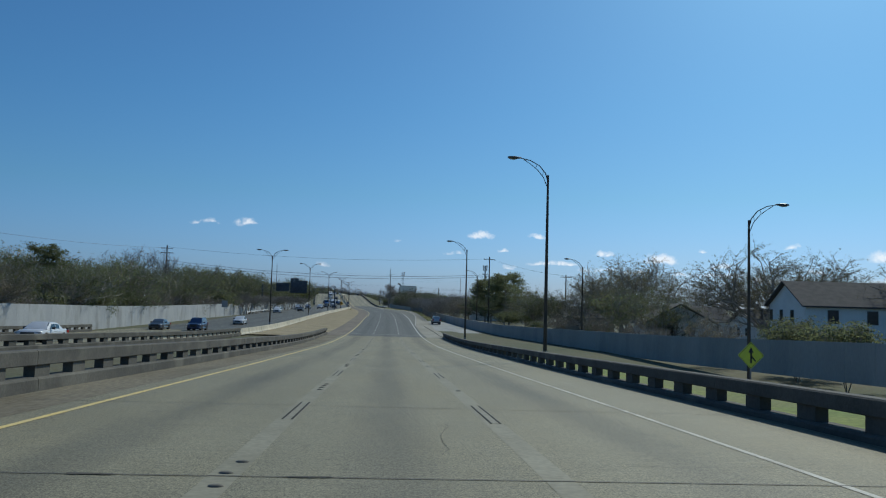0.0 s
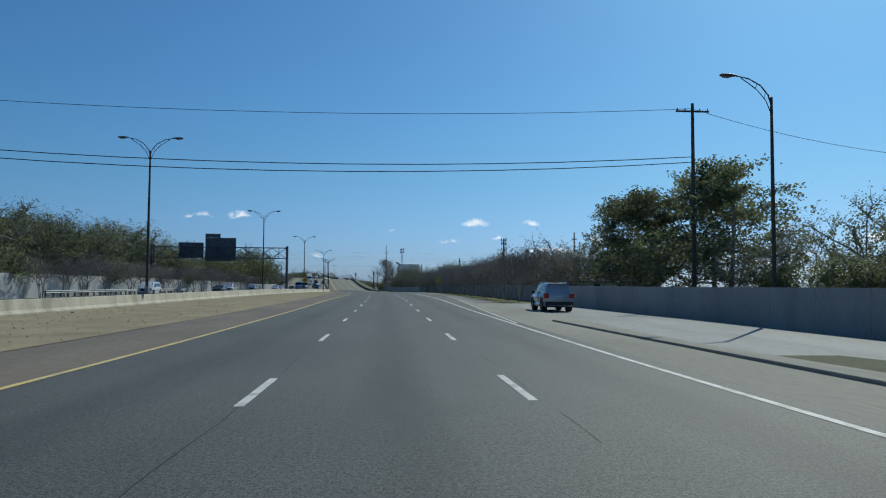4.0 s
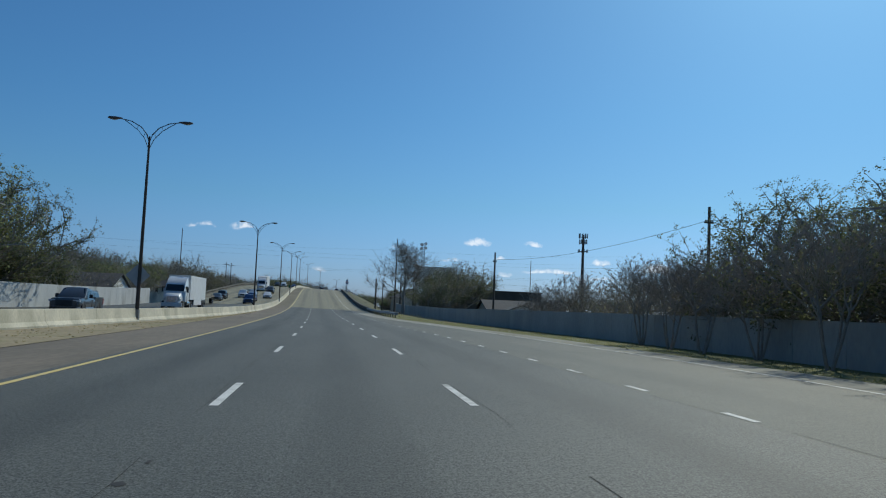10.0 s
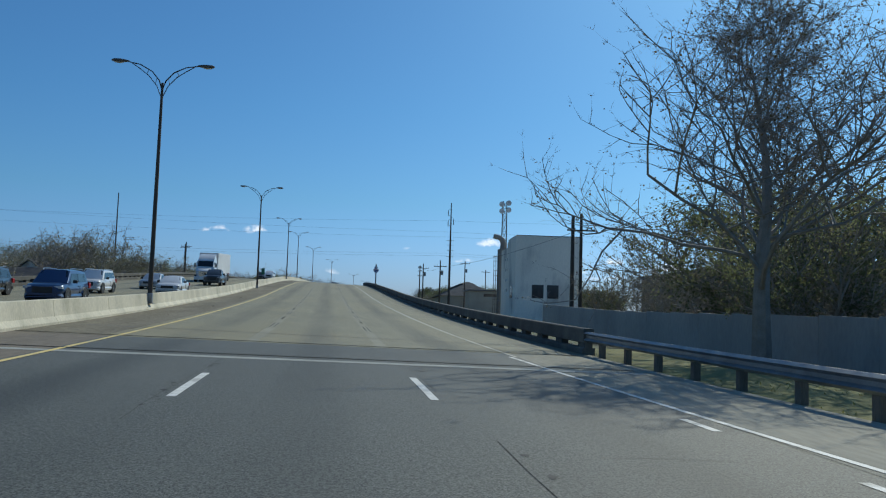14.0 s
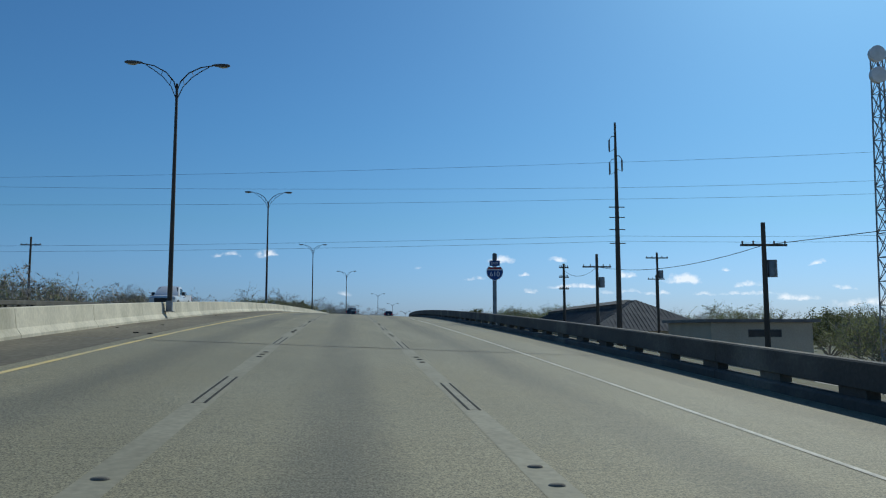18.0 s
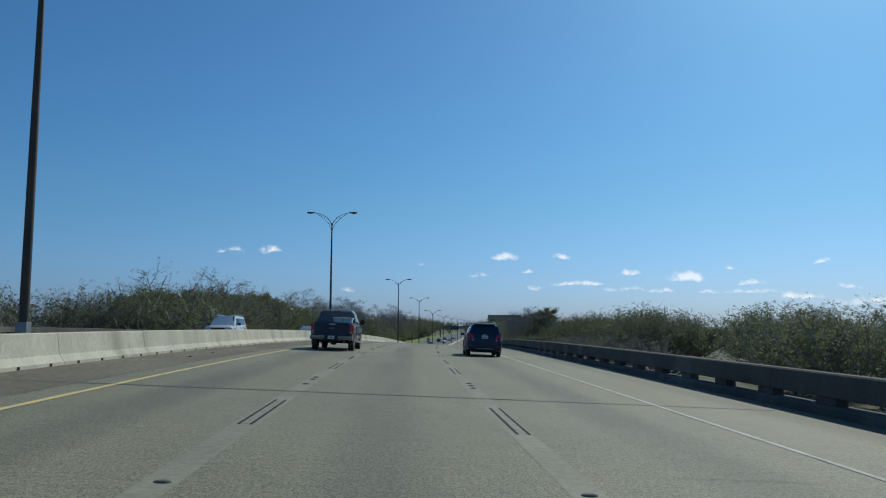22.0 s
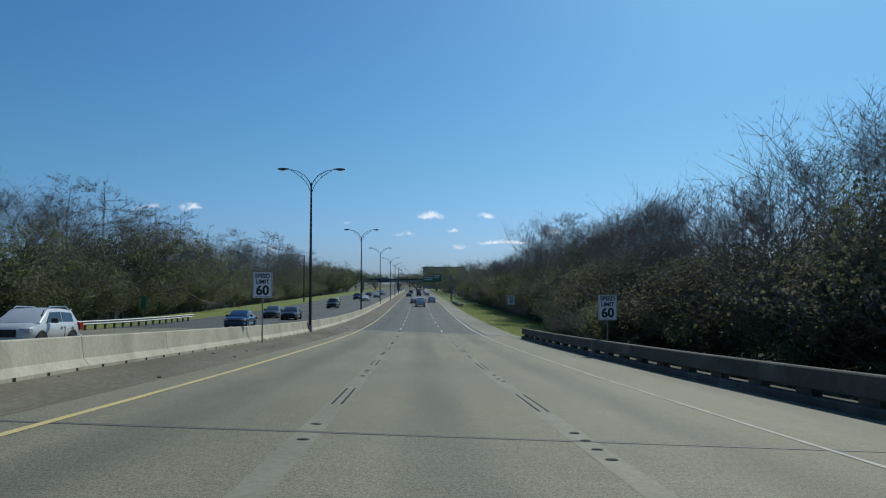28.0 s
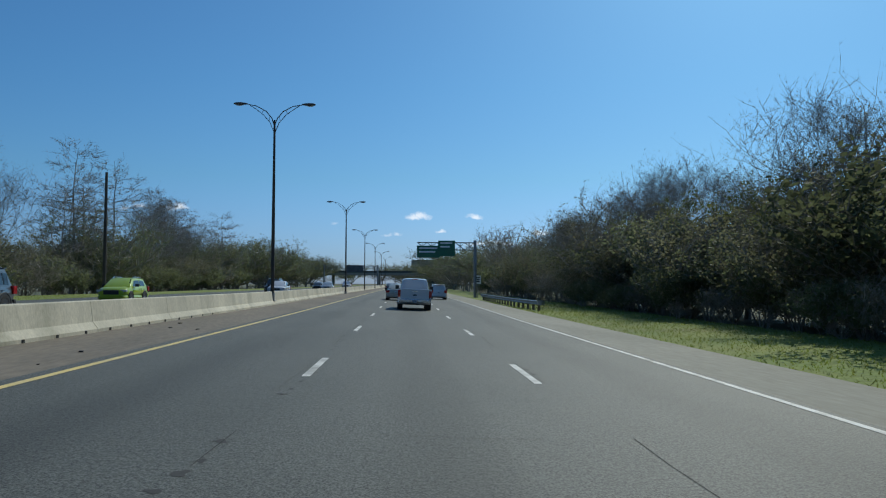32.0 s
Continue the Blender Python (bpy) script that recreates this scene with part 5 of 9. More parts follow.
def tree_meshes(seed, height, trunks=1, trunk_share=0.35, spread=0.8, levels=3, kids=(6, 5, 4), shrink=0.62, lift=0.12, twigs=3, twig_len=0.9, twig_w=0.022, leaves=0, leaf_size=0.3, leaf_mat="leaf_dark", bark="bark", straight=False, leaf_share=1.0, girth=0.022, droop=0.1, whole=False, lean=0.42, bend=0.2, rise=(-0.05, 0.3), twig_mat="twig"):
    rng = random.Random(seed)
    wood, fine, tips = Shape(), Shape(), []

    def branch(start, way, length, r, level):
        pts, rad, w = limb(rng, start, way, length, r, r * 0.55, bend, lift, 4 if level < 2 else 3 if level < levels else 2)
        if level < levels:
            wood.tube(pts, rad, 5 if level < 2 else 3, cap=False)
        else:
            s = w.cross(Vector((rng.uniform(-1, 1), rng.uniform(-1, 1), 0.3))).normalized()
            fine.add([pts[0] - s * rad[0], pts[0] + s * rad[0], pts[1] + s * rad[1], pts[1] - s * rad[1], pts[2]], [(0, 1, 2, 3), (3, 2, 4)])
            tips.append((pts, w))
            return
        for k in range(kids[min(level, len(kids) - 1)]):
            f = rng.uniform(0.3, 1.0) if k else 1.0
            i = min(int(f * (len(pts) - 1)), len(pts) - 2)
            a = f * (len(pts) - 1) - i
            at = pts[i].lerp(pts[i + 1], a)
            side = Vector((rng.uniform(-1, 1), rng.uniform(-1, 1), rng.uniform(-0.25, 0.55)))
            branch(at, (w * (0.75 if k else 1.2) + side.normalized() * spread).normalized(), length * shrink * rng.uniform(0.75, 1.15), max(r * 0.55, 0.012), level + 1)

    for t in range(trunks):
        up = Vector((0, 0, 1)) if trunks == 1 else Vector((math.cos(t * math.tau / trunks + rng.uniform(-0.3, 0.3)) * lean, math.sin(t * math.tau / trunks + rng.uniform(-0.3, 0.3)) * lean, 1)).normalized()
        r = height * girth / (1 if trunks == 1 else 1.9)
        if straight:
            pts = [Vector((rng.uniform(-0.05, 0.05) * i, rng.uniform(-0.05, 0.05) * i, height * i / 7)) for i in range(8)]
            wood.tube(pts, [r * (1 - i / 7.6) for i in range(8)], 7, cap=False)
            for k in range(kids[0] * 5):
                f = rng.uniform(trunk_share, 0.98)
                a = rng.uniform(0, math.tau)
                i = min(int(f * 7), 6)
                at = pts[i].lerp(pts[i + 1], f * 7 - i)
                branch(at, Vector((math.cos(a), math.sin(a), rng.uniform(*rise))), height * 0.25 * (1.25 - f) * spread * 1.6 + 0.5, r * 0.28 * (1.2 - f), 1)
        else:
            pts, rad, w = limb(rng, Vector((0, 0, -0.1)), up, height * trunk_share, r, r * 0.72, 0.08, 0.15, 4)
            wood.tube(pts, rad, 8, cap=False)
            for k in range(kids[0]):
                a = (k + rng.uniform(-0.3, 0.3)) * math.tau / kids[0]
                way = Vector((math.cos(a) * spread, math.sin(a) * spread, rng.uniform(0.35, 1.0))).normalized() if k else w
                at = pts[-1] if k < 3 else pts[-2].lerp(pts[-1], rng.random())
                branch(at, way, height * (1 - trunk_share) * 0.5 * rng.uniform(0.85, 1.15), r * 0.5, 1)
    crown = Shape()
    for pts, w in tips:
        for k in range(twigs):
            at = pts[rng.randint(0, len(pts) - 1)]
            d = wander(rng, w + Vector((0, 0, droop)), 0.75) * twig_len * rng.uniform(0.5, 1.2)
            s = d.cross(Vector((rng.uniform(-1, 1), rng.uniform(-1, 1), 0.3))).normalized() * twig_w
            fine.add([at - s, at + s, at + d], [(0, 1, 2)])
        if rng.random() > leaf_share:
            continue
        for k in range(leaves):
            at = pts[rng.randint(0, len(pts) - 1)] + Vector((rng.gauss(0, 1), rng.gauss(0, 1), rng.gauss(0, 0.8))) * leaf_size * 1.05
            a = Vector((rng.uniform(-1, 1), rng.uniform(-1, 1), rng.uniform(-1, 1))).normalized() * leaf_size * rng.uniform(0.32, 0.6)
            b = a.cross(Vector((rng.uniform(-1, 1), rng.uniform(-1, 1), rng.uniform(-1, 1)))).normalized() * leaf_size * rng.uniform(0.22, 0.4)
            crown.add([at - a, at - b, at + a, at + b], [(0, 1, 2, 3)])
    # the crown keeps to a rounded outline: what sticks far out is drawn in
    zs = sorted(v[2] for v in fine.v)
    rs = sorted(math.hypot(v[0], v[1]) for v in fine.v)
    lo, hi, rr = zs[int(len(zs) * 0.06)], zs[int(len(zs) * 0.93)], rs[int(len(rs) * 0.92)]
    mid, rz = (lo + hi) / 2, (hi - lo) / 2
    if not straight:
        for sh in (wood, fine, crown):
            for i, (x, y, z) in enumerate(sh.v):
                d = math.sqrt((x * x + y * y) / (rr * rr) + ((z - mid) / rz) ** 2)
                if d > 1.0 and z > 0:
                    k = 1 + ((1.0 + (d - 1.0) * 0.6) / d - 1) * min(z / lo, 1.0) ** 2
                    sh.v[i] = (x * k, y * k, mid + (z - mid) * k)
    f = height / sorted(v[2] for v in fine.v)[int(len(fine.v) * 0.99)]
    for sh in (wood, fine, crown):
        sh.v = [(x * f, y * f, z * f) for x, y, z in sh.v]
    green = [(crown, leaf_mat)] if leaves else []
    if whole:
        return [joined("stems_and_leaves", [(wood, bark), (fine, twig_mat)] + green)]
    return [joined("trunk", [(wood, bark)]), joined("crown", [(fine, twig_mat)] + green)]


TREES = {}


def species(key, seeds, label, name="", **kw):
    TREES[key] = [(tree_meshes(s, **kw), label, name or key + "_tree", kw["height"]) for s in seeds]


species("bare", (11, 12, 13, 14), "tall bare winter tree with fine grey twigs", height=13, trunk_share=0.34, kids=(5, 5, 5, 4), levels=4, shrink=0.64, spread=0.85, lift=0.1, bend=0.32, twigs=16, twig_len=0.36, twig_w=0.008, girth=0.016, twig_mat="twig_dark")
species("leader", (15, 16), "large bare tree with an upright trunk and rounded twiggy crown", name="bare_tree", height=13, straight=True, trunk_share=0.24, kids=(6, 5, 5, 4), levels=4, shrink=0.64, spread=1.15, lift=0.08, bend=0.3, rise=(0.35, 1.2), twigs=10, twig_len=0.32, twig_w=0.007, girth=0.03, twig_mat="twig_dark", leaves=2, leaf_size=0.11, leaf_mat="leaf_rust")
species("upright", (17, 18, 19), "bare winter tree with upswept limbs and a fine rounded crown", name="bare_tree", height=13, straight=True, trunk_share=0.3, kids=(3, 4, 5, 4), levels=4, shrink=0.68, spread=1.35, lift=0.14, bend=0.24, rise=(0.55, 1.5), twigs=8, twig_len=0.42, twig_w=0.006, girth=0.019, twig_mat="twig_dark")
species("budding", (21, 22, 23), "half-bare tree with thin olive spring leaf", height=12, trunk_share=0.18, kids=(8, 5, 5), levels=3, shrink=0.66, spread=1.05, lift=0.06, bend=0.3, twigs=16, twig_len=0.45, twig_w=0.009, leaves=18, leaf_size=0.16, leaf_mat="leaf_olive", girth=0.015)
species("myrtle", (31, 32, 33), "bare multi-stemmed roadside tree with dense brown twigs", height=5.6, trunks=4, trunk_share=0.34, kids=(4, 4, 4), levels=3, shrink=0.64, spread=0.75, lift=0.06, bend=0.28, twigs=20, twig_len=0.3, twig_w=0.007, bark="bark", girth=0.02, leaves=2, leaf_size=0.07, leaf_mat="scrub")
species("oak", (41, 42), "spreading live oak with dark crooked limbs", height=12.5, trunk_share=0.17, kids=(8, 5, 5, 4), levels=4, shrink=0.7, spread=1.15, lift=0.03, twigs=10, twig_len=0.65, twig_w=0.010, leaves=20, leaf_size=0.15, leaf_mat="leaf_olive", leaf_share=0.95, girth=0.026)
species("evergreen", (51, 52, 53), "dense dark evergreen tree", height=12.5, trunk_share=0.10, kids=(9, 7, 6), levels=3, shrink=0.64, spread=1.0, lift=0.03, twigs=3, twig_len=0.45, twig_w=0.012, leaves=26, leaf_size=0.22, leaf_mat="leaf_dark", girth=0.02)
species("broadleaf", (54, 55), "dense dark evergreen with small glossy leaves", name="evergreen_tree", height=12.5, trunk_share=0.12, kids=(9, 7, 6), levels=3, shrink=0.66, spread=0.9, lift=0.05, twigs=6, twig_len=0.55, twig_w=0.010, leaves=44, leaf_size=0.15, leaf_mat="leaf_dark", girth=0.018)
species("spring", (61, 62), "broad tree in fresh yellow-green leaf", height=10, trunk_share=0.15, kids=(7, 6, 5), levels=3, shrink=0.66, spread=0.95, twigs=3, twig_len=0.6, leaves=34, leaf_size=0.2, leaf_mat="leaf_spring", girth=0.022)
species("cypress", (71, 72), "tall straight bald cypress with level bare branches", height=17, straight=True, trunk_share=0.4, kids=(9, 4, 3), levels=2, shrink=0.5, spread=0.75, lift=0.02, twigs=10, twig_len=0.8, twig_w=0.012, leaves=5, leaf_size=0.14, leaf_mat="leaf_rust", girth=0.012)
species("pine", (81, 82), "dark pine with layered needle clumps", height=12, straight=True, trunk_share=0.18, kids=(9, 4, 3), levels=2, shrink=0.55, spread=1.0, lift=0.04, twigs=4, twig_len=0.5, leaves=64, leaf_size=0.25, leaf_mat="leaf_dark", girth=0.018)
species("bush", (91, 92, 93), "tangled brown winter scrub", name="bush", height=4.2, trunks=3, trunk_share=0.18, kids=(4, 4, 3), levels=3, shrink=0.72, spread=1.05, bend=0.3, twigs=12, twig_len=0.4, twig_w=0.008, leaves=8, leaf_size=0.12, leaf_mat="scrub", girth=0.014, whole=True)
species("shrub", (95, 96), "dense dark green shrub", name="bush", height=4, trunks=3, trunk_share=0.18, kids=(4, 4, 3), levels=3, shrink=0.7, spread=0.95, twigs=3, twig_len=0.5, twig_w=0.008, leaves=26, leaf_size=0.17, leaf_mat="leaf_dark", girth=0.014, whole=True)
species("thicket", (101, 102, 103), "dense tangled thicket of brown stems and dull green leaf", name="bush", height=6.5, trunks=5, trunk_share=0.16, kids=(5, 4, 4), levels=3, shrink=0.7, spread=1.05, bend=0.3, twigs=10, twig_len=0.38, twig_w=0.009, leaves=20, leaf_size=0.16, leaf_mat="leaf_thicket", girth=0.012, whole=True)
tree_rng = random.Random(7)
FAR_SCRUB = []


def plant(key, y, u, top, group="", wide=1.0, turn=None):
    """A tree at a station, whose top stands so many metres above the road there."""
    meshes, label, name, tall = TREES[key][tree_rng.randrange(len(TREES[key]))]
    p = road(y, u)
    p.z = ground_height(min(max(y, -190), 1390), u) - 0.05
    s = max(line_z(y) + top - p.z, 1.0) / tall
    w = wide * min(max(s, 0.55), 1.5) if s < 1.5 else wide * s
    m = Matrix.Translation(p) @ pose(0, 0, 0, 0, 0, tree_rng.uniform(0, 360) if turn is None else turn) @ Matrix.Diagonal((w, w, s, 1))
    if len(meshes) == 1 and u < -36:
        FAR_SCRUB.append((meshes[0], m))
        return None
    if len(meshes) == 1:
        ob = new(name, meshes[0])
        ob.matrix_basis = m
        return tagged(ob, label, "bush", group)
    ob = thing(name, m, label, "tree", group)
    part("trunk", meshes[0], None, ob)
    part("crown", meshes[1], None, ob)
    return ob


def row(keys, y0, y1, gap, u0, u1, t0, t1, group, wide=1.0):
    y = y0
    while y < y1:
        k = tree_rng.choice(keys)
        u = tree_rng.uniform(value(u0, y), value(u1, y))
        u = max(u, 15.6) if 262 < y < 291 and 0 < u < 16 else u      # the warning sign stands clear
        plant(k, y + tree_rng.uniform(-0.3, 0.3) * gap, u, tree_rng.uniform(value(t0, y), value(t1, y)), group, wide)
        y += gap * tree_rng.uniform(0.75, 1.25)


BEHIND_R, BEHIND_L = "trees behind the noise wall", "trees behind the pale wall"
# right side, west: oaks, pines and garden trees behind the wall
for y, u, top in ((131, 40, 13.2), (90, 46, 11.8), (146, 50, 13.5), (70, 56, 10.5), (112, 62, 12.5)):
    plant("oak", y, u, top, BEHIND_R, 1.1)
row(("shrub", "bush"), 36, 176, 7, [(36, 31), (176, 22)], [(36, 37), (176, 27)], 2.2, 4.2, "garden shrubs", 1.2)
row(("budding", "evergreen"), 96, 172, 9, [(96, 34), (172, 25)], [(96, 40), (172, 32)], 6.0, 8.4, BEHIND_R)
row(("budding", "evergreen", "bare"), 50, 200, 14, 62, 85, 8, 11, BEHIND_R)
for y, u, top in ((176, 26.5, 11.2), (185, 29, 11.8), (193, 25, 10.6), (183, 23, 9.5), (202, 27, 10.8)):
    plant("pine", y, u, top, "pines behind the wall", 1.2)
plant("bare", 166, 45, 11)
for y, u, top in ((322, 21.5, 7.4), (328, 23.5, 8.0), (334, 26.5, 8.6), (317, 21, 6.9), (311, 22, 7.0), (304, 21.5, 7.0), (298, 22.5, 7.2)):
    plant("broadleaf", y, u, top, BEHIND_R, 1.15)
plant("bare", 968, 23.5, 11.0, "wood by the carriageway")
row(("thicket",), 884, 1012, 2.3, 19.0, 23.5, 1.6, 2.8, "undergrowth by the carriageway", 1.9)
row(("shrub",), 846, 905, 3.6, [(846, 19), (870, 14), (905, 19)], [(846, 23), (870, 19), (905, 22)], 0.8, 2.2, "undergrowth by the carriageway", 1.3)
row(("myrtle",), 188, 334, 4.2, [(188, 11.2), (222, 11.2), (258, 12.2), (282, 13.6), (312, 14.9), (334, 14.9)], [(188, 12.0), (222, 11.8), (258, 12.9), (282, 14.4), (312, 15.6), (334, 15.6)], [(188, 4.5), (200, 4.3), (214, 3.7), (246, 3.9), (270, 4.6), (300, 5.2), (322, 4.1)], [(188, 5.3), (200, 5.0), (214, 4.3), (246, 4.6), (270, 5.5), (300, 6.0), (322, 4.7)], "roadside trees before the wall")
row(("myrtle", "bush"), 200, 336, 8.0, [(200, 16), (330, 18)], [(200, 19), (330, 21)], [(200, 5.0), (305, 4.9), (322, 3.9)], [(200, 5.9), (305, 5.6), (322, 4.5)], BEHIND_R, 1.2)
row(("myrtle", "budding", "bush"), 206, 334, 10, [(206, 20), (330, 22)], [(206, 24), (330, 26)], [(206, 5.8), (290, 5.6), (322, 4.2)], [(206, 7.0), (290, 6.6), (322, 4.9)], BEHIND_R, 1.2)
row(("bare", "budding", "evergreen"), 206, 335, 10, 28, 40, [(206, 7.2), (280, 6.2), (322, 4.6)], [(206, 8.6), (280, 7.4), (322, 5.4)], BEHIND_R)
row(("bush", "myrtle"), 336, 372, 5, 17.5, 22, [(336, 4.2), (352, 4.2), (362, 2.6)], [(336, 4.9), (352, 4.8), (362, 3.2)], BEHIND_R)
row(("bare", "budding"), 338, 374, 5, 22, 29, [(338, 4.8), (374, 3.8)], [(338, 5.6), (374, 4.6)], "saplings behind the wall", 0.9)
# the big bare tree and its neighbours by the white building
plant("leader", 438, 15.0, 12.6, wide=1.1)
for y, u, top, k in ((470, 32, 10.0, "budding"), (455, 28.5, 10.6, "budding"), (778, -41, 12.6, "oak"), (459, 31, 10.6, "bare"), (474, 36, 6.4, "budding"), (474, 33, 10.5, "budding"), (443, 21, 6.4, "broadleaf"), (447, 24, 8.2, "budding"), (452, 27, 8.6, "evergreen"), (484, 30, 6.4, "budding")):
    plant(k, y, u, top, "trees by the white building")
row(("bush", "bush", "budding"), 442, 490, 6, [(442, 19.5), (490, 28)], [(442, 23), (490, 37)], 2.6, 4.2, "scrub by the white building")
row(("budding", "bare"), 540, 700, 13, 120, 190, 0.0, 2.0, "far trees", 1.3)
row(("evergreen", "budding"), 500, 640, 15, 95, 130, 0.5, 2.5, "far trees", 1.3)
row(("evergreen", "shrub"), 620, 690, 9, 66, 90, -0.5, 1.5, "yard trees")
# left side, west
row(("evergreen", "broadleaf", "evergreen", "oak"), 15, 205, 6, [(15, -64), (205, -52)], [(15, -48), (205, -45)], [(15, 8.0), (150, 9.0), (168, 7), (205, 10)], [(15, 10.5), (150, 11.5), (168, 9), (205, 12.5)], BEHIND_L)
row(("evergreen", "budding"), 30, 200, 15, -80, -64, 11, 14, BEHIND_L, 1.2)
plant("pine", 128, -56, 12.2, BEHIND_L, 1.3)
plant("bare", 152, -46, 13.4, BEHIND_L)
plant("bare", 158, -52, 14.0, BEHIND_L)
row(("bush", "shrub", "myrtle"), 90, 345, 5.0, [(90, -47), (240, -45), (345, -36)], [(90, -44), (240, -42), (345, -33)], 3.6, 6.2, BEHIND_L, 1.2)
row(("evergreen", "budding", "evergreen"), 205, 330, 6.5, [(205, -60), (330, -46)], [(205, -48), (330, -40)], 9.0, 12.5, BEHIND_L)
for y, u, top, k in ((262, -58, 13, "evergreen"), (236, -60, 13, "spring"), (322, -38, 9.5, "spring"), (334, -40, 10, "spring"), (345, -33, 10, "spring"), (352, -37, 11, "evergreen"), (360, -34, 11.5, "evergreen"), (370, -32.5, 13.2, "broadleaf"), (367, -36, 13.8, "broadleaf"), (362, -33, 9.0, "spring"), (379, -34.5, 13.0, "broadleaf")):
    plant(k, y, u, top, BEHIND_L)
row(("myrtle",), 212, 345, 6.5, [(212, -40), (345, -30.2)], [(212, -39), (345, -29.6)], 4.0, 5.2, "small trees before the pale wall")
row(("bush", "shrub", "budding"), 380, 470, 5, -46, -34, 5.0, 7.5, BEHIND_L)
row(("evergreen", "budding", "bare"), 395, 530, 8, -62, -46, 8.2, 11, BEHIND_L)
for y, u, top in ((573, -45, 10.0), (580, -50, 9.6), (590, -52, 9.6), (566, -50, 8.4), (600, -56, 9.8)):
    plant("budding", y, u, top, "trees by the small house")
row(("bare", "budding", "evergreen"), 520, 700, 8, -75, -50, 5.2, 7.6, "trees beyond the opposite bridge", 1.1)
row(("bush", "budding"), 610, 760, 8, -56, -42, 3.6, 6.2, "trees beyond the opposite bridge")
# both sides, east: the woods by the foot of the bridge
row(("evergreen", "broadleaf", "pine"), 740, 850, 4.6, -46, -37, [(740, 5.6), (780, 8.2), (820, 10.0), (850, 10.8)], [(740, 7.2), (780, 10), (820, 12), (850, 12.8)], "wood beyond the opposite carriageway")
row(("evergreen", "oak", "pine", "bare"), 700, 860, 8, -62, -46, [(700, 4), (760, 6.5), (800, 9.5), (860, 12.5)], [(700, 6), (760, 8.5), (800, 12), (860, 15)], "wood beyond the opposite carriageway")
row(("upright", "upright", "cypress"), 850, 1100, 6.5, -48, -37, 12.0, 16.0, "wood beyond the opposite carriageway")
row(("cypress",), 880, 1100, 15, -50, -38, 16, 19.2, "cypresses in the wood")
row(("upright", "budding"), 985, 1090, 8, 18, 26, 8.0, 10.6, "wood by the carriageway")
row(("broadleaf", "evergreen"), 860, 1200, 6.5, -56, -37, 7, 12.5, "wood beyond the opposite carriageway", 1.1)
row(("bush", "shrub", "shrub"), 770, 1100, 4.4, -39, -36, 3.0, 4.8, "undergrowth beyond the opposite carriageway", 1.2)
row(("evergreen", "budding", "bare"), 1100, 1300, 12, -58, -38, 11, 15, "far wood", 1.2)
row(("bush", "bush", "shrub"), 756, 900, 6, [(756, 24), (820, 17), (900, 15)], [(756, 32), (900, 18)], [(756, -1), (780, 1.0), (850, 2.5), (900, 3)], [(700, 0.5), (780, 2.5), (850, 4.5), (900, 4.5)], "scrub below the bridge", 1.2)
row(("broadleaf", "evergreen", "evergreen"), 735, 850, 5.5, [(735, 46), (850, 22)], [(735, 62), (850, 34)], [(735, 3.8), (800, 7.0), (850, 7.8)], [(735, 5.0), (800, 8.4), (850, 9.4)], "wood below the bridge")
row(("evergreen", "budding", "bare"), 700, 860, 12, 62, 100, [(700, 2), (800, 5), (860, 8)], [(700, 3.5), (800, 6.5), (860, 10)], "wood below the bridge", 1.2)
row(("upright", "bare", "budding", "upright", "cypress"), 840, 905, 5, 18, 32, 8.2, 11.2, "wood by the carriageway")
for y, u, top, k in ((919.8, 16.6, 13.8, "upright"), (911, 20.5, 9.6, "pine"), (972, 23, 12.8, "upright"), (990, 22, 11.8, "upright"), (998, 22.5, 12.2, "upright"), (1006, 21, 11.2, "upright"), (917, 23.5, 12.0, "leader"), (877, 18.5, 10.4, "upright"), (882, 21, 12.2, "upright"), (893, 23.5, 12.6, "leader"), (898, 21, 12.0, "upright"), (904, 23, 12.8, "upright"), (908, 20.5, 12.6, "upright"), (951, 21, 12.6, "upright"), (941, 22.5, 13.2, "upright"), (958, 24, 12.0, "upright"), (929, 21, 15.2, "cypress"), (936, 24, 15.8, "cypress")):
    plant(k, y, u, top, "wood by the carriageway")
row(("upright", "budding"), 898, 1060, 9, 19.5, 26, [(898, 8.0), (925, 9.5), (1060, 10.5)], [(898, 9.8), (925, 10.8), (1000, 11.2), (1060, 13)], "wood by the carriageway")
row(("budding", "broadleaf", "spring"), 890, 1100, 9, 18.5, 30, 5, 9.5, "wood by the carriageway")
for y, u, top, k in ((848, 19.5, 11.0, "upright"), (856, 25, 11.0, "cypress"), (861, 18.2, 10.0, "upright"), (858, 22, 11.8, "upright"), (867, 22, 11.2, "bare"), (845, 24, 11.0, "pine")):
    plant(k, y, u, top, "wood by the carriageway")
row(("bush", "shrub", "bush"), 868, 1100, 4.0, [(868, 10.5), (880, 11.5), (900, 15.2), (1100, 15)], [(868, 13), (900, 17), (1100, 17)], 1.2, 3.2, "undergrowth by the carriageway", 1.15)
row(("thicket", "thicket", "shrub"), 886, 1090, 4.2, 17.4, 20, 4.2, 6.4, "thicket by the carriageway", 1.25)
row(("thicket",), 836, 890, 4.4, [(836, 22), (872, 16.5), (890, 17.5)], [(836, 26), (890, 21)], [(836, 3.5), (865, 5)], [(836, 5.0), (865, 7.0)], "thicket by the carriageway", 1.3)
row(("thicket",), 780, 1080, 5.5, -42, -39.5, [(780, 3.5), (840, 5)], [(780, 5), (840, 7.5)], "thicket beyond the opposite carriageway", 1.3)
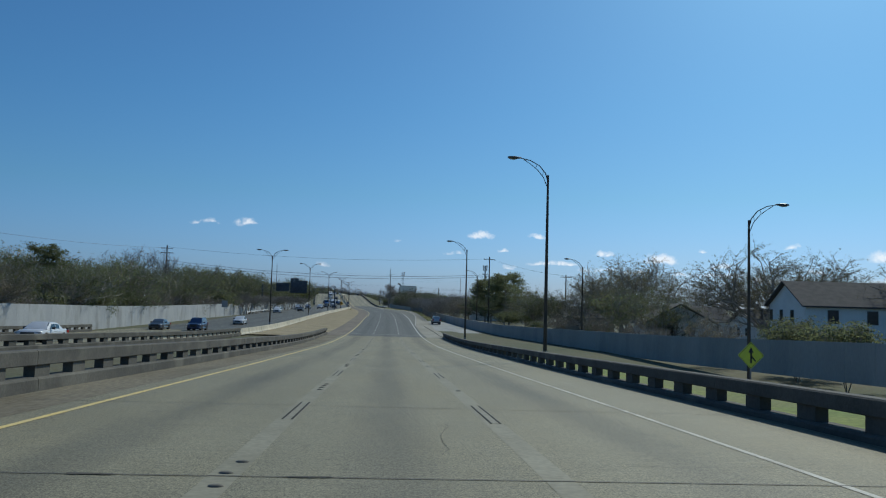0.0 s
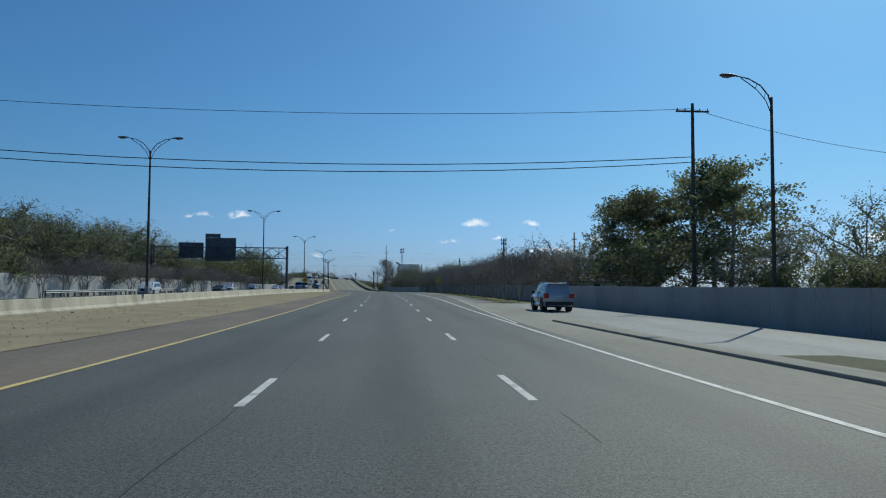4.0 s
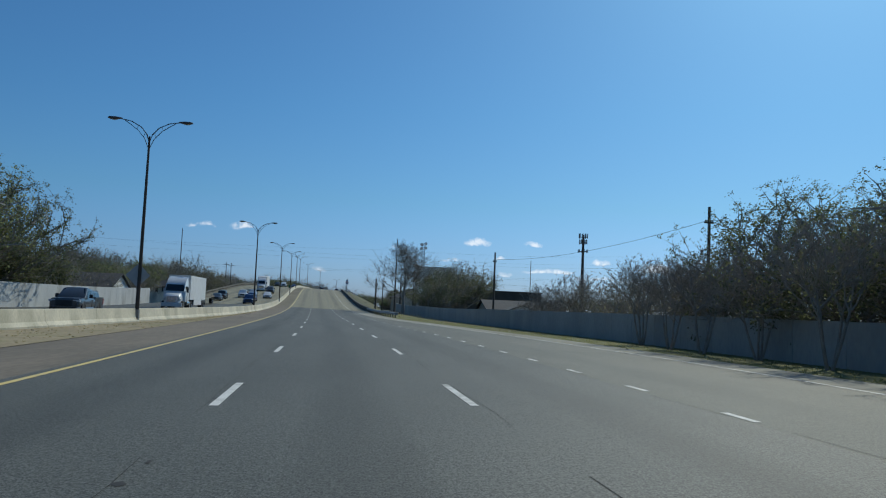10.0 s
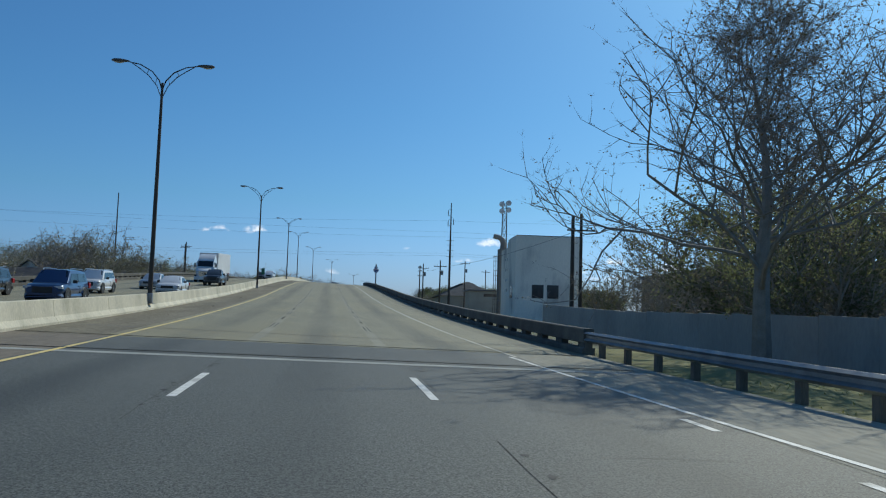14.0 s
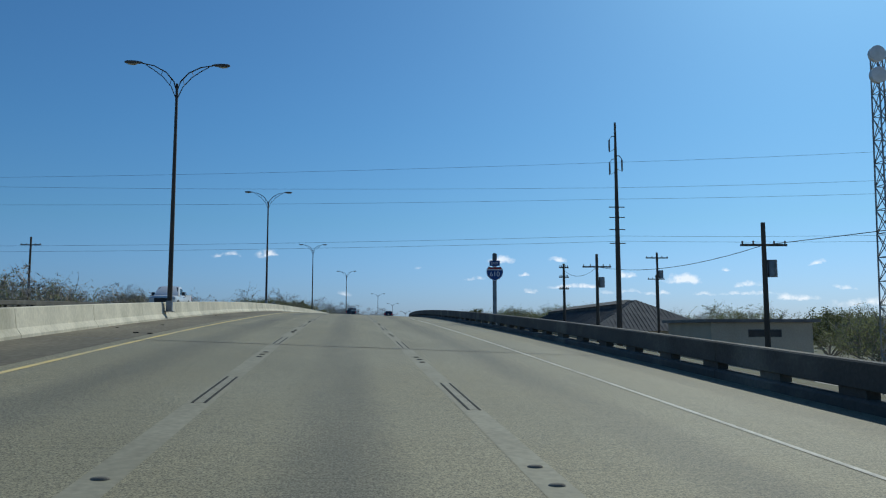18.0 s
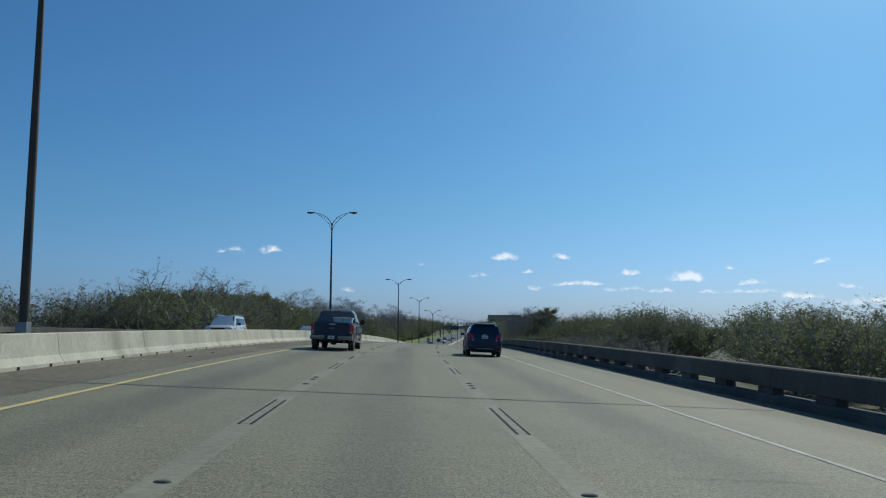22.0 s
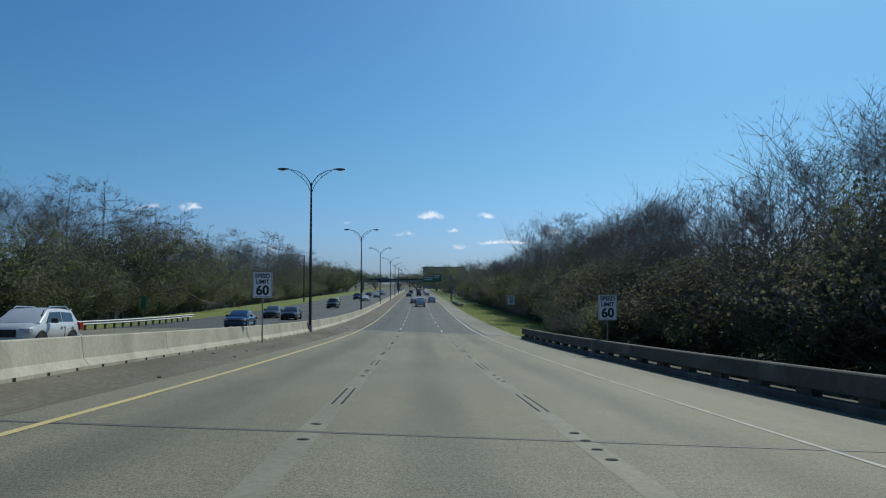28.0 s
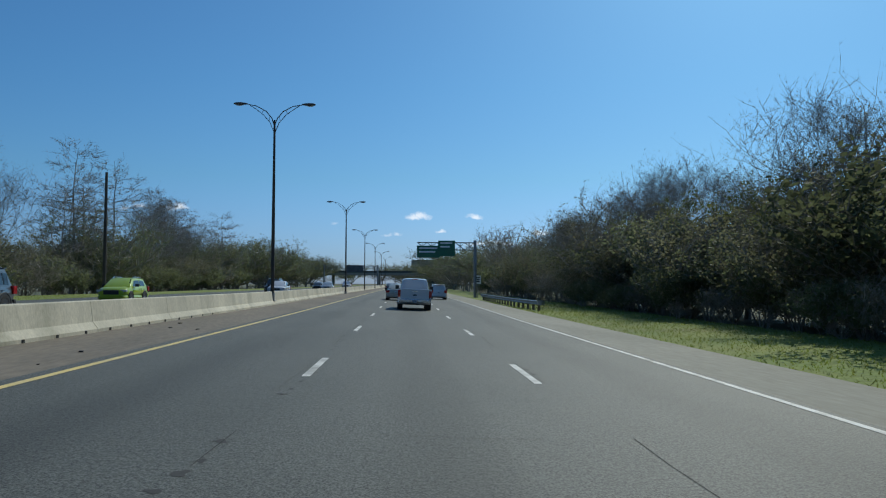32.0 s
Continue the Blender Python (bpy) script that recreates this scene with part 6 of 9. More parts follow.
row(("shrub", "bush"), 880, 1060, 6.0, 23, 28, 4.5, 7.0, "undergrowth by the carriageway", 1.4)
row(("evergreen", "budding", "bare"), 1060, 1330, 9, 15, 34, 9, 13.5, "far wood", 1.2)
row(("evergreen", "budding"), 1310, 1400, 10, -34, 34, 9, 13, "wood closing the view", 1.3)


def scrub_belt():
    """The scrub beyond the opposite carriageway, too dense to tell one bush from the next."""
    import numpy as np
    me = bpy.data.meshes.new("scrub_belt")
    mats, co, loops, totals, slots, n = [], [], [], [], [], 0
    for src, m in FAR_SCRUB:
        v = np.empty(len(src.vertices) * 3, np.float32)
        src.vertices.foreach_get("co", v)
        a = np.array(m, np.float32)
        co.append(v.reshape(-1, 3) @ a[:3, :3].T + a[:3, 3])
        k = np.empty(len(src.loops), np.int32)
        src.loops.foreach_get("vertex_index", k)
        loops.append(k + n)
        c = np.empty(len(src.polygons), np.int32)
        src.polygons.foreach_get("loop_total", c)
        totals.append(c)
        i = np.empty(len(src.polygons), np.int32)
        src.polygons.foreach_get("material_index", i)
        for mt in src.materials:
            if mt.name not in mats:
                mats.append(mt.name)
        slots.append(np.array([mats.index(mt.name) for mt in src.materials], np.int32)[i])
        n += len(src.vertices)
    co, loops, totals = np.concatenate(co), np.concatenate(loops), np.concatenate(totals)
    me.vertices.add(len(co))
    me.vertices.foreach_set("co", co.ravel())
    me.loops.add(len(loops))
    me.loops.foreach_set("vertex_index", loops)
    me.polygons.add(len(totals))
    me.polygons.foreach_set("loop_start", np.concatenate(([0], np.cumsum(totals)[:-1])).astype(np.int32))
    for k in mats:
        me.materials.append(bpy.data.materials[k])
    me.polygons.foreach_set("material_index", np.concatenate(slots))
    me.update(calc_edges=True)
    tagged(new("scrub_belt", me), "continuous belt of tangled brown and green winter scrub", "scrub", kind="stuff")


scrub_belt()


# ---------------------------------------------------------------- vehicles
def paint(name, colour, rough=0.32, metal=0.3, dirt=None, coat=0.6, spec=0.5):
    return material(name, colour, tuple(c * 0.88 for c in colour), 0.8, rough, metal, fine=0.06, coat=coat, spec=spec, stain=dirt, stain_scale=1.2)


M["glass_dark"] = material("tinted_glass", (0.012, 0.015, 0.018), None, 1, 0.06, 0.0, fine=0.0, spec=0.8)
M["tyre"] = material("tyre_rubber", (0.018, 0.018, 0.018), (0.03, 0.029, 0.027), 4, 0.85, fine=0.3)
M["rim"] = material("alloy_rim", (0.45, 0.45, 0.44), (0.36, 0.35, 0.33), 3, 0.35, 0.8, fine=0.15)
M["trim"] = material("black_trim", (0.02, 0.02, 0.022), (0.03, 0.03, 0.03), 3, 0.6, fine=0.15)
M["chrome"] = material("chrome_trim", (0.62, 0.62, 0.62), None, 1, 0.15, 0.9, fine=0.05)
M["red_lens"] = material("red_lens", (0.50, 0.018, 0.014), (0.40, 0.014, 0.012), 5, 0.18, fine=0.1, coat=0.5)
M["clear_lens"] = material("clear_lens", (0.62, 0.63, 0.64), (0.4, 0.4, 0.42), 6, 0.12, fine=0.1, coat=0.5)
M["plate"] = material("plate_white", (0.68, 0.68, 0.66), None, 1, 0.5, fine=0.05)
M["plate_ink"] = material("plate_ink", (0.22, 0.23, 0.28), None, 1, 0.5, fine=0.0)
M["box_white"] = material("white_box", (0.72, 0.72, 0.72), (0.62, 0.62, 0.61), 2, 0.5, fine=0.08)
M["strap"] = material("yellow_strap", (0.55, 0.45, 0.02), None, 1, 0.7, fine=0.1)
PAINT = {
    "navy": paint("dark_navy_paint", (0.016, 0.032, 0.066), 0.34, 0.0, dirt=(0.026, 0.038, 0.06), coat=0.08, spec=0.3),
    "blue": paint("deep_blue_paint", (0.02, 0.055, 0.14)),
    "dirty_blue": paint("dusty_blue_paint", (0.03, 0.052, 0.088), 0.4, 0.0, dirt=(0.075, 0.08, 0.082), coat=0.35),
    "tan": paint("tan_lower_paint", (0.34, 0.30, 0.235), 0.45, dirt=(0.24, 0.215, 0.17)),
    "white": paint("white_paint", (0.70, 0.70, 0.70), 0.35, 0.0),
    "silver": paint("silver_paint", (0.42, 0.43, 0.44), 0.35, 0.6),
    "gold": paint("champagne_paint", (0.36, 0.34, 0.30), 0.35, 0.6),
    "grey": paint("dark_grey_paint", (0.07, 0.075, 0.08)),
    "black": paint("black_paint", (0.015, 0.015, 0.017)),
    "lime": paint("yellow_green_paint", (0.42, 0.55, 0.02), 0.35, 0.0),
    "truck_blue": paint("bright_blue_paint", (0.02, 0.12, 0.36)),
}
TREAD = 16


def wheel(vehicle, x, y, r, w, side):
    tyre = part("wheel", Shape().loft([[(x + side * d, y + q * math.cos(a * math.tau / TREAD), r + q * math.sin(a * math.tau / TREAD)) for a in range(TREAD)] for d, q in ((-w / 2, r * 0.72), (-w / 2, r * 0.94), (-w * 0.3, r), (w * 0.3, r), (w / 2, r * 0.94), (w / 2, r * 0.7), (w * 0.38, r * 0.68))]), M["tyre"], vehicle, "black road tyre", smooth=True)
    rim = Shape().loft([[(x + side * d, y + q * math.cos(a * math.tau / TREAD), r + q * math.sin(a * math.tau / TREAD)) for a in range(TREAD)] for d, q in ((w * 0.40, r * 0.70), (w * 0.46, r * 0.66), (w * 0.30, r * 0.60))])
    for k in range(6):
        a = k * math.tau / 6
        m = Matrix.Translation((x + side * w * 0.36, y, r)) @ Matrix.Rotation(a, 4, "X")
        rim.box(-0.02, 0.03, -0.035, 0.035, 0.0, r * 0.64, m)
    rim.loft([[(x + side * d, y + q * math.cos(a * math.tau / 10), r + q * math.sin(a * math.tau / 10)) for a in range(10)] for d, q in ((w * 0.2, r * 0.2), (w * 0.46, r * 0.18), (w * 0.5, r * 0.1))])
    part("rim", rim, M["rim"], tyre, "alloy rim")


def ring(w, z0, z1, y, crown=0.03, tuck=0.10):
    half = [(w - tuck, z0), (w - 0.02, z0 + 0.10), (w, z0 + (z1 - z0) * 0.45), (w - 0.015, z1 - 0.14), (w - 0.07, z1 - 0.02), (w * 0.55, z1 + crown)]
    return [(x, y, z) for x, z in half] + [(-x, y, z) for x, z in reversed(half)]


def house_ring(wb, wr, zb, zr, y):
    half = [(wb, zb), (wb + (wr - wb) * 0.82, zb + (zr - zb) * 0.80), (wr - 0.02, zb + (zr - zb) * 0.94), (wr * 0.72, zr), (wr * 0.3, zr + 0.012)]
    return [(x, y, z) for x, z in half] + [(-x, y, z) for x, z in reversed(half)]


def quad_panel(points, out=0.012, thick=0.01):
    """A thin pane over four points, pushed outward."""
    a, b, c, d = [Vector(p) for p in points]
    n = (b - a).cross(d - a).normalized()
    return Shape().loft([[p + n * (out - thick) for p in (a, b, c, d)], [p + n * out for p in (a, b, c, d)]])


def car(m, label, category, colour, long=4.6, wide=1.82, tall=1.47, kind="sedan", lower=None, group="", ride=0.20, wheel_r=0.33, name="car"):
    v = thing(name, m, label, category, group)
    L, w, pm = long / 2, wide / 2, PAINT[colour]
    low = PAINT[lower] if lower else pm
    belt = {"sedan": 0.93, "suv": 1.05, "pickup": 1.20, "hatch": 0.98, "van": 1.05}[kind]
    hood = belt - {"sedan": 0.05, "suv": 0.02, "pickup": 0.02, "hatch": 0.04, "van": 0.02}[kind]
    # stations of the cabin: cowl, roof front, roof rear, foot of the rear glass
    cowl, rf, rr, rb = {"sedan": (L - 1.30, L - 2.05, -L + 1.45, -L + 0.72), "suv": (L - 1.15, L - 1.85, -L + 0.42, -L + 0.14), "pickup": (L - 1.55, L - 2.25, -L + 2.42, -L + 2.12), "hatch": (L - 1.0, L - 1.75, -L + 0.50, -L + 0.16), "van": (L - 0.75, L - 1.7, -L + 0.35, -L + 0.12)}[kind]
    tail_z = belt + (0.02 if kind != "sedan" else 0.06)
    mid = ride + 0.26
    rows_lower = [(L - 0.02, w * 0.80, ride + 0.10, mid + 0.02), (L - 0.14, w * 0.92, ride + 0.02, mid + 0.06), (L - 0.5, w * 0.985, ride, mid + 0.06), (0.0, w, ride, mid + 0.05), (-L + 0.5, w * 0.985, ride, mid + 0.06), (-L + 0.12, w * 0.93, ride + 0.04, mid + 0.06), (-L + 0.02, w * 0.84, ride + 0.10, mid + 0.03)]
    part("lower_body", Shape().loft([ring(hw, a, b, y, 0.0, 0.06) for y, hw, a, b in rows_lower]), low, v, smooth=True)
    if kind == "pickup":
        rows = [(L - 0.06, w * 0.83, mid - 0.02, hood - 0.20), (L - 0.2, w * 0.93, mid - 0.05, hood - 0.06), (L - 0.7, w * 0.98, mid - 0.05, hood), (cowl, w, mid - 0.05, belt), (rb, w, mid - 0.05, belt)]
        part("body", Shape().loft([ring(hw, a, b, y) for y, hw, a, b in rows]), pm, v, smooth=True)
        bed = part("bed", Shape().box(-w, -w + 0.09, -L + 0.10, rb - 0.02, mid - 0.05, belt + 0.05).box(w - 0.09, w, -L + 0.10, rb - 0.02, mid - 0.05, belt + 0.05).box(-w + 0.09, w - 0.09, rb - 0.1, rb - 0.03, mid, belt + 0.05).box(-w + 0.09, w - 0.09, -L + 0.1, rb - 0.1, mid, mid + 0.1), pm, v, bevel=0.02)
        part("bed_rail", Shape().box(-w + 0.0, -w + 0.1, -L + 0.12, rb - 0.04, belt + 0.052, belt + 0.075).box(w - 0.1, w, -L + 0.12, rb - 0.04, belt + 0.052, belt + 0.075), M["trim"], bed)
        gate = part("tailgate", Shape().box(-w + 0.16, w - 0.16, -L + 0.04, -L + 0.11, mid + 0.02, belt + 0.06), pm, v, bevel=0.02)
        part("gate_handle", Shape().box(-0.16, 0.16, -L + 0.02, -L + 0.04, belt - 0.10, belt - 0.05), M["chrome"], gate)
        part("emblem", Shape().loft([[(0.13 * q * math.cos(a * math.tau / 14), y, belt - 0.30 + 0.055 * q * math.sin(a * math.tau / 14)) for a in range(14)] for y, q in ((-L + 0.04, 1.0), (-L + 0.03, 0.96))]), M["sign_back"], gate, "plain oval badge")
    else:
        rows = [(L - 0.03, w * 0.78, mid, hood - 0.22), (L - 0.16, w * 0.90, mid - 0.04, hood - 0.10), (L - 0.55, w * 0.975, mid - 0.05, hood - 0.03), (cowl, w, mid - 0.05, belt), (0, w, mid - 0.05, belt), (rr, w * 0.99, mid - 0.05, belt + 0.01), (-L + 0.35, w * 0.96, mid - 0.05, tail_z), (-L + 0.08, w * 0.90, mid - 0.03, tail_z - 0.03), (-L + 0.03, w * 0.82, mid, tail_z - 0.12)]
        part("body", Shape().loft([ring(hw, a, b, y) for y, hw, a, b in rows]), pm, v, smooth=True)
    wb, wr = w - 0.09, w - 0.24
    top = tall
    st = [(cowl + 0.05, wb, wb - 0.02, belt - 0.03, belt + 0.02), (rf, wb, wr, belt - 0.03, top - 0.03), ((rf + rr) / 2, wb, wr, belt - 0.03, top), (rr, wb - 0.01, wr - 0.02, belt - 0.03, top - 0.05), (rb, wb - 0.03, wb - 0.07, belt - 0.03, belt + 0.03)]
    cab = part("cabin", Shape().loft([house_ring(a, b, c, d, y) for y, a, b, c, d in st]), pm, v, smooth=True)

    def side_at(y, f):
        for (ya, a1, a2, a3, a4), (yb, b1, b2, b3, b4) in zip(st, st[1:]):
            if ya >= y >= yb:
                t = (ya - y) / (ya - yb)
                q = [p + (r - p) * t for p, r in zip((a1, a2, a3, a4), (b1, b2, b3, b4))]
                return q[0] + (q[1] - q[0]) * 0.82 * f / 0.80, y, q[2] + (q[3] - q[2]) * f
        return wb, y, belt
    span = rf - rr
    cuts = {"sedan": (rf + 0.42, rf - span * 0.48, rr - 0.02), "suv": (rf + 0.38, rf - span * 0.40, rf - span * 0.82), "pickup": (rf + 0.38, rf - span * 0.52, rr + 0.05), "hatch": (rf + 0.38, rf - span * 0.46, rr + 0.12), "van": (rf + 0.5, rf - span * 0.35, rf - span * 0.72)}[kind]
    panes = [(cuts[0], cuts[1] + 0.04), (cuts[1] - 0.04, cuts[2])]
    if kind in ("suv", "van"):
        panes.append((cuts[2] - 0.06, rr + 0.02))
    for sd in (1, -1):
        for a, b in panes:
            pts = [side_at(a, 0.13), side_at(b, 0.13), side_at(b, 0.74), side_at(min(a, rf - 0.03), 0.74)] if a > rf else [side_at(a, 0.13), side_at(b, 0.13), side_at(b, 0.74), side_at(a, 0.74)]
            pts = [(sd * x, y, z) for x, y, z in pts]
            part("side_window", quad_panel(pts if sd < 0 else pts[::-1], 0.012), M["glass_dark"], cab)
    zc = st[0][4]
    part("windscreen", quad_panel([(-wb * 0.90, st[0][0] - 0.06, zc + 0.03), (wb * 0.90, st[0][0] - 0.06, zc + 0.03), (wr * 0.86, rf + 0.05, top - 0.06), (-wr * 0.86, rf + 0.05, top - 0.06)], 0.02), M["glass_dark"], cab)
    part("rear_window", quad_panel([(wb * 0.86, rb + 0.03, belt + 0.08), (-wb * 0.86, rb + 0.03, belt + 0.08), (-wr * 0.88, rr - 0.03 - (0.0 if kind != "pickup" else 0.0), top - 0.10), (wr * 0.88, rr - 0.03, top - 0.10)], 0.03), M["glass_dark"], cab)
    if kind in ("suv", "van", "hatch"):
        for sd in (1, -1):
            part("roof_rail", Shape().tube([(sd * (wr - 0.05), rf - 0.1, top - 0.02), (sd * (wr - 0.06), rf - 0.25, top + 0.045), (sd * (wr - 0.07), rr + 0.35, top + 0.04), (sd * (wr - 0.08), rr + 0.15, top - 0.02)], 0.02, 6), M["chrome"], cab, smooth=True)
        part("spoiler", Shape().box(-wr + 0.05, wr - 0.05, rr - 0.14, rr + 0.08, top - 0.07, top - 0.03), pm, cab, bevel=0.015)
        part("brake_light", Shape().box(-0.14, 0.14, rr - 0.16, rr - 0.14, top - 0.066, top - 0.04), M["red_lens"], cab)
    if kind == "pickup":
        part("brake_light", Shape().box(-0.2, 0.2, rr - 0.03, rr + 0.0, top - 0.055, top - 0.025), M["red_lens"], cab)
    for sd in (1, -1):
        wheel(v, sd * (w - 0.10), L - 0.92, wheel_r, 0.22, sd)
        wheel(v, sd * (w - 0.10), -L + (0.88 if kind != "pickup" else 1.2), wheel_r, 0.22, sd)
        for y in (L - 0.92, -L + (0.88 if kind != "pickup" else 1.2)):
            q = wheel_r + 0.05
            part("wheel_arch", Shape().loft([[(sd * (w + d), y + (q + e) * math.cos(a), wheel_r + (q + e) * math.sin(a)) for d, e in ((-0.12, 0), (0.012, 0), (0.012, 0.045), (-0.02, 0.06))] for a in [math.pi * k / 12 for k in range(-1, 14)]], closed=True), M["trim"] if kind != "sedan" else low, v, smooth=True)
            part("wheel_well", Shape().loft([[(sd * x, y + q * math.cos(a * math.tau / 14), wheel_r + q * math.sin(a * math.tau / 14)) for a in range(14)] for x in (w - 0.3, w + 0.002)]), M["trim"], v)
        lz = belt - (0.18 if kind != "pickup" else 0.32)
        lh = 0.14 if kind == "sedan" else 0.20 if kind != "pickup" else 0.26
        part("tail_light", Shape().box(sd * w * 0.66 if sd > 0 else -w - 0.004, w + 0.004 if sd > 0 else sd * w * 0.66, -L + 0.02, -L + 0.30, lz - lh / 2, lz + lh) if kind != "pickup" else Shape().box(sd * (w - 0.16) if sd > 0 else -w - 0.006, w + 0.006 if sd > 0 else -(w - 0.16), -L + 0.05, -L + 0.24, belt - 0.42, belt - 0.02), M["red_lens"], v, "red tail light", bevel=0.02)
        part("headlight", Shape().box(sd * w * 0.55 if sd > 0 else -w * 0.97, w * 0.97 if sd > 0 else sd * w * 0.55, L - 0.30, L - 0.07, hood - 0.26, hood - 0.13), M["clear_lens"], v, bevel=0.02)
        part("mirror", Shape().box(sd * (w - 0.02) if sd > 0 else -w - 0.2, w + 0.2 if sd > 0 else -w + 0.02, cuts[0] - 0.28, cuts[0] - 0.16, belt + 0.0, belt + (0.17 if kind != "pickup" else 0.25)), M["trim"], v, bevel=0.03)
        for a in (cuts[1] + 0.14, cuts[2] + 0.14) if kind != "van" else (cuts[1] + 0.14,):
            part("door_handle", Shape().box(sd * (w - 0.01) if sd > 0 else -w - 0.03, w + 0.03 if sd > 0 else -w + 0.01, a, a + 0.16, belt - 0.17, belt - 0.13), M["chrome"] if kind == "pickup" else pm, v, bevel=0.008)
        for a in (cuts[1],):
            part("door_seam", Shape().box(sd * (w - 0.04) if sd > 0 else -w - 0.0035, w + 0.0035 if sd > 0 else -w + 0.04, a - 0.006, a + 0.006, mid + 0.02, belt - 0.12), M["trim"], v)
        if kind == "pickup":
            part("running_board", Shape().box(sd * (w - 0.12) if sd > 0 else -w - 0.09, w + 0.09 if sd > 0 else -(w - 0.12), rb + 0.1, cowl - 0.1, ride + 0.02, ride + 0.08), M["rim"], v, bevel=0.015)
    part("grille", Shape().box(-w * 0.5, w * 0.5, L - 0.12, L - 0.0, mid + 0.06, hood - 0.16), M["trim"], v, bevel=0.02)
    part("rear_bumper", Shape().box(-w * 0.93, w * 0.93, -L - 0.07, -L + 0.12, mid - 0.14, mid + 0.07), M["chrome"] if kind == "pickup" else (M["trim"] if kind == "suv" else pm), v, bevel=0.04)
    pz = {"pickup": mid - 0.04, "suv": belt - 0.12, "sedan": belt - 0.2, "hatch": belt - 0.25, "van": belt - 0.3}[kind]
    py = -L - 0.085 if kind == "pickup" else -L + 0.005
    num = part("number_plate", Shape().box(-0.155, 0.155, py, py + 0.025, pz - 0.08, pz + 0.08), M["plate"], v)
    part("plate_bar", Shape().box(-0.12, 0.12, py - 0.004, py - 0.001, pz - 0.035, pz + 0.035), M["plate_ink"], num)
    part("underbody", Shape().box(-w * 0.75, w * 0.75, -L + 0.35, L - 0.35, ride - 0.02, ride + 0.14), M["trim"], v)
    return v


def highway(y, u, turn=0.0):
    return road_pose(y, u, 0.0, turn) @ pose(0, 0, 0, math.degrees(math.atan((line_z(y + 2) - line_z(y - 2)) / 4)) * (1 if abs(turn) < 90 else -1), math.degrees(-math.atan(steps(CROSS, y))) * (1 if abs(turn) < 90 else -1) if abs(u) < 9 else 0)


# traffic on this carriageway
car(highway(978.5, 0.25), "white pickup truck driving away in the middle lane", "pickup", "white", 5.6, 2.0, 1.9, "pickup", ride=0.34, wheel_r=0.39, name="pickup_truck")
car(highway(1015, 3.3), "white hatchback driving away in the outer lane", "car", "white", 4.3, 1.8, 1.6, "hatch")
car(highway(1002, -1.1), "champagne sedan driving away ahead of the pickup", "car", "gold", 4.85, 1.84, 1.46, "sedan")
car(highway(166.5, 10.3), "silver sport utility car on the slip road", "SUV", "silver", 4.6, 1.85, 1.7, "suv", ride=0.24, wheel_r=0.36)
for y, u, c, k in ((1085, -3.3, "grey", "sedan"), (1110, 0.2, "black", "suv"), (1132, 3.5, "silver", "sedan"), (1170, -3.4, "blue", "hatch"), (1190, 3.4, "white", "sedan"), (1225, 0.0, "grey", "suv")):
    car(highway(y, u), "distant " + {"grey": "dark grey", "black": "black", "silver": "silver", "blue": "blue", "white": "white"}[c] + " car driving away on the straight", "car", c, 4.5, 1.8, 1.5 if k != "suv" else 1.7, k, group="distant traffic")
# traffic on the opposite carriageway
OPPOSITE = [(57.6, -24.6, "white", "sedan"), (110.3, -26.3, "blue", "suv"), (141.6, -26.4, "white", "sedan"), (110.4, -31.5, "grey", "sedan"), (225, -31.2, "white", "van"), (254, -27.2, "grey", "sedan"), (286.1, -30.4, "white", "suv"), (304, -27.5, "silver", "pickup"), (342.3, -23.2, "white", "suv"), (365.3, -20.9, "grey", "suv"), (322, -23.4, "white", "suv"), (351, -17.2, "grey", "pickup"),
            (440.4, -13.1, "blue", "suv"), (452, -20.2, "grey", "sedan"), (456.6, -13.9, "blue", "suv"), (475.2, -17.3, "white", "suv"), (477.2, -12.0, "white", "sedan"), (463.8, -20.6, "black", "suv"), (490, -16.2, "silver", "sedan"), (508, -13.1, "grey", "pickup"), (540, -16.8, "black", "suv"), (588, -13.2, "white", "pickup"), (604, -16.6, "grey", "suv"),
            (648, -13.2, "blue", "sedan"), (672, -16.6, "grey", "sedan"), (700.5, -13.2, "white", "suv"), (731.5, -13.0, "silver", "hatch"), (843.5, -14.0, "white", "hatch"), (881, -15.2, "blue", "sedan"), (905.3, -14.9, "black", "sedan"), (911.5, -18.1, "grey", "sedan"), (957.5, -15.8, "grey", "suv"), (978.5, -17.6, "lime", "hatch"), (1012, -13.5, "white", "sedan"), (1030, -17, "grey", "suv"), (1060, -13.2, "silver", "sedan"), (1080, -17, "black", "sedan"), (1105, -13.4, "white", "suv")]
WORDS = {"white": "white", "blue": "dark blue", "grey": "dark grey", "silver": "silver", "black": "black", "lime": "bright yellow-green"}
KINDS = {"sedan": "sedan", "suv": "sport utility car", "van": "minivan", "hatch": "hatchback", "pickup": "pickup truck"}
SIZES = {"sedan": (4.75, 1.83, 1.46, 0.2, 0.33), "suv": (4.7, 1.92, 1.76, 0.24, 0.37), "van": (5.0, 1.98, 1.76, 0.2, 0.34), "hatch": (4.15, 1.78, 1.52, 0.2, 0.32), "pickup": (5.6, 2.0, 1.9, 0.33, 0.39)}
for y, u, c, k in OPPOSITE:
    a, b, d, e, f = SIZES[k]
    car(highway(y, u, 180), WORDS[c] + " " + KINDS[k] + " on the opposite carriageway", "car" if k != "pickup" else "pickup", c, a, b, d, k, group="oncoming traffic", ride=e, wheel_r=f, name="car" if k != "pickup" else "pickup_truck")


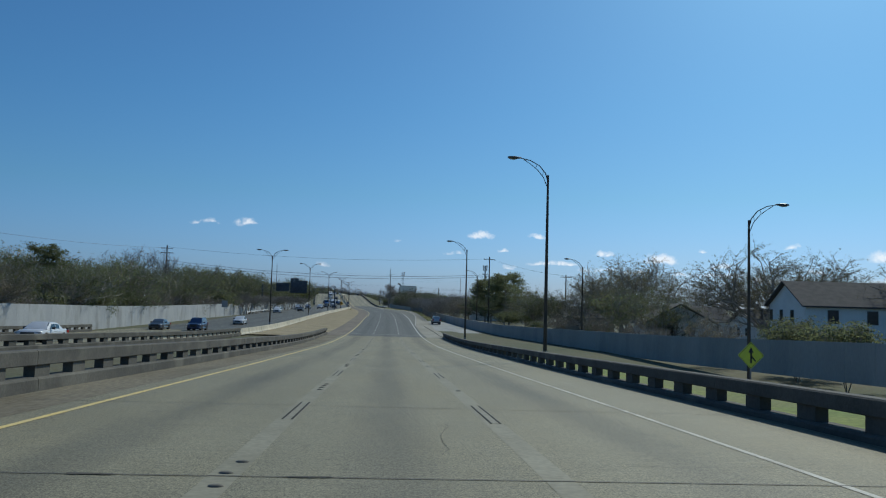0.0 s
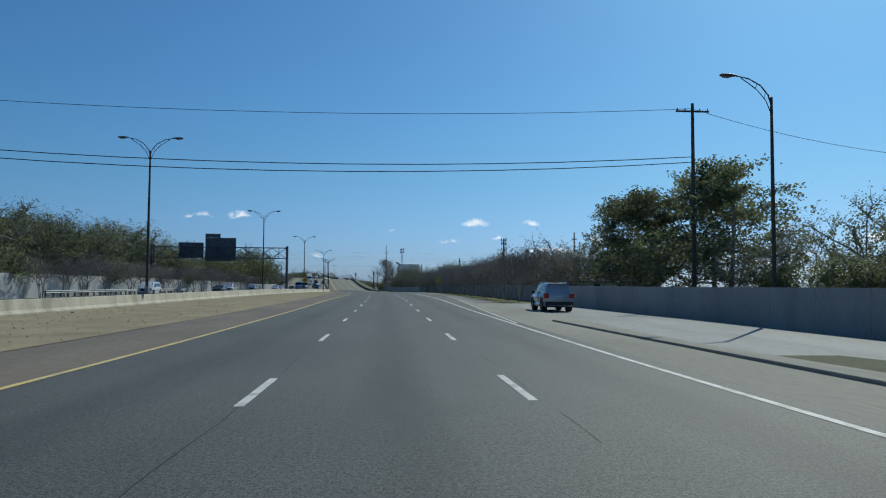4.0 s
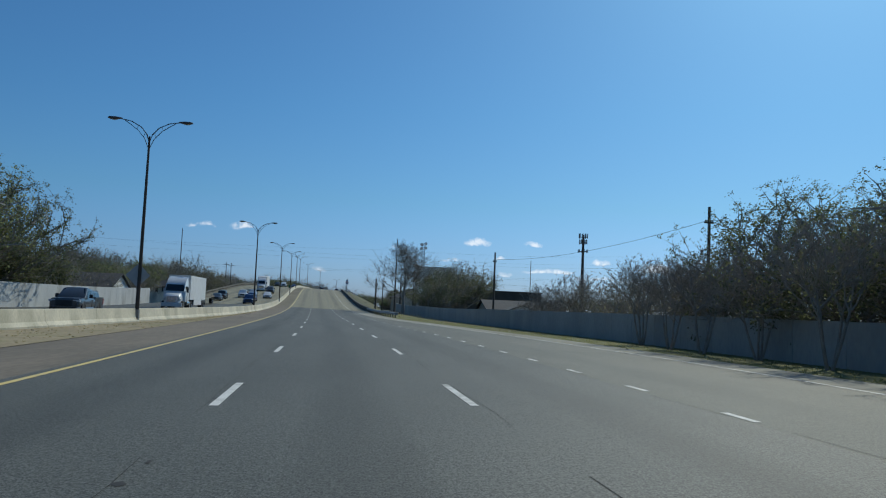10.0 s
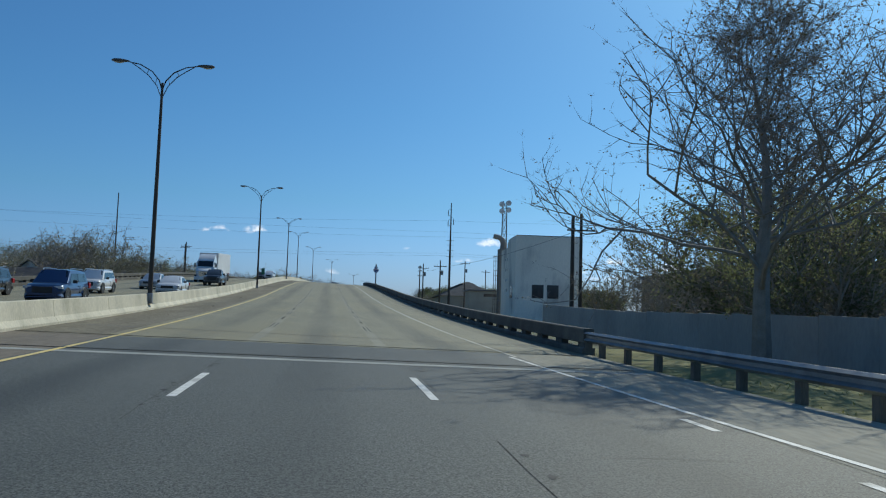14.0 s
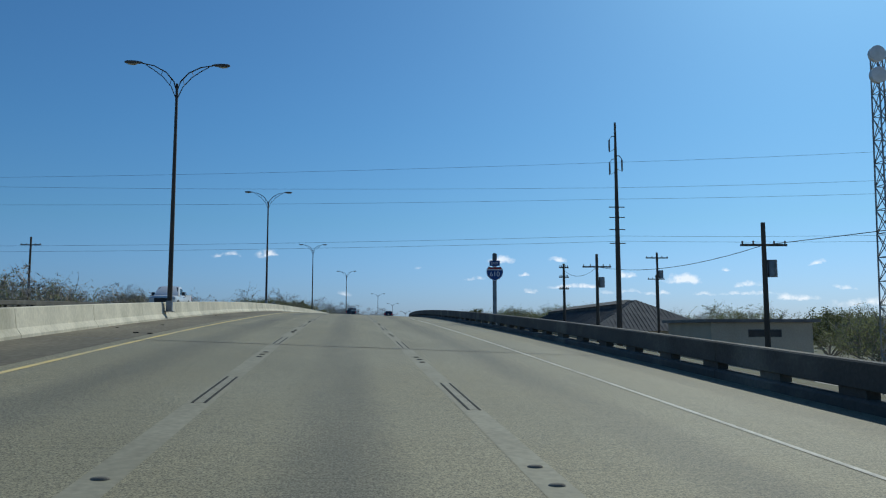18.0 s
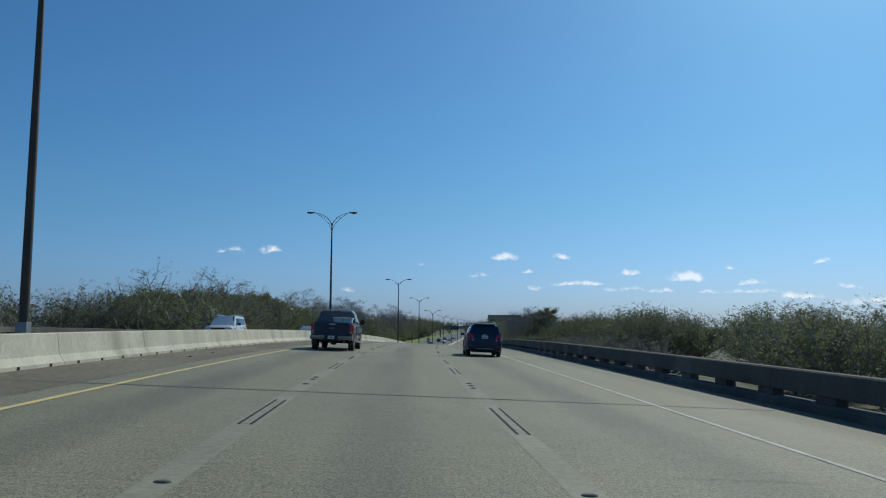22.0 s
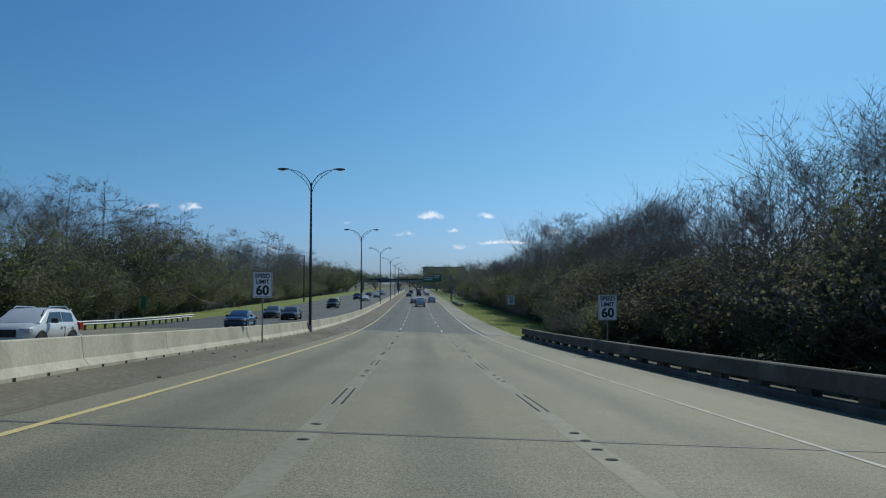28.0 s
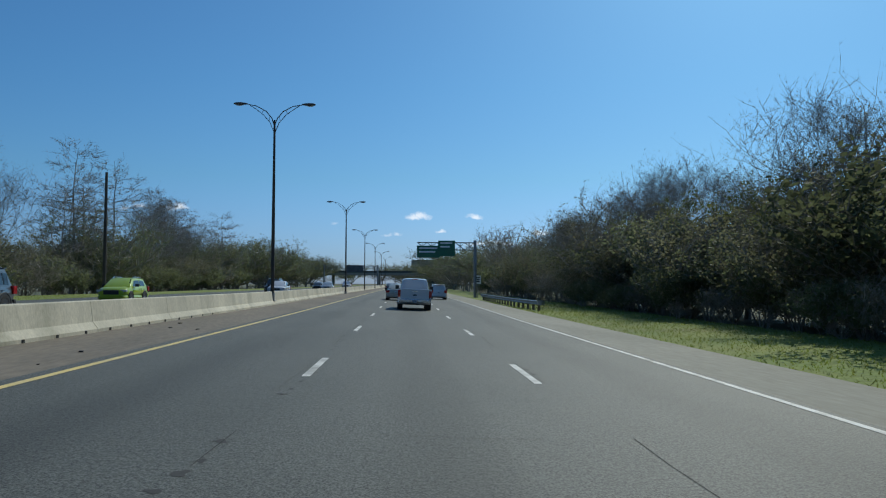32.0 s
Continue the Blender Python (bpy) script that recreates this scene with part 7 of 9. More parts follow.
def lorry(m, label, colour, trailer):
    """An articulated lorry, cab first along its own y axis."""
    v = thing("lorry", m, label, "lorry")
    pm = PAINT[colour]
    part("bonnet", Shape().loft([[(x * q, y, z) for x, z in ((-0.95, 0.75), (-1.0, 1.5), (-0.8, top), (0.8, top), (1.0, 1.5), (0.95, 0.75))] for y, q, top in ((3.6, 0.78, 1.55), (3.35, 0.92, 1.72), (2.0, 1.0, 2.0))]), pm, v, smooth=True)
    part("grille", Shape().box(-0.55, 0.55, 3.55, 3.66, 0.85, 1.5), M["chrome"], v, bevel=0.02)
    part("front_bumper", Shape().box(-1.15, 1.15, 3.35, 3.72, 0.35, 0.8), M["trim"] if colour != "white" else pm, v, bevel=0.06)
    part("cab", Shape().loft([[(x, y, z) for x, z in ((-1.2, 0.9), (-1.22, 2.2), (-1.05, t), (1.05, t), (1.22, 2.2), (1.2, 0.9))] for y, t in ((2.05, 2.1), (1.55, 2.95), (0.6, 3.55 if trailer == "box" else 3.0), (-0.6, 3.85 if trailer == "box" else 3.0))]), pm, v, smooth=True)
    part("windscreen", quad_panel([(1.02, 2.02, 2.12), (-1.02, 2.02, 2.12), (-0.95, 1.58, 2.88), (0.95, 1.58, 2.88)], -0.03 if False else 0.03), M["glass_dark"], v)
    for sd in (1, -1):
        part("side_window", Shape().box(sd * 1.16 if sd > 0 else -1.235, 1.235 if sd > 0 else -1.16, 0.75, 1.5, 2.1, 2.7), M["glass_dark"], v)
        part("fuel_tank", Shape().tube([(sd * 0.95, -1.2, 0.75), (sd * 0.95, 0.6, 0.75)], 0.32, 12), M["chrome"], v, smooth=True)
        part("mirror", Shape().box(sd * 1.3 if sd > 0 else -1.5, 1.5 if sd > 0 else -1.3, 1.7, 1.8, 2.0, 2.6), M["trim"], v, bevel=0.03)
        part("headlight", Shape().box(sd * 0.65 if sd > 0 else -0.95, 0.95 if sd > 0 else -0.65, 3.3, 3.6, 1.05, 1.3), M["clear_lens"], v, bevel=0.03)
        wheel(v, sd * 1.05, 2.75, 0.5, 0.3, sd)
        for y in (-1.5, -2.8):
            wheel(v, sd * 1.0, y, 0.5, 0.5, sd)
        for y in (-11.6, -12.9):
            wheel(v, sd * 1.0, y, 0.5, 0.5, sd)
    part("chassis", Shape().box(-0.45, 0.45, -3.6, 2.6, 0.6, 0.95), M["trim"], v)
    if trailer == "box":
        box = part("trailer", Shape().box(-1.28, 1.28, -14.0, -1.0, 1.15, 4.05), M["box_white"], v, "white box trailer", bevel=0.03)
        part("side_skirt", Shape().box(-1.27, -1.22, -10.4, -4.2, 0.5, 1.14).box(1.22, 1.27, -10.4, -4.2, 0.5, 1.14), M["box_white"], box)
        for k in range(12):
            part("panel_seam", Shape().box(-1.288, 1.288, -1.9 - k * 1.05, -1.87 - k * 1.05, 1.2, 4.0), M["sign_white"], box)
    else:
        box = part("flat_bed", Shape().box(-1.28, 1.28, -14.0, -2.0, 1.15, 1.45), M["timber"], v, "bare flat-bed trailer")
        part("headboard", Shape().box(-1.25, 1.25, -2.1, -2.0, 1.45, 2.5), M["galv"], box)
    return v


lorry(highway(389.5, -17.2, 180), "white articulated lorry with a box trailer on the opposite carriageway", "white", "box")
lorry(highway(421.0, -19.9, 180), "blue lorry with an empty flat-bed trailer, oncoming", "truck_blue", "flat")
lorry(highway(523.5, -16.4, 180), "white box lorry coming over the bridge", "white", "box")


# ---------------------------------------------------------------- the two near vehicles, in more detail
def section(s):
    """The half outline of a body at one station: underside, flank, shoulder, belt, window head and roof."""
    y, z0, wm, zs, wb, zb, wt, zt = s
    half = [(wm - 0.10, z0), (wm - 0.025, z0 + 0.07), (wm, z0 + (zs - z0) * 0.55), (wm - 0.008, zs), (wb, zb), (wb + (wt + 0.035 - wb) * 0.92, zb + (zt - zb) * 0.86), (wt - 0.03, zt - 0.018), (wt * 0.5, zt)]
    return [(x, y, z) for x, z in half] + [(-x, y, z) for x, z in reversed(half)]


def arched(rows, wheels, r, gap=0.055):
    """Adds stations so that the underside rises over the wheels."""
    q, out = r + gap, []
    ys = sorted({s[0] for s in rows} | {w + q * math.cos(math.pi * k / 10) for w in wheels for k in range(11)} | {w + d for w in wheels for d in (-q - 0.012, q + 0.012)})
    for y in ys:
        if not rows[0][0] <= y <= rows[-1][0]:
            continue
        for a, b in zip(rows, rows[1:]):
            if a[0] <= y <= b[0]:
                t = (y - a[0]) / (b[0] - a[0])
                s = [p + (e - p) * t for p, e in zip(a, b)]
                break
        for w in wheels:
            if abs(y - w) <= q:
                s[1] = max(s[1], r + math.sqrt(max(q * q - (y - w) ** 2, 0.0)))
        out.append(tuple(s))
    return out


def flank(stations_, y, f):
    """A place on the side of the cabin: f runs from the belt (0) to the window head (1)."""
    for a, b in zip(stations_, stations_[1:]):
        if a[0] <= y <= b[0]:
            t = (y - a[0]) / (b[0] - a[0])
            q = [p + (r - p) * t for p, r in zip(a, b)]
            x1 = q[4] + (q[6] + 0.035 - q[4]) * 0.92
            return Vector((q[4] + (x1 - q[4]) * f, y, q[5] + (q[7] - q[5]) * 0.86 * f))
    return Vector((0, y, 0))


def strip_panel(columns, push, thick=0.02):
    """A bent panel over columns of (foot, head) points, pushed out along the given way."""
    outer = [[Vector(a) + Vector(push), Vector(b) + Vector(push)] for a, b in columns]
    return Shape().loft([[o[0], o[1], o[1] - Vector(push).normalized() * thick, o[0] - Vector(push).normalized() * thick] for o in outer])


def mirrored(points, sd):
    return [(p[0] * sd, p[1], p[2]) for p in points]


def fine_wheel(vehicle, x, y, r, w, sd, rim_label, spokes=6):
    n = 28
    tyre = part("wheel", Shape().loft([[(x + sd * d, y + q * math.cos(a * math.tau / n), r + q * math.sin(a * math.tau / n)) for a in range(n)] for d, q in ((-w / 2, r * 0.7), (-w / 2, r * 0.92), (-w * 0.36, r), (w * 0.36, r), (w * 0.47, r * 0.95), (w / 2, r * 0.86), (w * 0.47, r * 0.72), (w * 0.2, r * 0.68))]), M["tyre"], vehicle, "black road tyre with a dusty sidewall", smooth=True)
    rim = Shape().loft([[(x + sd * d, y + q * math.cos(a * math.tau / n), r + q * math.sin(a * math.tau / n)) for a in range(n)] for d, q in ((w * 0.36, r * 0.70), (w * 0.44, r * 0.675), (w * 0.42, r * 0.63), (w * 0.10, r * 0.60))])
    for k in range(spokes):
        m = Matrix.Translation((x + sd * w * 0.36, y, r)) @ Matrix.Rotation(k * math.tau / spokes + 0.2, 4, "X")
        rim.loft([[m @ Vector((sd * d, s * q, z)) for d, s in ((-0.02, -1), (0.03, -0.7), (0.03, 0.7), (-0.02, 1))] for q, z in ((0.05, r * 0.1), (0.035, r * 0.4), (0.06, r * 0.65))])
    rim.loft([[(x + sd * d, y + q * math.cos(a * math.tau / 14), r + q * math.sin(a * math.tau / 14)) for a in range(14)] for d, q in ((w * 0.25, r * 0.2), (w * 0.44, r * 0.18), (w * 0.48, r * 0.12))])
    part("rim", rim, M["rim"], tyre, rim_label, smooth=True)
    part("brake_disc", Shape().loft([[(x + sd * d, y + r * 0.5 * math.cos(a * math.tau / 16), r + r * 0.5 * math.sin(a * math.tau / 16)) for a in range(16)] for d in (w * 0.02, w * 0.06)]), M["galv"], tyre)


def wheel_opening(vehicle, sd, y, w, r, lip, lip_mat):
    q = r + 0.055
    arc = [math.pi * k / 16 for k in range(-1, 18)]
    part("wheel_arch", Shape().loft([[(sd * (w + d), y + (q + e) * math.cos(a), r + (q + e) * math.sin(a)) for d, e in ((-0.10, -0.005), (0.006, -0.005), (0.014, lip * 0.4), (0.006, lip), (-0.04, lip + 0.01))] for a in arc]), M[lip_mat] if isinstance(lip_mat, str) else lip_mat, vehicle, smooth=True)


def compact_suv(m, label):
    v = thing("compact_suv", m, label, "SUV")
    pm = PAINT["navy"]
    st = [(-2.13, 0.42, 0.68, 0.54, 0.67, 0.62, 0.64, 0.68), (-2.115, 0.35, 0.79, 0.62, 0.775, 0.78, 0.74, 0.94), (-2.06, 0.30, 0.85, 0.80, 0.825, 1.02, 0.77, 1.12), (-1.96, 0.27, 0.875, 0.90, 0.83, 1.12, 0.685, 1.34), (-1.80, 0.25, 0.888, 0.93, 0.835, 1.13, 0.60, 1.585), (-1.62, 0.25, 0.89, 0.93, 0.838, 1.12, 0.585, 1.64),
          (-1.25, 0.24, 0.89, 0.92, 0.842, 1.10, 0.58, 1.665), (-0.35, 0.23, 0.89, 0.90, 0.845, 1.05, 0.585, 1.675), (0.3, 0.23, 0.89, 0.88, 0.845, 1.02, 0.575, 1.645), (0.68, 0.23, 0.89, 0.87, 0.84, 1.0, 0.59, 1.535), (1.1, 0.23, 0.89, 0.86, 0.83, 0.99, 0.67, 1.22), (1.34, 0.23, 0.885, 0.85, 0.81, 0.975, 0.70, 1.03),
          (1.8, 0.24, 0.86, 0.78, 0.75, 0.89, 0.60, 0.94), (2.04, 0.29, 0.77, 0.67, 0.67, 0.79, 0.5, 0.82), (2.12, 0.38, 0.66, 0.56, 0.6, 0.66, 0.4, 0.69)]
    body = part("body", Shape().loft([section(s) for s in arched(st, (-1.28, 1.27), 0.345)]), pm, v, "dark navy painted bodywork", smooth=True)
    for sd in (1, -1):
        for a, b in ((0.98, 0.02), (-0.04, -0.98), (-1.04, -1.46)):
            top_a = min(a, 0.38) if a > 0.5 else a
            pts = [flank(st, a, 0.06), flank(st, b, 0.06), flank(st, b if b > -1.2 else -1.26, 0.90), flank(st, top_a, 0.90)]
            pts = mirrored(pts, sd)
            part("side_window", quad_panel(pts[::-1] if sd > 0 else pts, 0.01), M["glass_dark"], body)
        part("belt_trim", Shape().tube([flank(st, y, 0.0).to_tuple() if sd > 0 else mirrored([flank(st, y, 0.0)], -1)[0] for y in (0.98, 0.3, -0.4, -1.0, -1.55)], 0.012, 5), M["chrome"], body, smooth=True)
        wheel_opening(v, sd, 1.27, 0.885, 0.345, 0.03, pm)
        wheel_opening(v, sd, -1.28, 0.885, 0.345, 0.03, pm)
        for y in (1.27, -1.28):
            fine_wheel(v, sd * 0.785, y, 0.345, 0.215, sd, "silver five-spoke alloy rim", 5)
        part("sill", Shape().box(sd * 0.80 if sd > 0 else -0.9, 0.9 if sd > 0 else -0.80, -0.9, 0.88, 0.21, 0.34), M["trim"], v, bevel=0.02)
        part("roof_rail", Shape().tube([(sd * 0.555, 0.25, 1.63), (sd * 0.56, 0.1, 1.715), (sd * 0.565, -0.6, 1.735), (sd * 0.56, -1.35, 1.72), (sd * 0.555, -1.55, 1.635)], 0.022, 8), M["chrome"], body, "silver roof rail", smooth=True)
        lamp = part("tail_light", Shape().loft([[(sd * x, y, z) for x, y in ((a, -2.128 + d), (0.80, -2.115 + d), (0.872, -2.03 + d * 0.5), (0.898, c), (0.84, c), (a, -2.0))] for z, a, c, d in ((0.84, 0.53, -1.98, 0.002), (0.93, 0.54, -1.88, 0.008), (1.08, 0.60, -1.74, 0.045), (1.16, 0.68, -1.66, 0.075))]), M["red_lens"], v, "dark red wrap-round tail light", smooth=True)
        part("reversing_lens", Shape().loft([[(sd * x, y, z) for x, y in ((0.56, -2.126), (0.78, -2.112), (0.84, -2.04), (0.56, -2.04))] for z in (0.785, 0.837)]), M["clear_lens"], lamp)
        part("reflector", Shape().box(sd * 0.58 if sd > 0 else -0.72, 0.72 if sd > 0 else -0.58, -2.145, -2.11, 0.505, 0.55), M["red_lens"], v, bevel=0.008)
        part("door_mirror", Shape().loft([[(sd * x, y, z) for x, z in ((0.86, 1.02), (1.06, 1.0), (1.09, 1.1), (1.05, 1.16), (0.90, 1.14))] for y in (0.72, 0.86)]), pm, v, bevel=0.02)
        part("headlight", strip_panel([mirrored(c, sd) for c in (((0.80, 1.83, 0.68), (0.78, 1.78, 0.86)), ((0.70, 2.02, 0.66), (0.68, 1.98, 0.80)), ((0.5, 2.08, 0.66), (0.5, 2.05, 0.75)))], (sd * 0.01, 0.02, 0)), M["clear_lens"], v)
        for y in (0.0, -0.98):
            part("door_handle", Shape().box(sd * 0.875 if sd > 0 else -0.915, 0.915 if sd > 0 else -0.875, y + 0.06, y + 0.25, 0.885, 0.92), pm, v, bevel=0.012)
        for y in (0.98, 0.0, -0.96):
            part("door_seam", Shape().box(sd * 0.86 if sd > 0 else -0.8935, 0.8935 if sd > 0 else -0.86, y - 0.005, y + 0.005, 0.36, 0.90), M["trim"], v)
    part("rear_window", quad_panel([(0.69, -2.005, 1.20), (-0.69, -2.005, 1.20), (-0.565, -1.825, 1.55), (0.565, -1.825, 1.55)], 0.02), M["glass_dark"], body)
    part("windscreen", quad_panel([(-0.72, 1.22, 1.10), (0.72, 1.22, 1.10), (0.58, 0.46, 1.60), (-0.58, 0.46, 1.60)], 0.015), M["glass_dark"], body)
    part("spoiler", Shape().loft([[(x, y, z) for x in (-0.545, 0.545) for z in ((zz, zz + 0.03) if x < 0 else (zz + 0.03, zz))] for y, zz in ((-1.5, 1.655), (-1.8, 1.635), (-1.93, 1.605))]), pm, body)
    part("brake_light", Shape().box(-0.16, 0.16, -1.945, -1.925, 1.60, 1.625), M["red_lens"], body)
    part("aerial", Shape().tube([(0.0, -1.45, 1.67), (0.0, -1.62, 1.74)], [0.01, 0.005], 5), M["trim"], body)
    part("wiper", Shape().box(0.02, 0.46, -2.045, -2.03, 1.215, 1.23), M["trim"], body)
    part("tailgate_seam", Shape().box(-0.80, 0.80, -2.122, -2.10, 0.655, 0.668), M["trim"], v)
    plate_ = part("number_plate", Shape().box(-0.155, 0.155, -2.125, -2.085, 0.90, 1.055), M["plate"], v)
    part("plate_bar", Shape().box(-0.11, 0.11, -2.13, -2.1255, 0.945, 1.0), M["plate_ink"], plate_)
    part("badge", Shape().box(-0.075, 0.075, -2.075, -2.045, 1.095, 1.125), M["chrome"], v, "plain bright badge", bevel=0.008)
    part("rear_valance", Shape().loft([[(x, y, z) for x, z in ((-0.72, 0.33), (-0.76, 0.47), (0.76, 0.47), (0.72, 0.33))] for y in (-2.15, -2.0)]), M["trim"], v, bevel=0.02)
    part("skid_strip", Shape().box(-0.45, 0.45, -2.165, -2.14, 0.37, 0.42), M["galv"], v, bevel=0.012)
    part("grille", Shape().box(-0.48, 0.48, 2.06, 2.13, 0.42, 0.62), M["trim"], v, bevel=0.02)
    part("underbody", Shape().box(-0.6, 0.6, -1.85, 1.8, 0.2, 0.42), M["trim"], v)
    part("exhaust", Shape().tube([(-0.5, -1.6, 0.27), (-0.5, -2.1, 0.26)], 0.035, 8), M["galv"], v)
    return v


def crew_pickup(m, label):
    v = thing("pickup_truck", m, label, "pickup")
    pm, low = PAINT["dirty_blue"], PAINT["tan"]
    st = [(-1.02, 0.70, 0.985, 1.12, 0.965, 1.30, 0.79, 1.88), (-0.92, 0.70, 1.0, 1.14, 0.975, 1.31, 0.755, 1.95), (-0.2, 0.70, 1.01, 1.14, 0.975, 1.30, 0.735, 1.985), (0.45, 0.70, 1.01, 1.13, 0.97, 1.29, 0.725, 1.975), (0.82, 0.70, 1.01, 1.12, 0.965, 1.28, 0.735, 1.90), (1.42, 0.70, 1.01, 1.12, 0.95, 1.27, 0.80, 1.37), (1.58, 0.70, 1.01, 1.10, 0.93, 1.24, 0.8, 1.30), (2.45, 0.70, 1.0, 1.06, 0.90, 1.17, 0.72, 1.23), (2.78, 0.70, 0.97, 0.98, 0.86, 1.08, 0.7, 1.13), (2.92, 0.72, 0.9, 0.88, 0.8, 0.97, 0.62, 1.01)]
    body = part("cab", Shape().loft([section(s) for s in arched(st, (1.83,), 0.41)]), pm, v, "dusty dark blue painted cab and bonnet", smooth=True)
    sill = [(-1.03, 0.97), (-0.9, 1.005), (1.36, 1.008), (1.42, 0.99)]
    part("lower_door_panel", Shape().loft([[(x * k, y, z) for k, z in ((-0.93, 0.44), (-1.0, 0.56), (-1.0, 0.73), (1.0, 0.73), (1.0, 0.56), (0.93, 0.44))] for y, x in sill]), low, v, "tan dusty lower bodywork", smooth=True)
    part("front_apron", Shape().loft([[(x * k, y, z) for k, z in ((-0.93, 0.46), (-1.0, 0.58), (-1.0, 0.74), (1.0, 0.74), (1.0, 0.58), (0.93, 0.46))] for y, x in ((2.3, 1.0), (2.7, 0.97), (2.95, 0.86))]), low, v, smooth=True)
    side = Shape()
    for sd in (1, -1):
        side.loft([[(sd * x, y, z) for x, z in ((0.90, z0), (w, z0 + 0.03), (w + 0.012, max(0.98, z0 + 0.08)), (w, 1.22), (w - 0.03, 1.31), (0.91, 1.31))] for y, z0, w in arched([(-2.88, 0.70, 0.97), (-2.7, 0.70, 0.995), (-1.85, 0.70, 1.008), (-1.06, 0.70, 0.995)], (-1.85,), 0.41)])
    side.box(-0.9, 0.9, -2.78, -1.06, 0.74, 0.80).box(-0.92, 0.92, -1.12, -1.06, 0.80, 1.31)
    bed = part("bed", side, pm, v, "dusty blue load bed", smooth=True)
    for sd in (1, -1):
        part("lower_bed_panel", Shape().loft([[(sd * x, y, z) for x, z in ((0.85, 0.50), (w - 0.02, 0.50), (w, 0.60), (w, 0.72), (0.85, 0.72))] for y, w in ((-2.86, 0.965), (-2.33, 0.995))]), low, bed, "tan lower bed panel")
        part("lower_bed_panel", Shape().loft([[(sd * x, y, z) for x, z in ((0.85, 0.48), (w - 0.02, 0.48), (w, 0.58), (w, 0.72), (0.85, 0.72))] for y, w in ((-1.38, 1.0), (-1.06, 0.992))]), low, bed, "tan lower bed panel")
        part("bed_rail", Shape().box(sd * 0.90 if sd > 0 else -0.985, 0.985 if sd > 0 else -0.90, -2.84, -1.08, 1.312, 1.335), M["trim"], bed, "black bed rail cap", bevel=0.008)
        part("light_trim", Shape().box(sd * 0.988 if sd > 0 else -1.002, 1.002 if sd > 0 else -0.988, -2.6, -1.1, 1.265, 1.278), M["chrome"], bed)
        lamp = part("tail_light", Shape().loft([[(sd * x, y, z) for x, y in ((0.845, -2.905), (0.99, -2.895), (1.016, -2.72), (1.0, -2.70), (0.85, -2.8))] for z in (0.84, 0.98, 1.2, 1.235)]), M["red_lens"], v, "tall red tail light", bevel=0.015)
        part("reversing_lens", Shape().box(sd * 0.87 if sd > 0 else -0.96, 0.96 if sd > 0 else -0.87, -2.912, -2.90, 0.865, 0.915), M["clear_lens"], lamp)
        for y in (1.83, -1.85):
            wheel_opening(v, sd, y, 1.0, 0.41, 0.05, pm)
            fine_wheel(v, sd * 0.875, y, 0.41, 0.27, sd, "six-spoke dusty alloy rim", 6)
        for a, b in ((1.24, 0.28), (0.2, -0.72)):
            head = min(a, 0.62)
            pts = [flank(st, a, 0.04), flank(st, b, 0.04), flank(st, b, 0.93), flank(st, head, 0.93)]
            pts = mirrored(pts, sd)
            part("side_window", quad_panel(pts[::-1] if sd > 0 else pts, 0.01), M["glass_dark"], body)
        part("belt_trim", Shape().tube(mirrored([flank(st, y, -0.02) + Vector((0.005, 0, 0)) for y in (1.3, 0.6, 0.0, -0.7, -0.98)], sd), 0.013, 5), M["chrome"], body, smooth=True)
        for y in (1.32, 0.24, -0.86):
            part("door_seam", Shape().box(sd * 0.97 if sd > 0 else -1.0145, 1.0145 if sd > 0 else -0.97, y - 0.006, y + 0.006, 0.52, 1.2), M["trim"], v)
        for y in (0.34, -0.78):
            part("door_handle", Shape().box(sd * 0.995 if sd > 0 else -1.045, 1.045 if sd > 0 else -0.995, y, y + 0.2, 1.13, 1.175), M["chrome"], v, bevel=0.014)
        part("door_mirror", Shape().loft([[(sd * x, y, z) for x, z in ((0.96, 1.29), (1.22, 1.27), (1.25, 1.4), (1.22, 1.55), (1.04, 1.54), (0.98, 1.38))] for y in (1.0, 1.16)]), M["trim"], v, bevel=0.025)
        part("running_board", Shape().box(sd * 0.86 if sd > 0 else -1.1, 1.1 if sd > 0 else -0.86, -1.0, 1.25, 0.38, 0.44), low, v, "tan dusty running board", bevel=0.02)
        part("mud_flap", Shape().box(sd * 0.76 if sd > 0 else -0.98, 0.98 if sd > 0 else -0.76, -2.36, -2.34, 0.22, 0.52), M["trim"], v)
        part("headlight", Shape().box(sd * 0.62 if sd > 0 else -0.94, 0.94 if sd > 0 else -0.62, 2.72, 2.92, 0.82, 1.02), M["clear_lens"], v, bevel=0.03)
        part("badge_bar", Shape().box(sd * 1.006 if sd > 0 else -1.012, 1.012 if sd > 0 else -1.006, -2.58, -2.3, 1.13, 1.19), M["galv"], bed, "plain grey bed-side marking")
    part("rear_window", quad_panel([(0.80, -1.035, 1.38), (-0.80, -1.035, 1.38), (-0.72, -1.0, 1.86), (0.72, -1.0, 1.86)], 0.012), M["glass_dark"], body)
    part("windscreen", quad_panel([(-0.82, 1.46, 1.36), (0.82, 1.46, 1.36), (0.70, 0.80, 1.90), (-0.70, 0.80, 1.90)], 0.015), M["glass_dark"], body)
    part("brake_light", Shape().box(-0.14, 0.14, -1.05, -0.98, 1.895, 1.925), M["red_lens"], body)
    part("cargo_lamp", Shape().box(-0.24, -0.15, -1.045, -0.98, 1.897, 1.923).box(0.15, 0.24, -1.045, -0.98, 1.897, 1.923), M["clear_lens"], body)
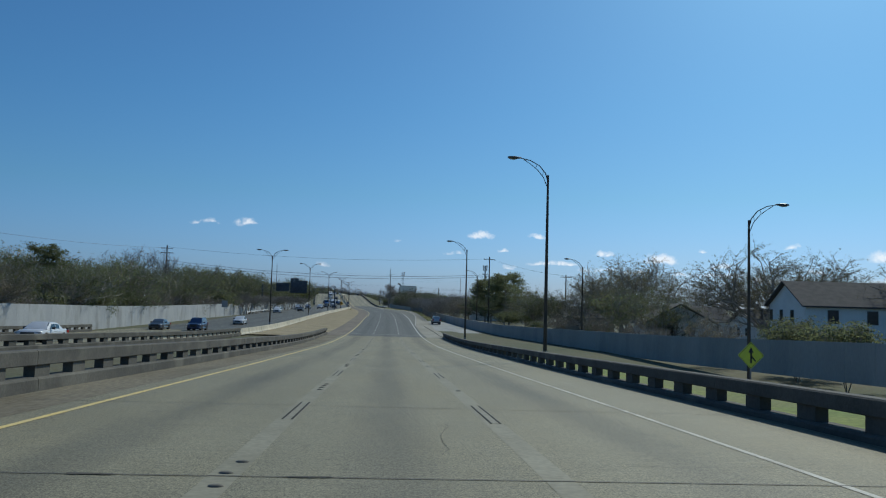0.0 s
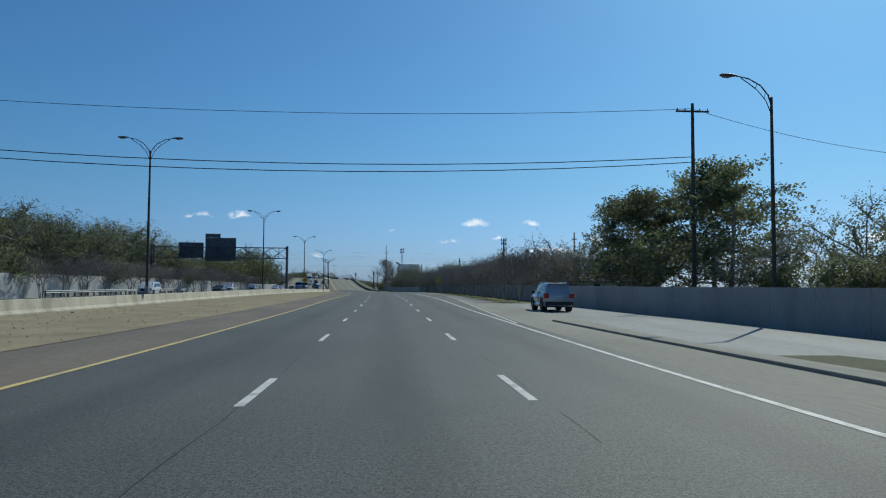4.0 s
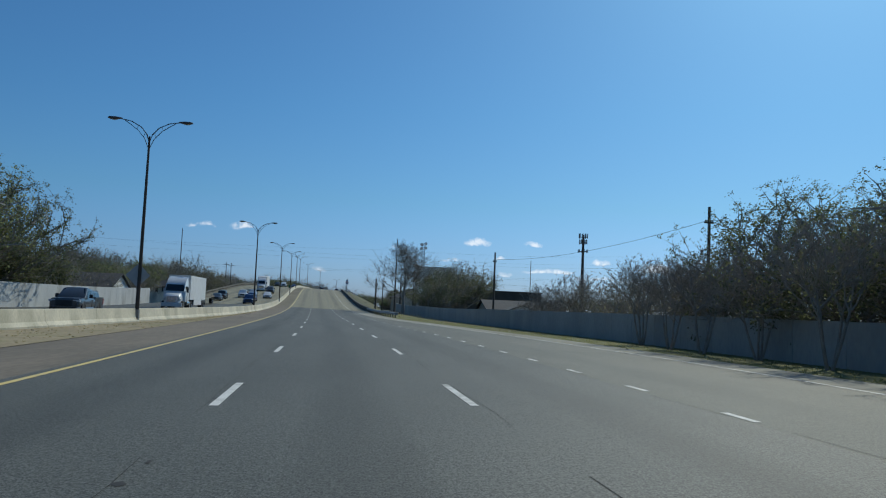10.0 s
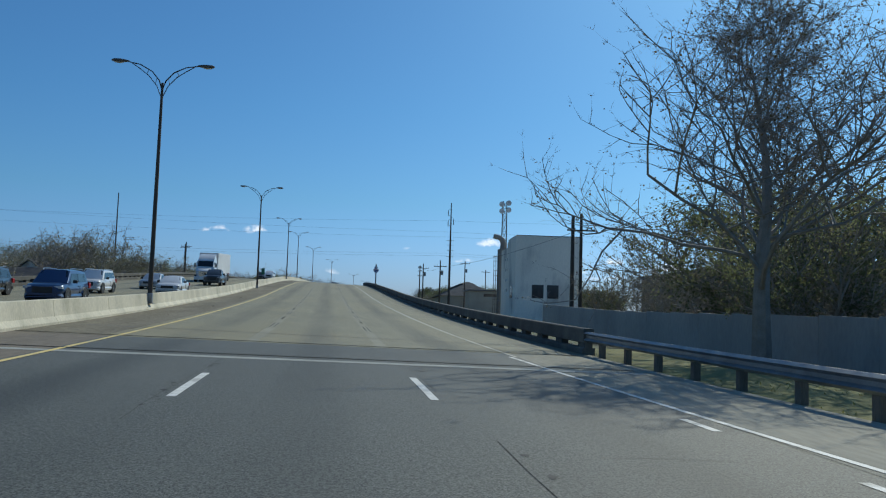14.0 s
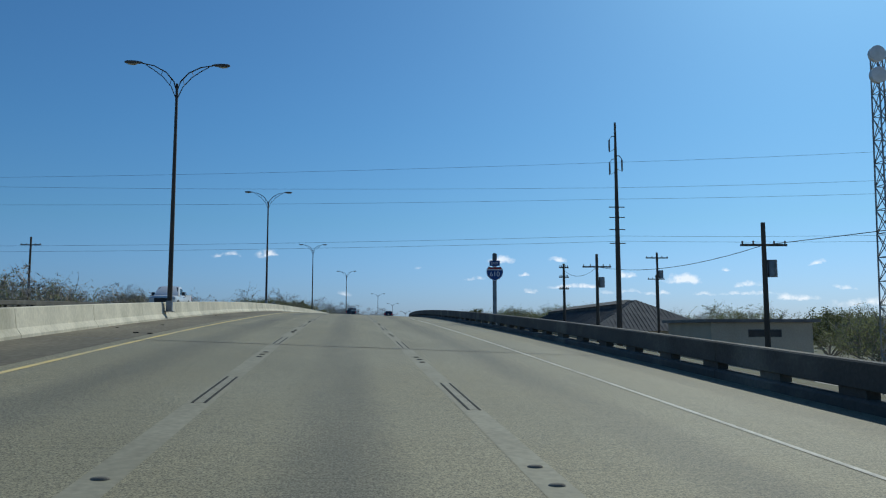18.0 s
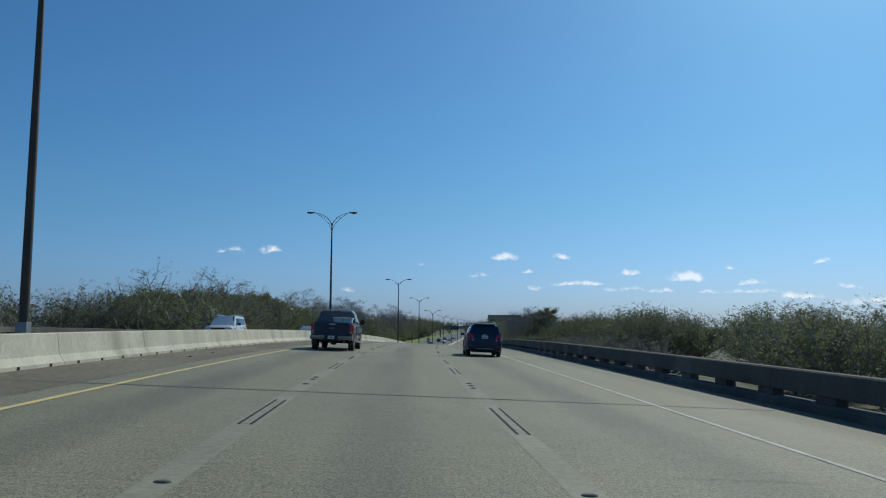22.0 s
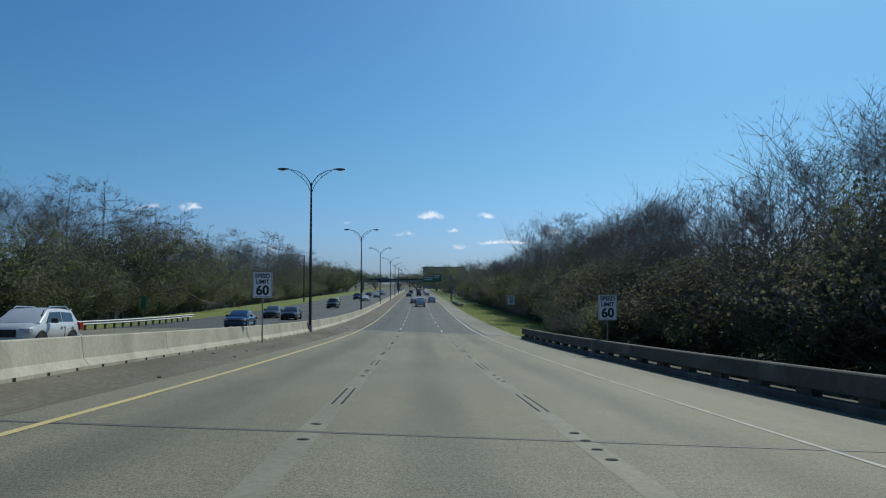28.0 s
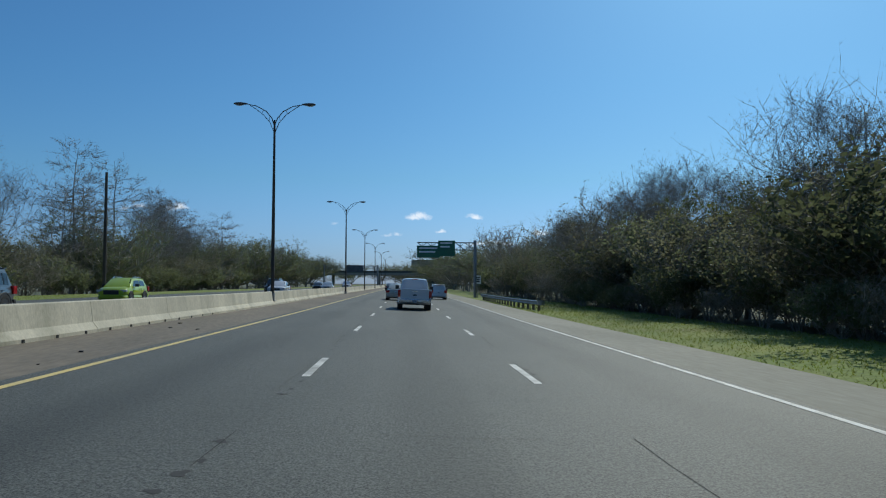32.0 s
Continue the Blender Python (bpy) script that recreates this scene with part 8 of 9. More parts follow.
    # tailgate takes a darker paint than the cab: its shade is in the colour
    gate = part("tailgate", Shape().loft([[(x, y, z) for x, z in ((-0.835, 0.70), (-0.835, 1.30), (-0.80, 1.335), (0.80, 1.335), (0.835, 1.30), (0.835, 0.70))] for y in (-2.90, -2.80)]), PAINT["navy"], v, "near-black tailgate in shade", bevel=0.012)
    part("gate_handle", Shape().box(-0.15, 0.15, -2.918, -2.90, 1.225, 1.265), M["chrome"], gate, bevel=0.008)
    part("gate_crease", Shape().box(-0.8, 0.8, -2.908, -2.90, 0.86, 0.875).box(-0.6, 0.6, -2.908, -2.90, 1.15, 1.16), PAINT["navy"], gate)
    part("emblem", Shape().loft([[(0.14 * q * math.cos(a * math.tau / 18), y, 1.05 + 0.06 * q * math.sin(a * math.tau / 18)) for a in range(18)] for y, q in ((-2.90, 1.0), (-2.915, 0.94))]), M["sign_back"], gate, "plain oval badge")
    bump = part("rear_bumper", Shape().loft([[(x, y, z) for y, z in ((-2.82, 0.50), (-3.0, 0.52), (-3.03, 0.62), (-3.02, 0.70), (-2.82, 0.71))] for x in (-1.0, -0.98, -0.35, 0.35, 0.98, 1.0)]), low, v, "tan painted step bumper", bevel=0.012)
    part("bumper_step", Shape().box(-0.32, 0.32, -3.036, -2.9, 0.54, 0.715), M["trim"], bump)
    plate_ = part("number_plate", Shape().box(-0.155, 0.155, -3.05, -3.036, 0.545, 0.70), M["plate"], bump)
    part("plate_bar", Shape().box(-0.11, 0.11, -3.055, -3.0505, 0.6, 0.645), M["plate_ink"], plate_)
    part("tow_hitch", Shape().box(-0.05, 0.05, -3.02, -2.6, 0.40, 0.48), M["trim"], v)
    part("axle", Shape().tube([(-0.8, -1.85, 0.41), (0.8, -1.85, 0.41)], 0.07, 8).tube([(0, -1.98, 0.41), (0, -1.72, 0.41)], 0.17, 10), M["trim"], v)
    part("exhaust", Shape().tube([(0.45, -1.4, 0.48), (0.5, -2.5, 0.46), (0.62, -2.75, 0.44)], 0.04, 8), M["galv"], v)
    part("chassis", Shape().box(-0.55, 0.55, -2.75, 2.7, 0.42, 0.72), M["trim"], v)
    part("grille", Shape().box(-0.6, 0.6, 2.85, 2.95, 0.72, 1.0), M["chrome"], v, bevel=0.02)
    part("front_bumper", Shape().box(-0.96, 0.96, 2.85, 3.02, 0.46, 0.68), M["chrome"], v, bevel=0.04)
    return v


compact_suv(highway(684.4, 3.98) @ Matrix.Scale(0.965, 4), "dark navy compact SUV with roof rails on the bridge deck")
PICKUP = highway(684.4, -3.35)
crew_pickup(PICKUP, "dusty dark blue crew-cab pickup truck with tan lower body")
crate = thing("white_box", PICKUP @ pose(0.40, -1.75, 0.80), "long white box strapped across the pickup bed", "box")
part("box_body", Shape().loft([[(x * k, y * k, z) for x, y in ((-0.45, -0.27), (0.45, -0.27), (0.45, 0.27), (-0.45, 0.27))] for k, z in ((0.93, 0.0), (1.0, 0.70))]), M["box_white"], crate, bevel=0.02)
part("lid", Shape().box(-0.475, 0.475, -0.30, 0.30, 0.703, 0.79), M["box_white"], crate, bevel=0.025)
part("strap", Shape().box(-0.025, 0.025, -0.32, 0.32, 0.1, 0.80), M["strap"], crate)


# ---------------------------------------------------------------- poles, masts and wires
M["pole_wood"] = material("utility_pole_wood", (0.075, 0.06, 0.048), (0.11, 0.09, 0.07), 2, 0.9, fine=0.4, stretch=(1, 1, 0.1))
M["wire"] = material("black_wire", (0.02, 0.02, 0.022), None, 1, 0.6, fine=0.0)
M["insulator"] = material("brown_insulator", (0.12, 0.11, 0.10), None, 1, 0.3, fine=0.1)


def pole_at(x, y, top, base=-0.4):
    return Matrix.Translation((x, y, base)), top - base


def utility_pole(x, y, top, arms=(0.5,), turn=0.0, r=0.15, label="weathered wooden utility pole with a crossarm", transformer=False, span=1.25):
    m, h = pole_at(x, y, top)
    pole = thing("utility_pole", m @ pose(0, 0, 0, 0, 0, turn), label, "utility pole")
    part("shaft", Shape().tube([(0, 0, 0), (0, 0, h)], [r * 1.25, r * 0.8], 8), M["pole_wood"], pole, smooth=True)
    for a in arms:
        arm = part("crossarm", Shape().box(-span, span, -0.06, 0.06, h - a - 0.06, h - a + 0.06), M["pole_wood"], pole)
        for x2 in (-span + 0.1, -span * 0.45, span * 0.45, span - 0.1):
            part("insulator", Shape().tube([(x2, 0, h - a + 0.06), (x2, 0, h - a + 0.22)], [0.04, 0.05], 6), M["insulator"], arm)
    if transformer:
        part("transformer", Shape().tube([(0.4, 0, h - 2.9), (0.4, 0, h - 2.0)], 0.26, 10), M["galv"], pole, smooth=True)
    return pole


def wire(points, sag, name="wire", r=0.018, label="thin black overhead wire"):
    s = Shape()
    for a, b in zip(points, points[1:]):
        a, b = Vector(a), Vector(b)
        s.tube([a.lerp(b, k / 14) - Vector((0, 0, sag * 4 * (k / 14) * (1 - k / 14))) for k in range(15)], r, 4, cap=False)
    return tagged(part(name, s, M["wire"]), label, "wire")


utility_pole(-49.3, 171.2, 15.6, (0.7, 1.7))
utility_pole(-64, 118, 14.5, (0.7,))
utility_pole(21.5, 173.6, 15.3, (0.6,))
utility_pole(38.9, 172.9, 11.7, (0.5,))
utility_pole(20.9, 355.9, 11.3, (1.3,), span=0.4)
utility_pole(11.8, 417.5, 11.4, (1.5,), span=0.35)
utility_pole(34.6, 264.3, 12.5, (1.3,), span=0.5)
utility_pole(-2.3, 468.7, 9.3, ())
utility_pole(1.0, 480.3, 11.0, (1.5,))
utility_pole(-7.1, 567.9, 11.9, (1.2,), transformer=True)
utility_pole(1.5, 613.2, 14.7, (0.6,), transformer=True)
utility_pole(-9.8, 594.3, 12.7, (1.1,), transformer=True)
utility_pole(-10.3, 606.7, 12.9, (0.4, 1.4, 2.6), span=0.5)
utility_pole(9.8, 640, 14.0, (0.6,))
utility_pole(52.8, 609.6, 23.1, ())
utility_pole(62, 560, 12.5, (0.7,))
utility_pole(85, 585, 11.5, (0.7,))
utility_pole(-60.7, 465.9, 9.8, (0.9,))
utility_pole(-73.6, 625.5, 17.7, (1.0,))
utility_pole(-66.9, 602.3, 16.4, (1.0,))
utility_pole(30, 720, 13, (0.8,))
utility_pole(-37, 1004, 12, ())
# street crossing under the first spans: wires from pole to pole over the road
wire([(-49.3, 171.2, 15.2), (21.5, 173.6, 14.9)], 1.3)
wire([(-49.3, 171.2, 12.3), (21.5, 173.6, 11.3)], 1.6, r=0.03)
wire([(-49.3, 171.2, 11.8), (21.5, 173.6, 10.9)], 1.7, r=0.03)
wire([(21.5, 173.6, 14.9), (38.9, 172.9, 11.5), (70, 171, 11)], 0.5)
wire([(-64, 118, 14.0), (-49.3, 171.2, 15.0)], 0.6)
wire([(20.9, 355.9, 10.2), (60, 350, 11.5)], 0.4)
wire([(20.9, 355.9, 10.2), (11.8, 417.5, 10.3)], 1.0)
wire([(1.0, 480.3, 9.6), (-7.1, 567.9, 10.7), (-9.8, 594.3, 11.6), (-10.3, 606.7, 12.2)], 0.7)
wire([(30, 560, 11.4), (62, 560, 11.8), (85, 585, 10.9), (130, 600, 11)], 0.6)

# the tall transmission pole beside the bridge
tower = thing("transmission_pole", Matrix.Translation((-2.4, 615.1, -0.4)), "tall slender transmission pole with looped insulator brackets", "transmission pole")
H = 30.5
part("shaft", Shape().tube([(0, 0, 0), (0, 0, H * 0.5), (0, 0, H)], [0.36, 0.27, 0.12], 10), M["pole_wood"], tower, smooth=True)
for z, sd in ((H - 2.6, -1), (H - 5.3, -1), (H - 4.9, 1)):
    bracket = part("bracket", Shape().tube([(0, 0, z + 1.0), (sd * 0.45, 0, z + 0.95), (sd * 0.7, 0, z + 0.6), (sd * 0.72, 0, z - 0.9), (0, 0, z - 0.5)], 0.05, 6), M["pole_dark"], tower, smooth=True)
    part("insulator_string", Shape().tube([(sd * 0.72, 0, z + 0.5), (sd * 0.72, 0, z - 0.8)], 0.1, 8), M["insulator"], bracket, smooth=True)
for z in (H - 10.0, H - 11.2, H - 12.6, H - 14.2):
    part("crossarm", Shape().box(-0.9, 0.9, -0.05, 0.05, z, z + 0.1), M["pole_wood"], tower)
for dx, z, far in ((0, 25.4, 26.0), (-0.7, 22.4, 26.2), (0.7, 21.1, 23.2), (-0.7, 16.8, 17.4), (0.7, 16.2, 16.6)):
    wire([(-2.4 + dx, 615.1, z), (-135, 632, far)], 0.7, r=0.013)
    wire([(-2.4 + dx, 615.1, z), (80, 575, z - 1.5)], 1.0, r=0.013)
mast = thing("radio_mast", Matrix.Translation((-94, 630.6, -0.4)), "slim lattice radio mast far beyond the opposite carriageway", "mast")
part("shaft", Shape().tube([(0, 0, 0), (0, 0, 32.0)], [0.28, 0.14], 6), M["pole_dark"], mast)

# the monopole telephone mast
cell = thing("telephone_mast", Matrix.Translation((70.3, 593.3, -0.4)), "dark monopole telephone mast with three tiers of aerials", "mast")
part("shaft", Shape().tube([(0, 0, 0), (0, 0, 33.6)], [0.75, 0.42], 10), M["pole_dark"], cell, smooth=True)
for z, r, n in ((33.2, 1.7, 9), (30.9, 1.5, 8), (27.6, 1.9, 6)):
    tier = part("platform", Shape().tube([(r * math.cos(a * math.tau / 12), r * math.sin(a * math.tau / 12), z - 0.6) for a in range(13)], 0.09, 6), M["pole_dark"], cell)
    for k in range(n):
        a = k * math.tau / n
        part("aerial", Shape().box(-0.17, 0.17, r - 0.1, r + 0.12, z - 0.9, z + 0.9 if n > 6 else z + 0.3, Matrix.Rotation(a, 4, "Z")), M["galv"], tier)

# the lattice floodlight tower
lat = thing("lattice_tower", Matrix.Translation((7.1, 579.4, -0.4)), "galvanised lattice tower carrying four round dish aerials", "tower")
TH = 26.4
corner = [(-1, -1), (1, -1), (1, 1), (-1, 1)]
for cx, cy in corner:
    part("leg", Shape().tube([(cx * 0.75, cy * 0.75, 0), (cx * 0.42, cy * 0.42, TH)], 0.06, 5), M["galv"], lat)
for k in range(16):
    s = Shape()
    z0, z1 = TH * k / 16, TH * (k + 1) / 16
    for i in range(4):
        a, b = corner[i], corner[(i + 1) % 4]
        r0, r1 = 0.75 - 0.33 * z0 / TH, 0.75 - 0.33 * z1 / TH
        s.tube([(a[0] * r0, a[1] * r0, z0), (b[0] * r1, b[1] * r1, z1)], 0.035, 4).tube([(b[0] * r0, b[1] * r0, z0), (a[0] * r1, a[1] * r1, z1)], 0.035, 4).tube([(a[0] * r0, a[1] * r0, z0), (b[0] * r0, b[1] * r0, z0)], 0.03, 4)
    part("lattice_bay", s, M["galv"], lat)
for x, z in ((-0.75, TH - 0.8), (-0.75, TH - 2.3), (0.75, TH - 0.5), (0.75, TH - 2.0)):
    part("dish", Shape().loft([[(x + q * math.cos(a * math.tau / 14), -0.55 - y, z + q * math.sin(a * math.tau / 14)) for a in range(14)] for y, q in ((0.0, 0.2), (0.1, 0.55), (0.45, 0.58), (0.5, 0.3))]), M["box_white"], lat, "round drum aerial", smooth=True)


# ---------------------------------------------------------------- buildings
M["render_white"] = material("white_render", (0.84, 0.79, 0.68), (0.76, 0.72, 0.62), 0.15, 0.9, bump=0.2, bump_scale=6, fine=0.12, stain=(0.36, 0.35, 0.32), stain_scale=0.25, stretch=(1, 1, 0.4))
M["render_tan"] = material("tan_block", (0.40, 0.36, 0.285), (0.34, 0.305, 0.24), 0.3, 0.9, fine=0.2)
M["siding"] = material("pale_siding", (0.80, 0.80, 0.77), (0.73, 0.73, 0.70), 0.4, 0.8, fine=0.12)
M["roof_dark"] = material("dark_shingle", (0.06, 0.06, 0.062), (0.085, 0.08, 0.08), 1.5, 0.95, fine=0.4)
M["roof_metal"] = material("ribbed_metal_roof", (0.15, 0.15, 0.148), (0.11, 0.113, 0.115), 0.5, 0.9, 0.0, spec=0.15, fine=0.12)
M["pane_dark"] = material("dark_window", (0.02, 0.022, 0.026), (0.035, 0.038, 0.04), 1, 0.15, fine=0.05)
M["brick_dark"] = material("dark_brown_cladding", (0.085, 0.075, 0.065), (0.11, 0.095, 0.08), 0.5, 0.9, fine=0.3)


def window(host, x0, x1, z0, z1, y, out=-1):
    w = part("window", Shape().box(x0 - 0.06, x1 + 0.06, min(y, y + out * 0.05), max(y, y + out * 0.05), z0 - 0.06, z1 + 0.06), M["sign_back"], host)
    part("pane", Shape().box(x0, x1, min(y, y + out * 0.07), max(y, y + out * 0.07), z0, z1), M["pane_dark"], w)


tagged(part("yard", Shape().box(-12, 62, 500, 700, -0.6, -0.2), M["yard"]), "pale cracked concrete yard round the industrial buildings", "ground", kind="structure")
# the white industrial block: its own x runs to the right, y away
mill = thing("industrial_building", Matrix.Translation((4.6, 544.6, -0.4)), "tall white rendered industrial building with few windows", "building")
part("wall_block", Shape().box(0, 11.6, 0, 9.2, 0, 15.6), M["render_white"], mill, bevel=0.05)
part("rear_block", Shape().box(0.05, 11.6, 9.22, 19.0, 0, 14.3), M["render_white"], mill, bevel=0.05)
part("roof", Shape().box(0.2, 11.4, 0.2, 9.0, 15.602, 15.75), M["roof_dark"], mill)
part("roof_hut", Shape().box(0.6, 2.4, 13.0, 14.8, 14.3, 15.6), M["render_white"], mill, bevel=0.03)
for x in (3.0, 5.6):
    window(mill, x, x + 1.9, 5.0, 7.2, 0.0)


def side_window(host, y0, y1, z0, z1, x=0.0):
    w = part("window", Shape().box(x - 0.05, x, y0 - 0.05, y1 + 0.05, z0 - 0.05, z1 + 0.05), M["sign_back"], host)
    part("pane", Shape().box(x - 0.07, x, y0, y1, z0, z1), M["pane_dark"], w)


side_window(mill, 3.2, 5.6, 5.0, 7.0)
for k in range(4):
    for y in (10.4, 12.4):
        side_window(mill, y, y + 0.3, 6.25 + k * 1.9, 6.65 + k * 1.9, 0.0 if y < 9 else 0.05)
silo = thing("exhaust_stack", Matrix.Translation((5.3, 566.2, -0.4)), "stout grey ventilation stack with a bent metal duct", "chimney")
M["stack_grey"] = material("stack_grey", (0.21, 0.20, 0.185), (0.27, 0.255, 0.23), 0.6, 0.75, fine=0.25, stain=(0.13, 0.12, 0.11), stain_scale=0.5, stretch=(1, 1, 0.3))
part("flue", Shape().tube([(0, 0, 0), (0, 0, 14.8)], 1.15, 20), M["stack_grey"], silo, smooth=True)
for z in (4.5, 9.0, 13.6):
    part("stack_band", Shape().tube([(0, 0, z), (0, 0, z + 0.22)], 1.19, 20), M["galv"], silo, smooth=True)
part("duct", Shape().tube([(0, 0, 14.8), (0, 0, 15.9), (-0.25, 0, 16.7), (-0.9, 0, 17.2), (-2.0, 0, 17.45)], [0.75, 0.62, 0.55, 0.5, 0.48], 14), M["stack_grey"], silo, smooth=True)
s = Shape()
for dx in (-1.5, -1.9):
    s.tube([(dx, -0.6, 0), (dx, -0.6, 13.5)], 0.05, 5)
for k in range(14):
    s.box(-1.95, -1.1, -1.0, 0.1, 1 + k * 0.95, 1.04 + k * 0.95)
part("ladder", s, M["pole_dark"], silo)

shed = thing("shed_building", Matrix.Translation((1.5, 598, -0.4)), "low flat-roofed tan block building beside the tracks", "building")
part("wall", Shape().box(0, 9.5, 0, 12, 0, 7.2), M["render_tan"], shed, bevel=0.04)
part("roof", Shape().box(-0.5, 10, -0.5, 12.5, 7.21, 7.5), M["sign_back"], shed)
window(shed, 3.5, 6.5, 5.9, 6.5, 0.0)


def hip_hall(m, w, d, eave, ridge, label):
    hall = thing("hall", m, label, "building")
    part("wall", Shape().box(0.8, w - 0.8, 0.8, d - 0.8, 0, eave), M["render_tan"], hall)
    a, b = w * 0.5, w * 0.5
    v = [(0, 0, eave), (w, 0, eave), (w, d, eave), (0, d, eave), (a, w * 0.5, ridge), (b, d - w * 0.5, ridge)]
    part("roof", Shape().add(v, [(0, 1, 4), (1, 2, 5, 4), (2, 3, 5), (3, 0, 4, 5), (0, 3, 2, 1)]), M["roof_metal"], hall, "weathered grey ribbed metal hip roof")
    n = 34
    for k in range(1, n):
        x = w * k / n
        t = 1 - abs(2 * x / w - 1)
        part("rib", Shape().tube([(x, 0, eave + 0.03), (x, w * 0.5 * t, eave + (ridge - eave) * t + 0.03)], 0.03, 4), M["roof_metal"], hall)
    for k in range(1, 80):
        y = d * k / 80
        t = min(1, y / (w * 0.5), (d - y) / (w * 0.5))
        for sd in (0,):
            x0, x1 = (0, w * 0.5 * t) if sd == 0 else (w, w - w * 0.5 * t)
            part("rib", Shape().tube([(x0, y, eave + 0.03), (x1, y, eave + (ridge - eave) * t + 0.03)], 0.03, 4), M["roof_metal"], hall)
    part("ridge_monitor", Shape().loft([[(x, y, z) for x, y in ((a - q, w * 0.5 + 5 - q), (a + q, w * 0.5 + 5 - q), (a + q, d - w * 0.5 + q), (a - q, d - w * 0.5 + q))] for q, z in ((2.0, ridge - 1.3), (2.0, ridge - 0.5), (2.3, ridge - 0.47), (0.3, ridge + 0.2))]), M["roof_metal"], hall, "raised hipped ridge of grey metal")
    return hall


hip_hall(Matrix.Translation((-4.5, 622, -0.4)), 17, 72, 6.3, 10.4, "long hall with a weathered grey ribbed metal hip roof")

depot = thing("warehouse", Matrix.Translation((13.3, 472.3, -0.4)), "long low dark brown warehouse behind the wall", "building")
part("wall", Shape().box(0, 17, 0, 30, 0, 6.8), M["brick_dark"], depot, bevel=0.04)
part("roof", Shape().box(-0.2, 17.2, -0.2, 30.2, 6.81, 7.1), M["roof_dark"], depot)
part("downpipe", Shape().tube([(16.6, -0.1, 0), (16.6, -0.1, 6.6)], 0.07, 8), M["pole_dark"], depot, smooth=True)
for x in (3.0, 9.5):
    part("loading_door", Shape().box(x, x + 3.2, -0.06, -0.002, 0, 4.0), M["sign_back"], depot)


def gable_house(m, w, d, eave, ridge, wall, label, along=True, windows=2):
    """A house whose ridge runs along its own x."""
    h = thing("house", m, label, "house")
    part("wall", Shape().box(0, w, 0, d, 0, eave), M[wall], h)
    for x in (0.0, w):
        part("gable", Shape().loft([[(x + o, 0, eave), (x + o, d, eave), (x + o, d / 2, ridge - 0.08)] for o in ((0.0, 0.1) if x == 0 else (-0.1, 0.0))]), M[wall], h)
    o = 0.45
    for y0, y1 in ((-o, d / 2), (d + o, d / 2)):
        zlow = eave - (ridge - eave) * o / (d / 2)
        part("roof", Shape().loft([[(-o, y0, zlow), (-o, y1, ridge), (-o, y1, ridge + 0.14), (-o, y0, zlow + 0.14)], [(w + o, y0, zlow), (w + o, y1, ridge), (w + o, y1, ridge + 0.14), (w + o, y0, zlow + 0.14)]]), M["roof_dark"], h, "dark shingle roof")
    for k in range(windows):
        x = w * (k + 0.7) / (windows + 0.4)
        window(h, x - 0.45, x + 0.45, eave - 1.7, eave - 0.5, 0.0)
        side = part("window", Shape().box(-0.06, -0.005, d * 0.3 + k * d * 0.3, d * 0.3 + 0.8 + k * d * 0.3, eave - 1.7, eave - 0.5), M["sign_back"], h)
        part("pane", Shape().box(-0.08, -0.061, d * 0.3 + 0.06 + k * d * 0.3, d * 0.3 + 0.74 + k * d * 0.3, eave - 1.64, eave - 0.56), M["pane_dark"], side)
    return h


gable_house(Matrix.Translation((39.5, 72, -0.4)) @ pose(0, 0, 0, 0, 0, -8), 16, 10, 6.0, 8.3, "siding", "two-storey white house with a dark shingle roof", windows=4)
gable_house(Matrix.Translation((41, 96, -0.4)) @ pose(0, 0, 0, 0, 0, 82), 8, 9, 3.4, 5.8, "siding", "small white gabled house behind the wall")
gable_house(Matrix.Translation((52, 108, -0.4)), 12, 9, 3.2, 5.4, "siding", "white bungalow under a dark roof among oaks", windows=3)
gable_house(Matrix.Translation((46, 134, -0.4)), 14, 10, 3.2, 5.6, "siding", "pale bungalow half hidden by an oak", windows=3)
gable_house(Matrix.Translation((34, 152, -0.4)), 10, 8, 3.0, 4.8, "render_tan", "tan bungalow behind the wall")
gable_house(Matrix.Translation((24, 232, -0.4)), 16, 9, 3.2, 5.0, "siding", "pale bungalow behind the bare trees", windows=4)
gable_house(Matrix.Translation((28, 268, -0.4)), 14, 9, 3.0, 4.9, "render_tan", "tan bungalow behind the bare trees", windows=3)
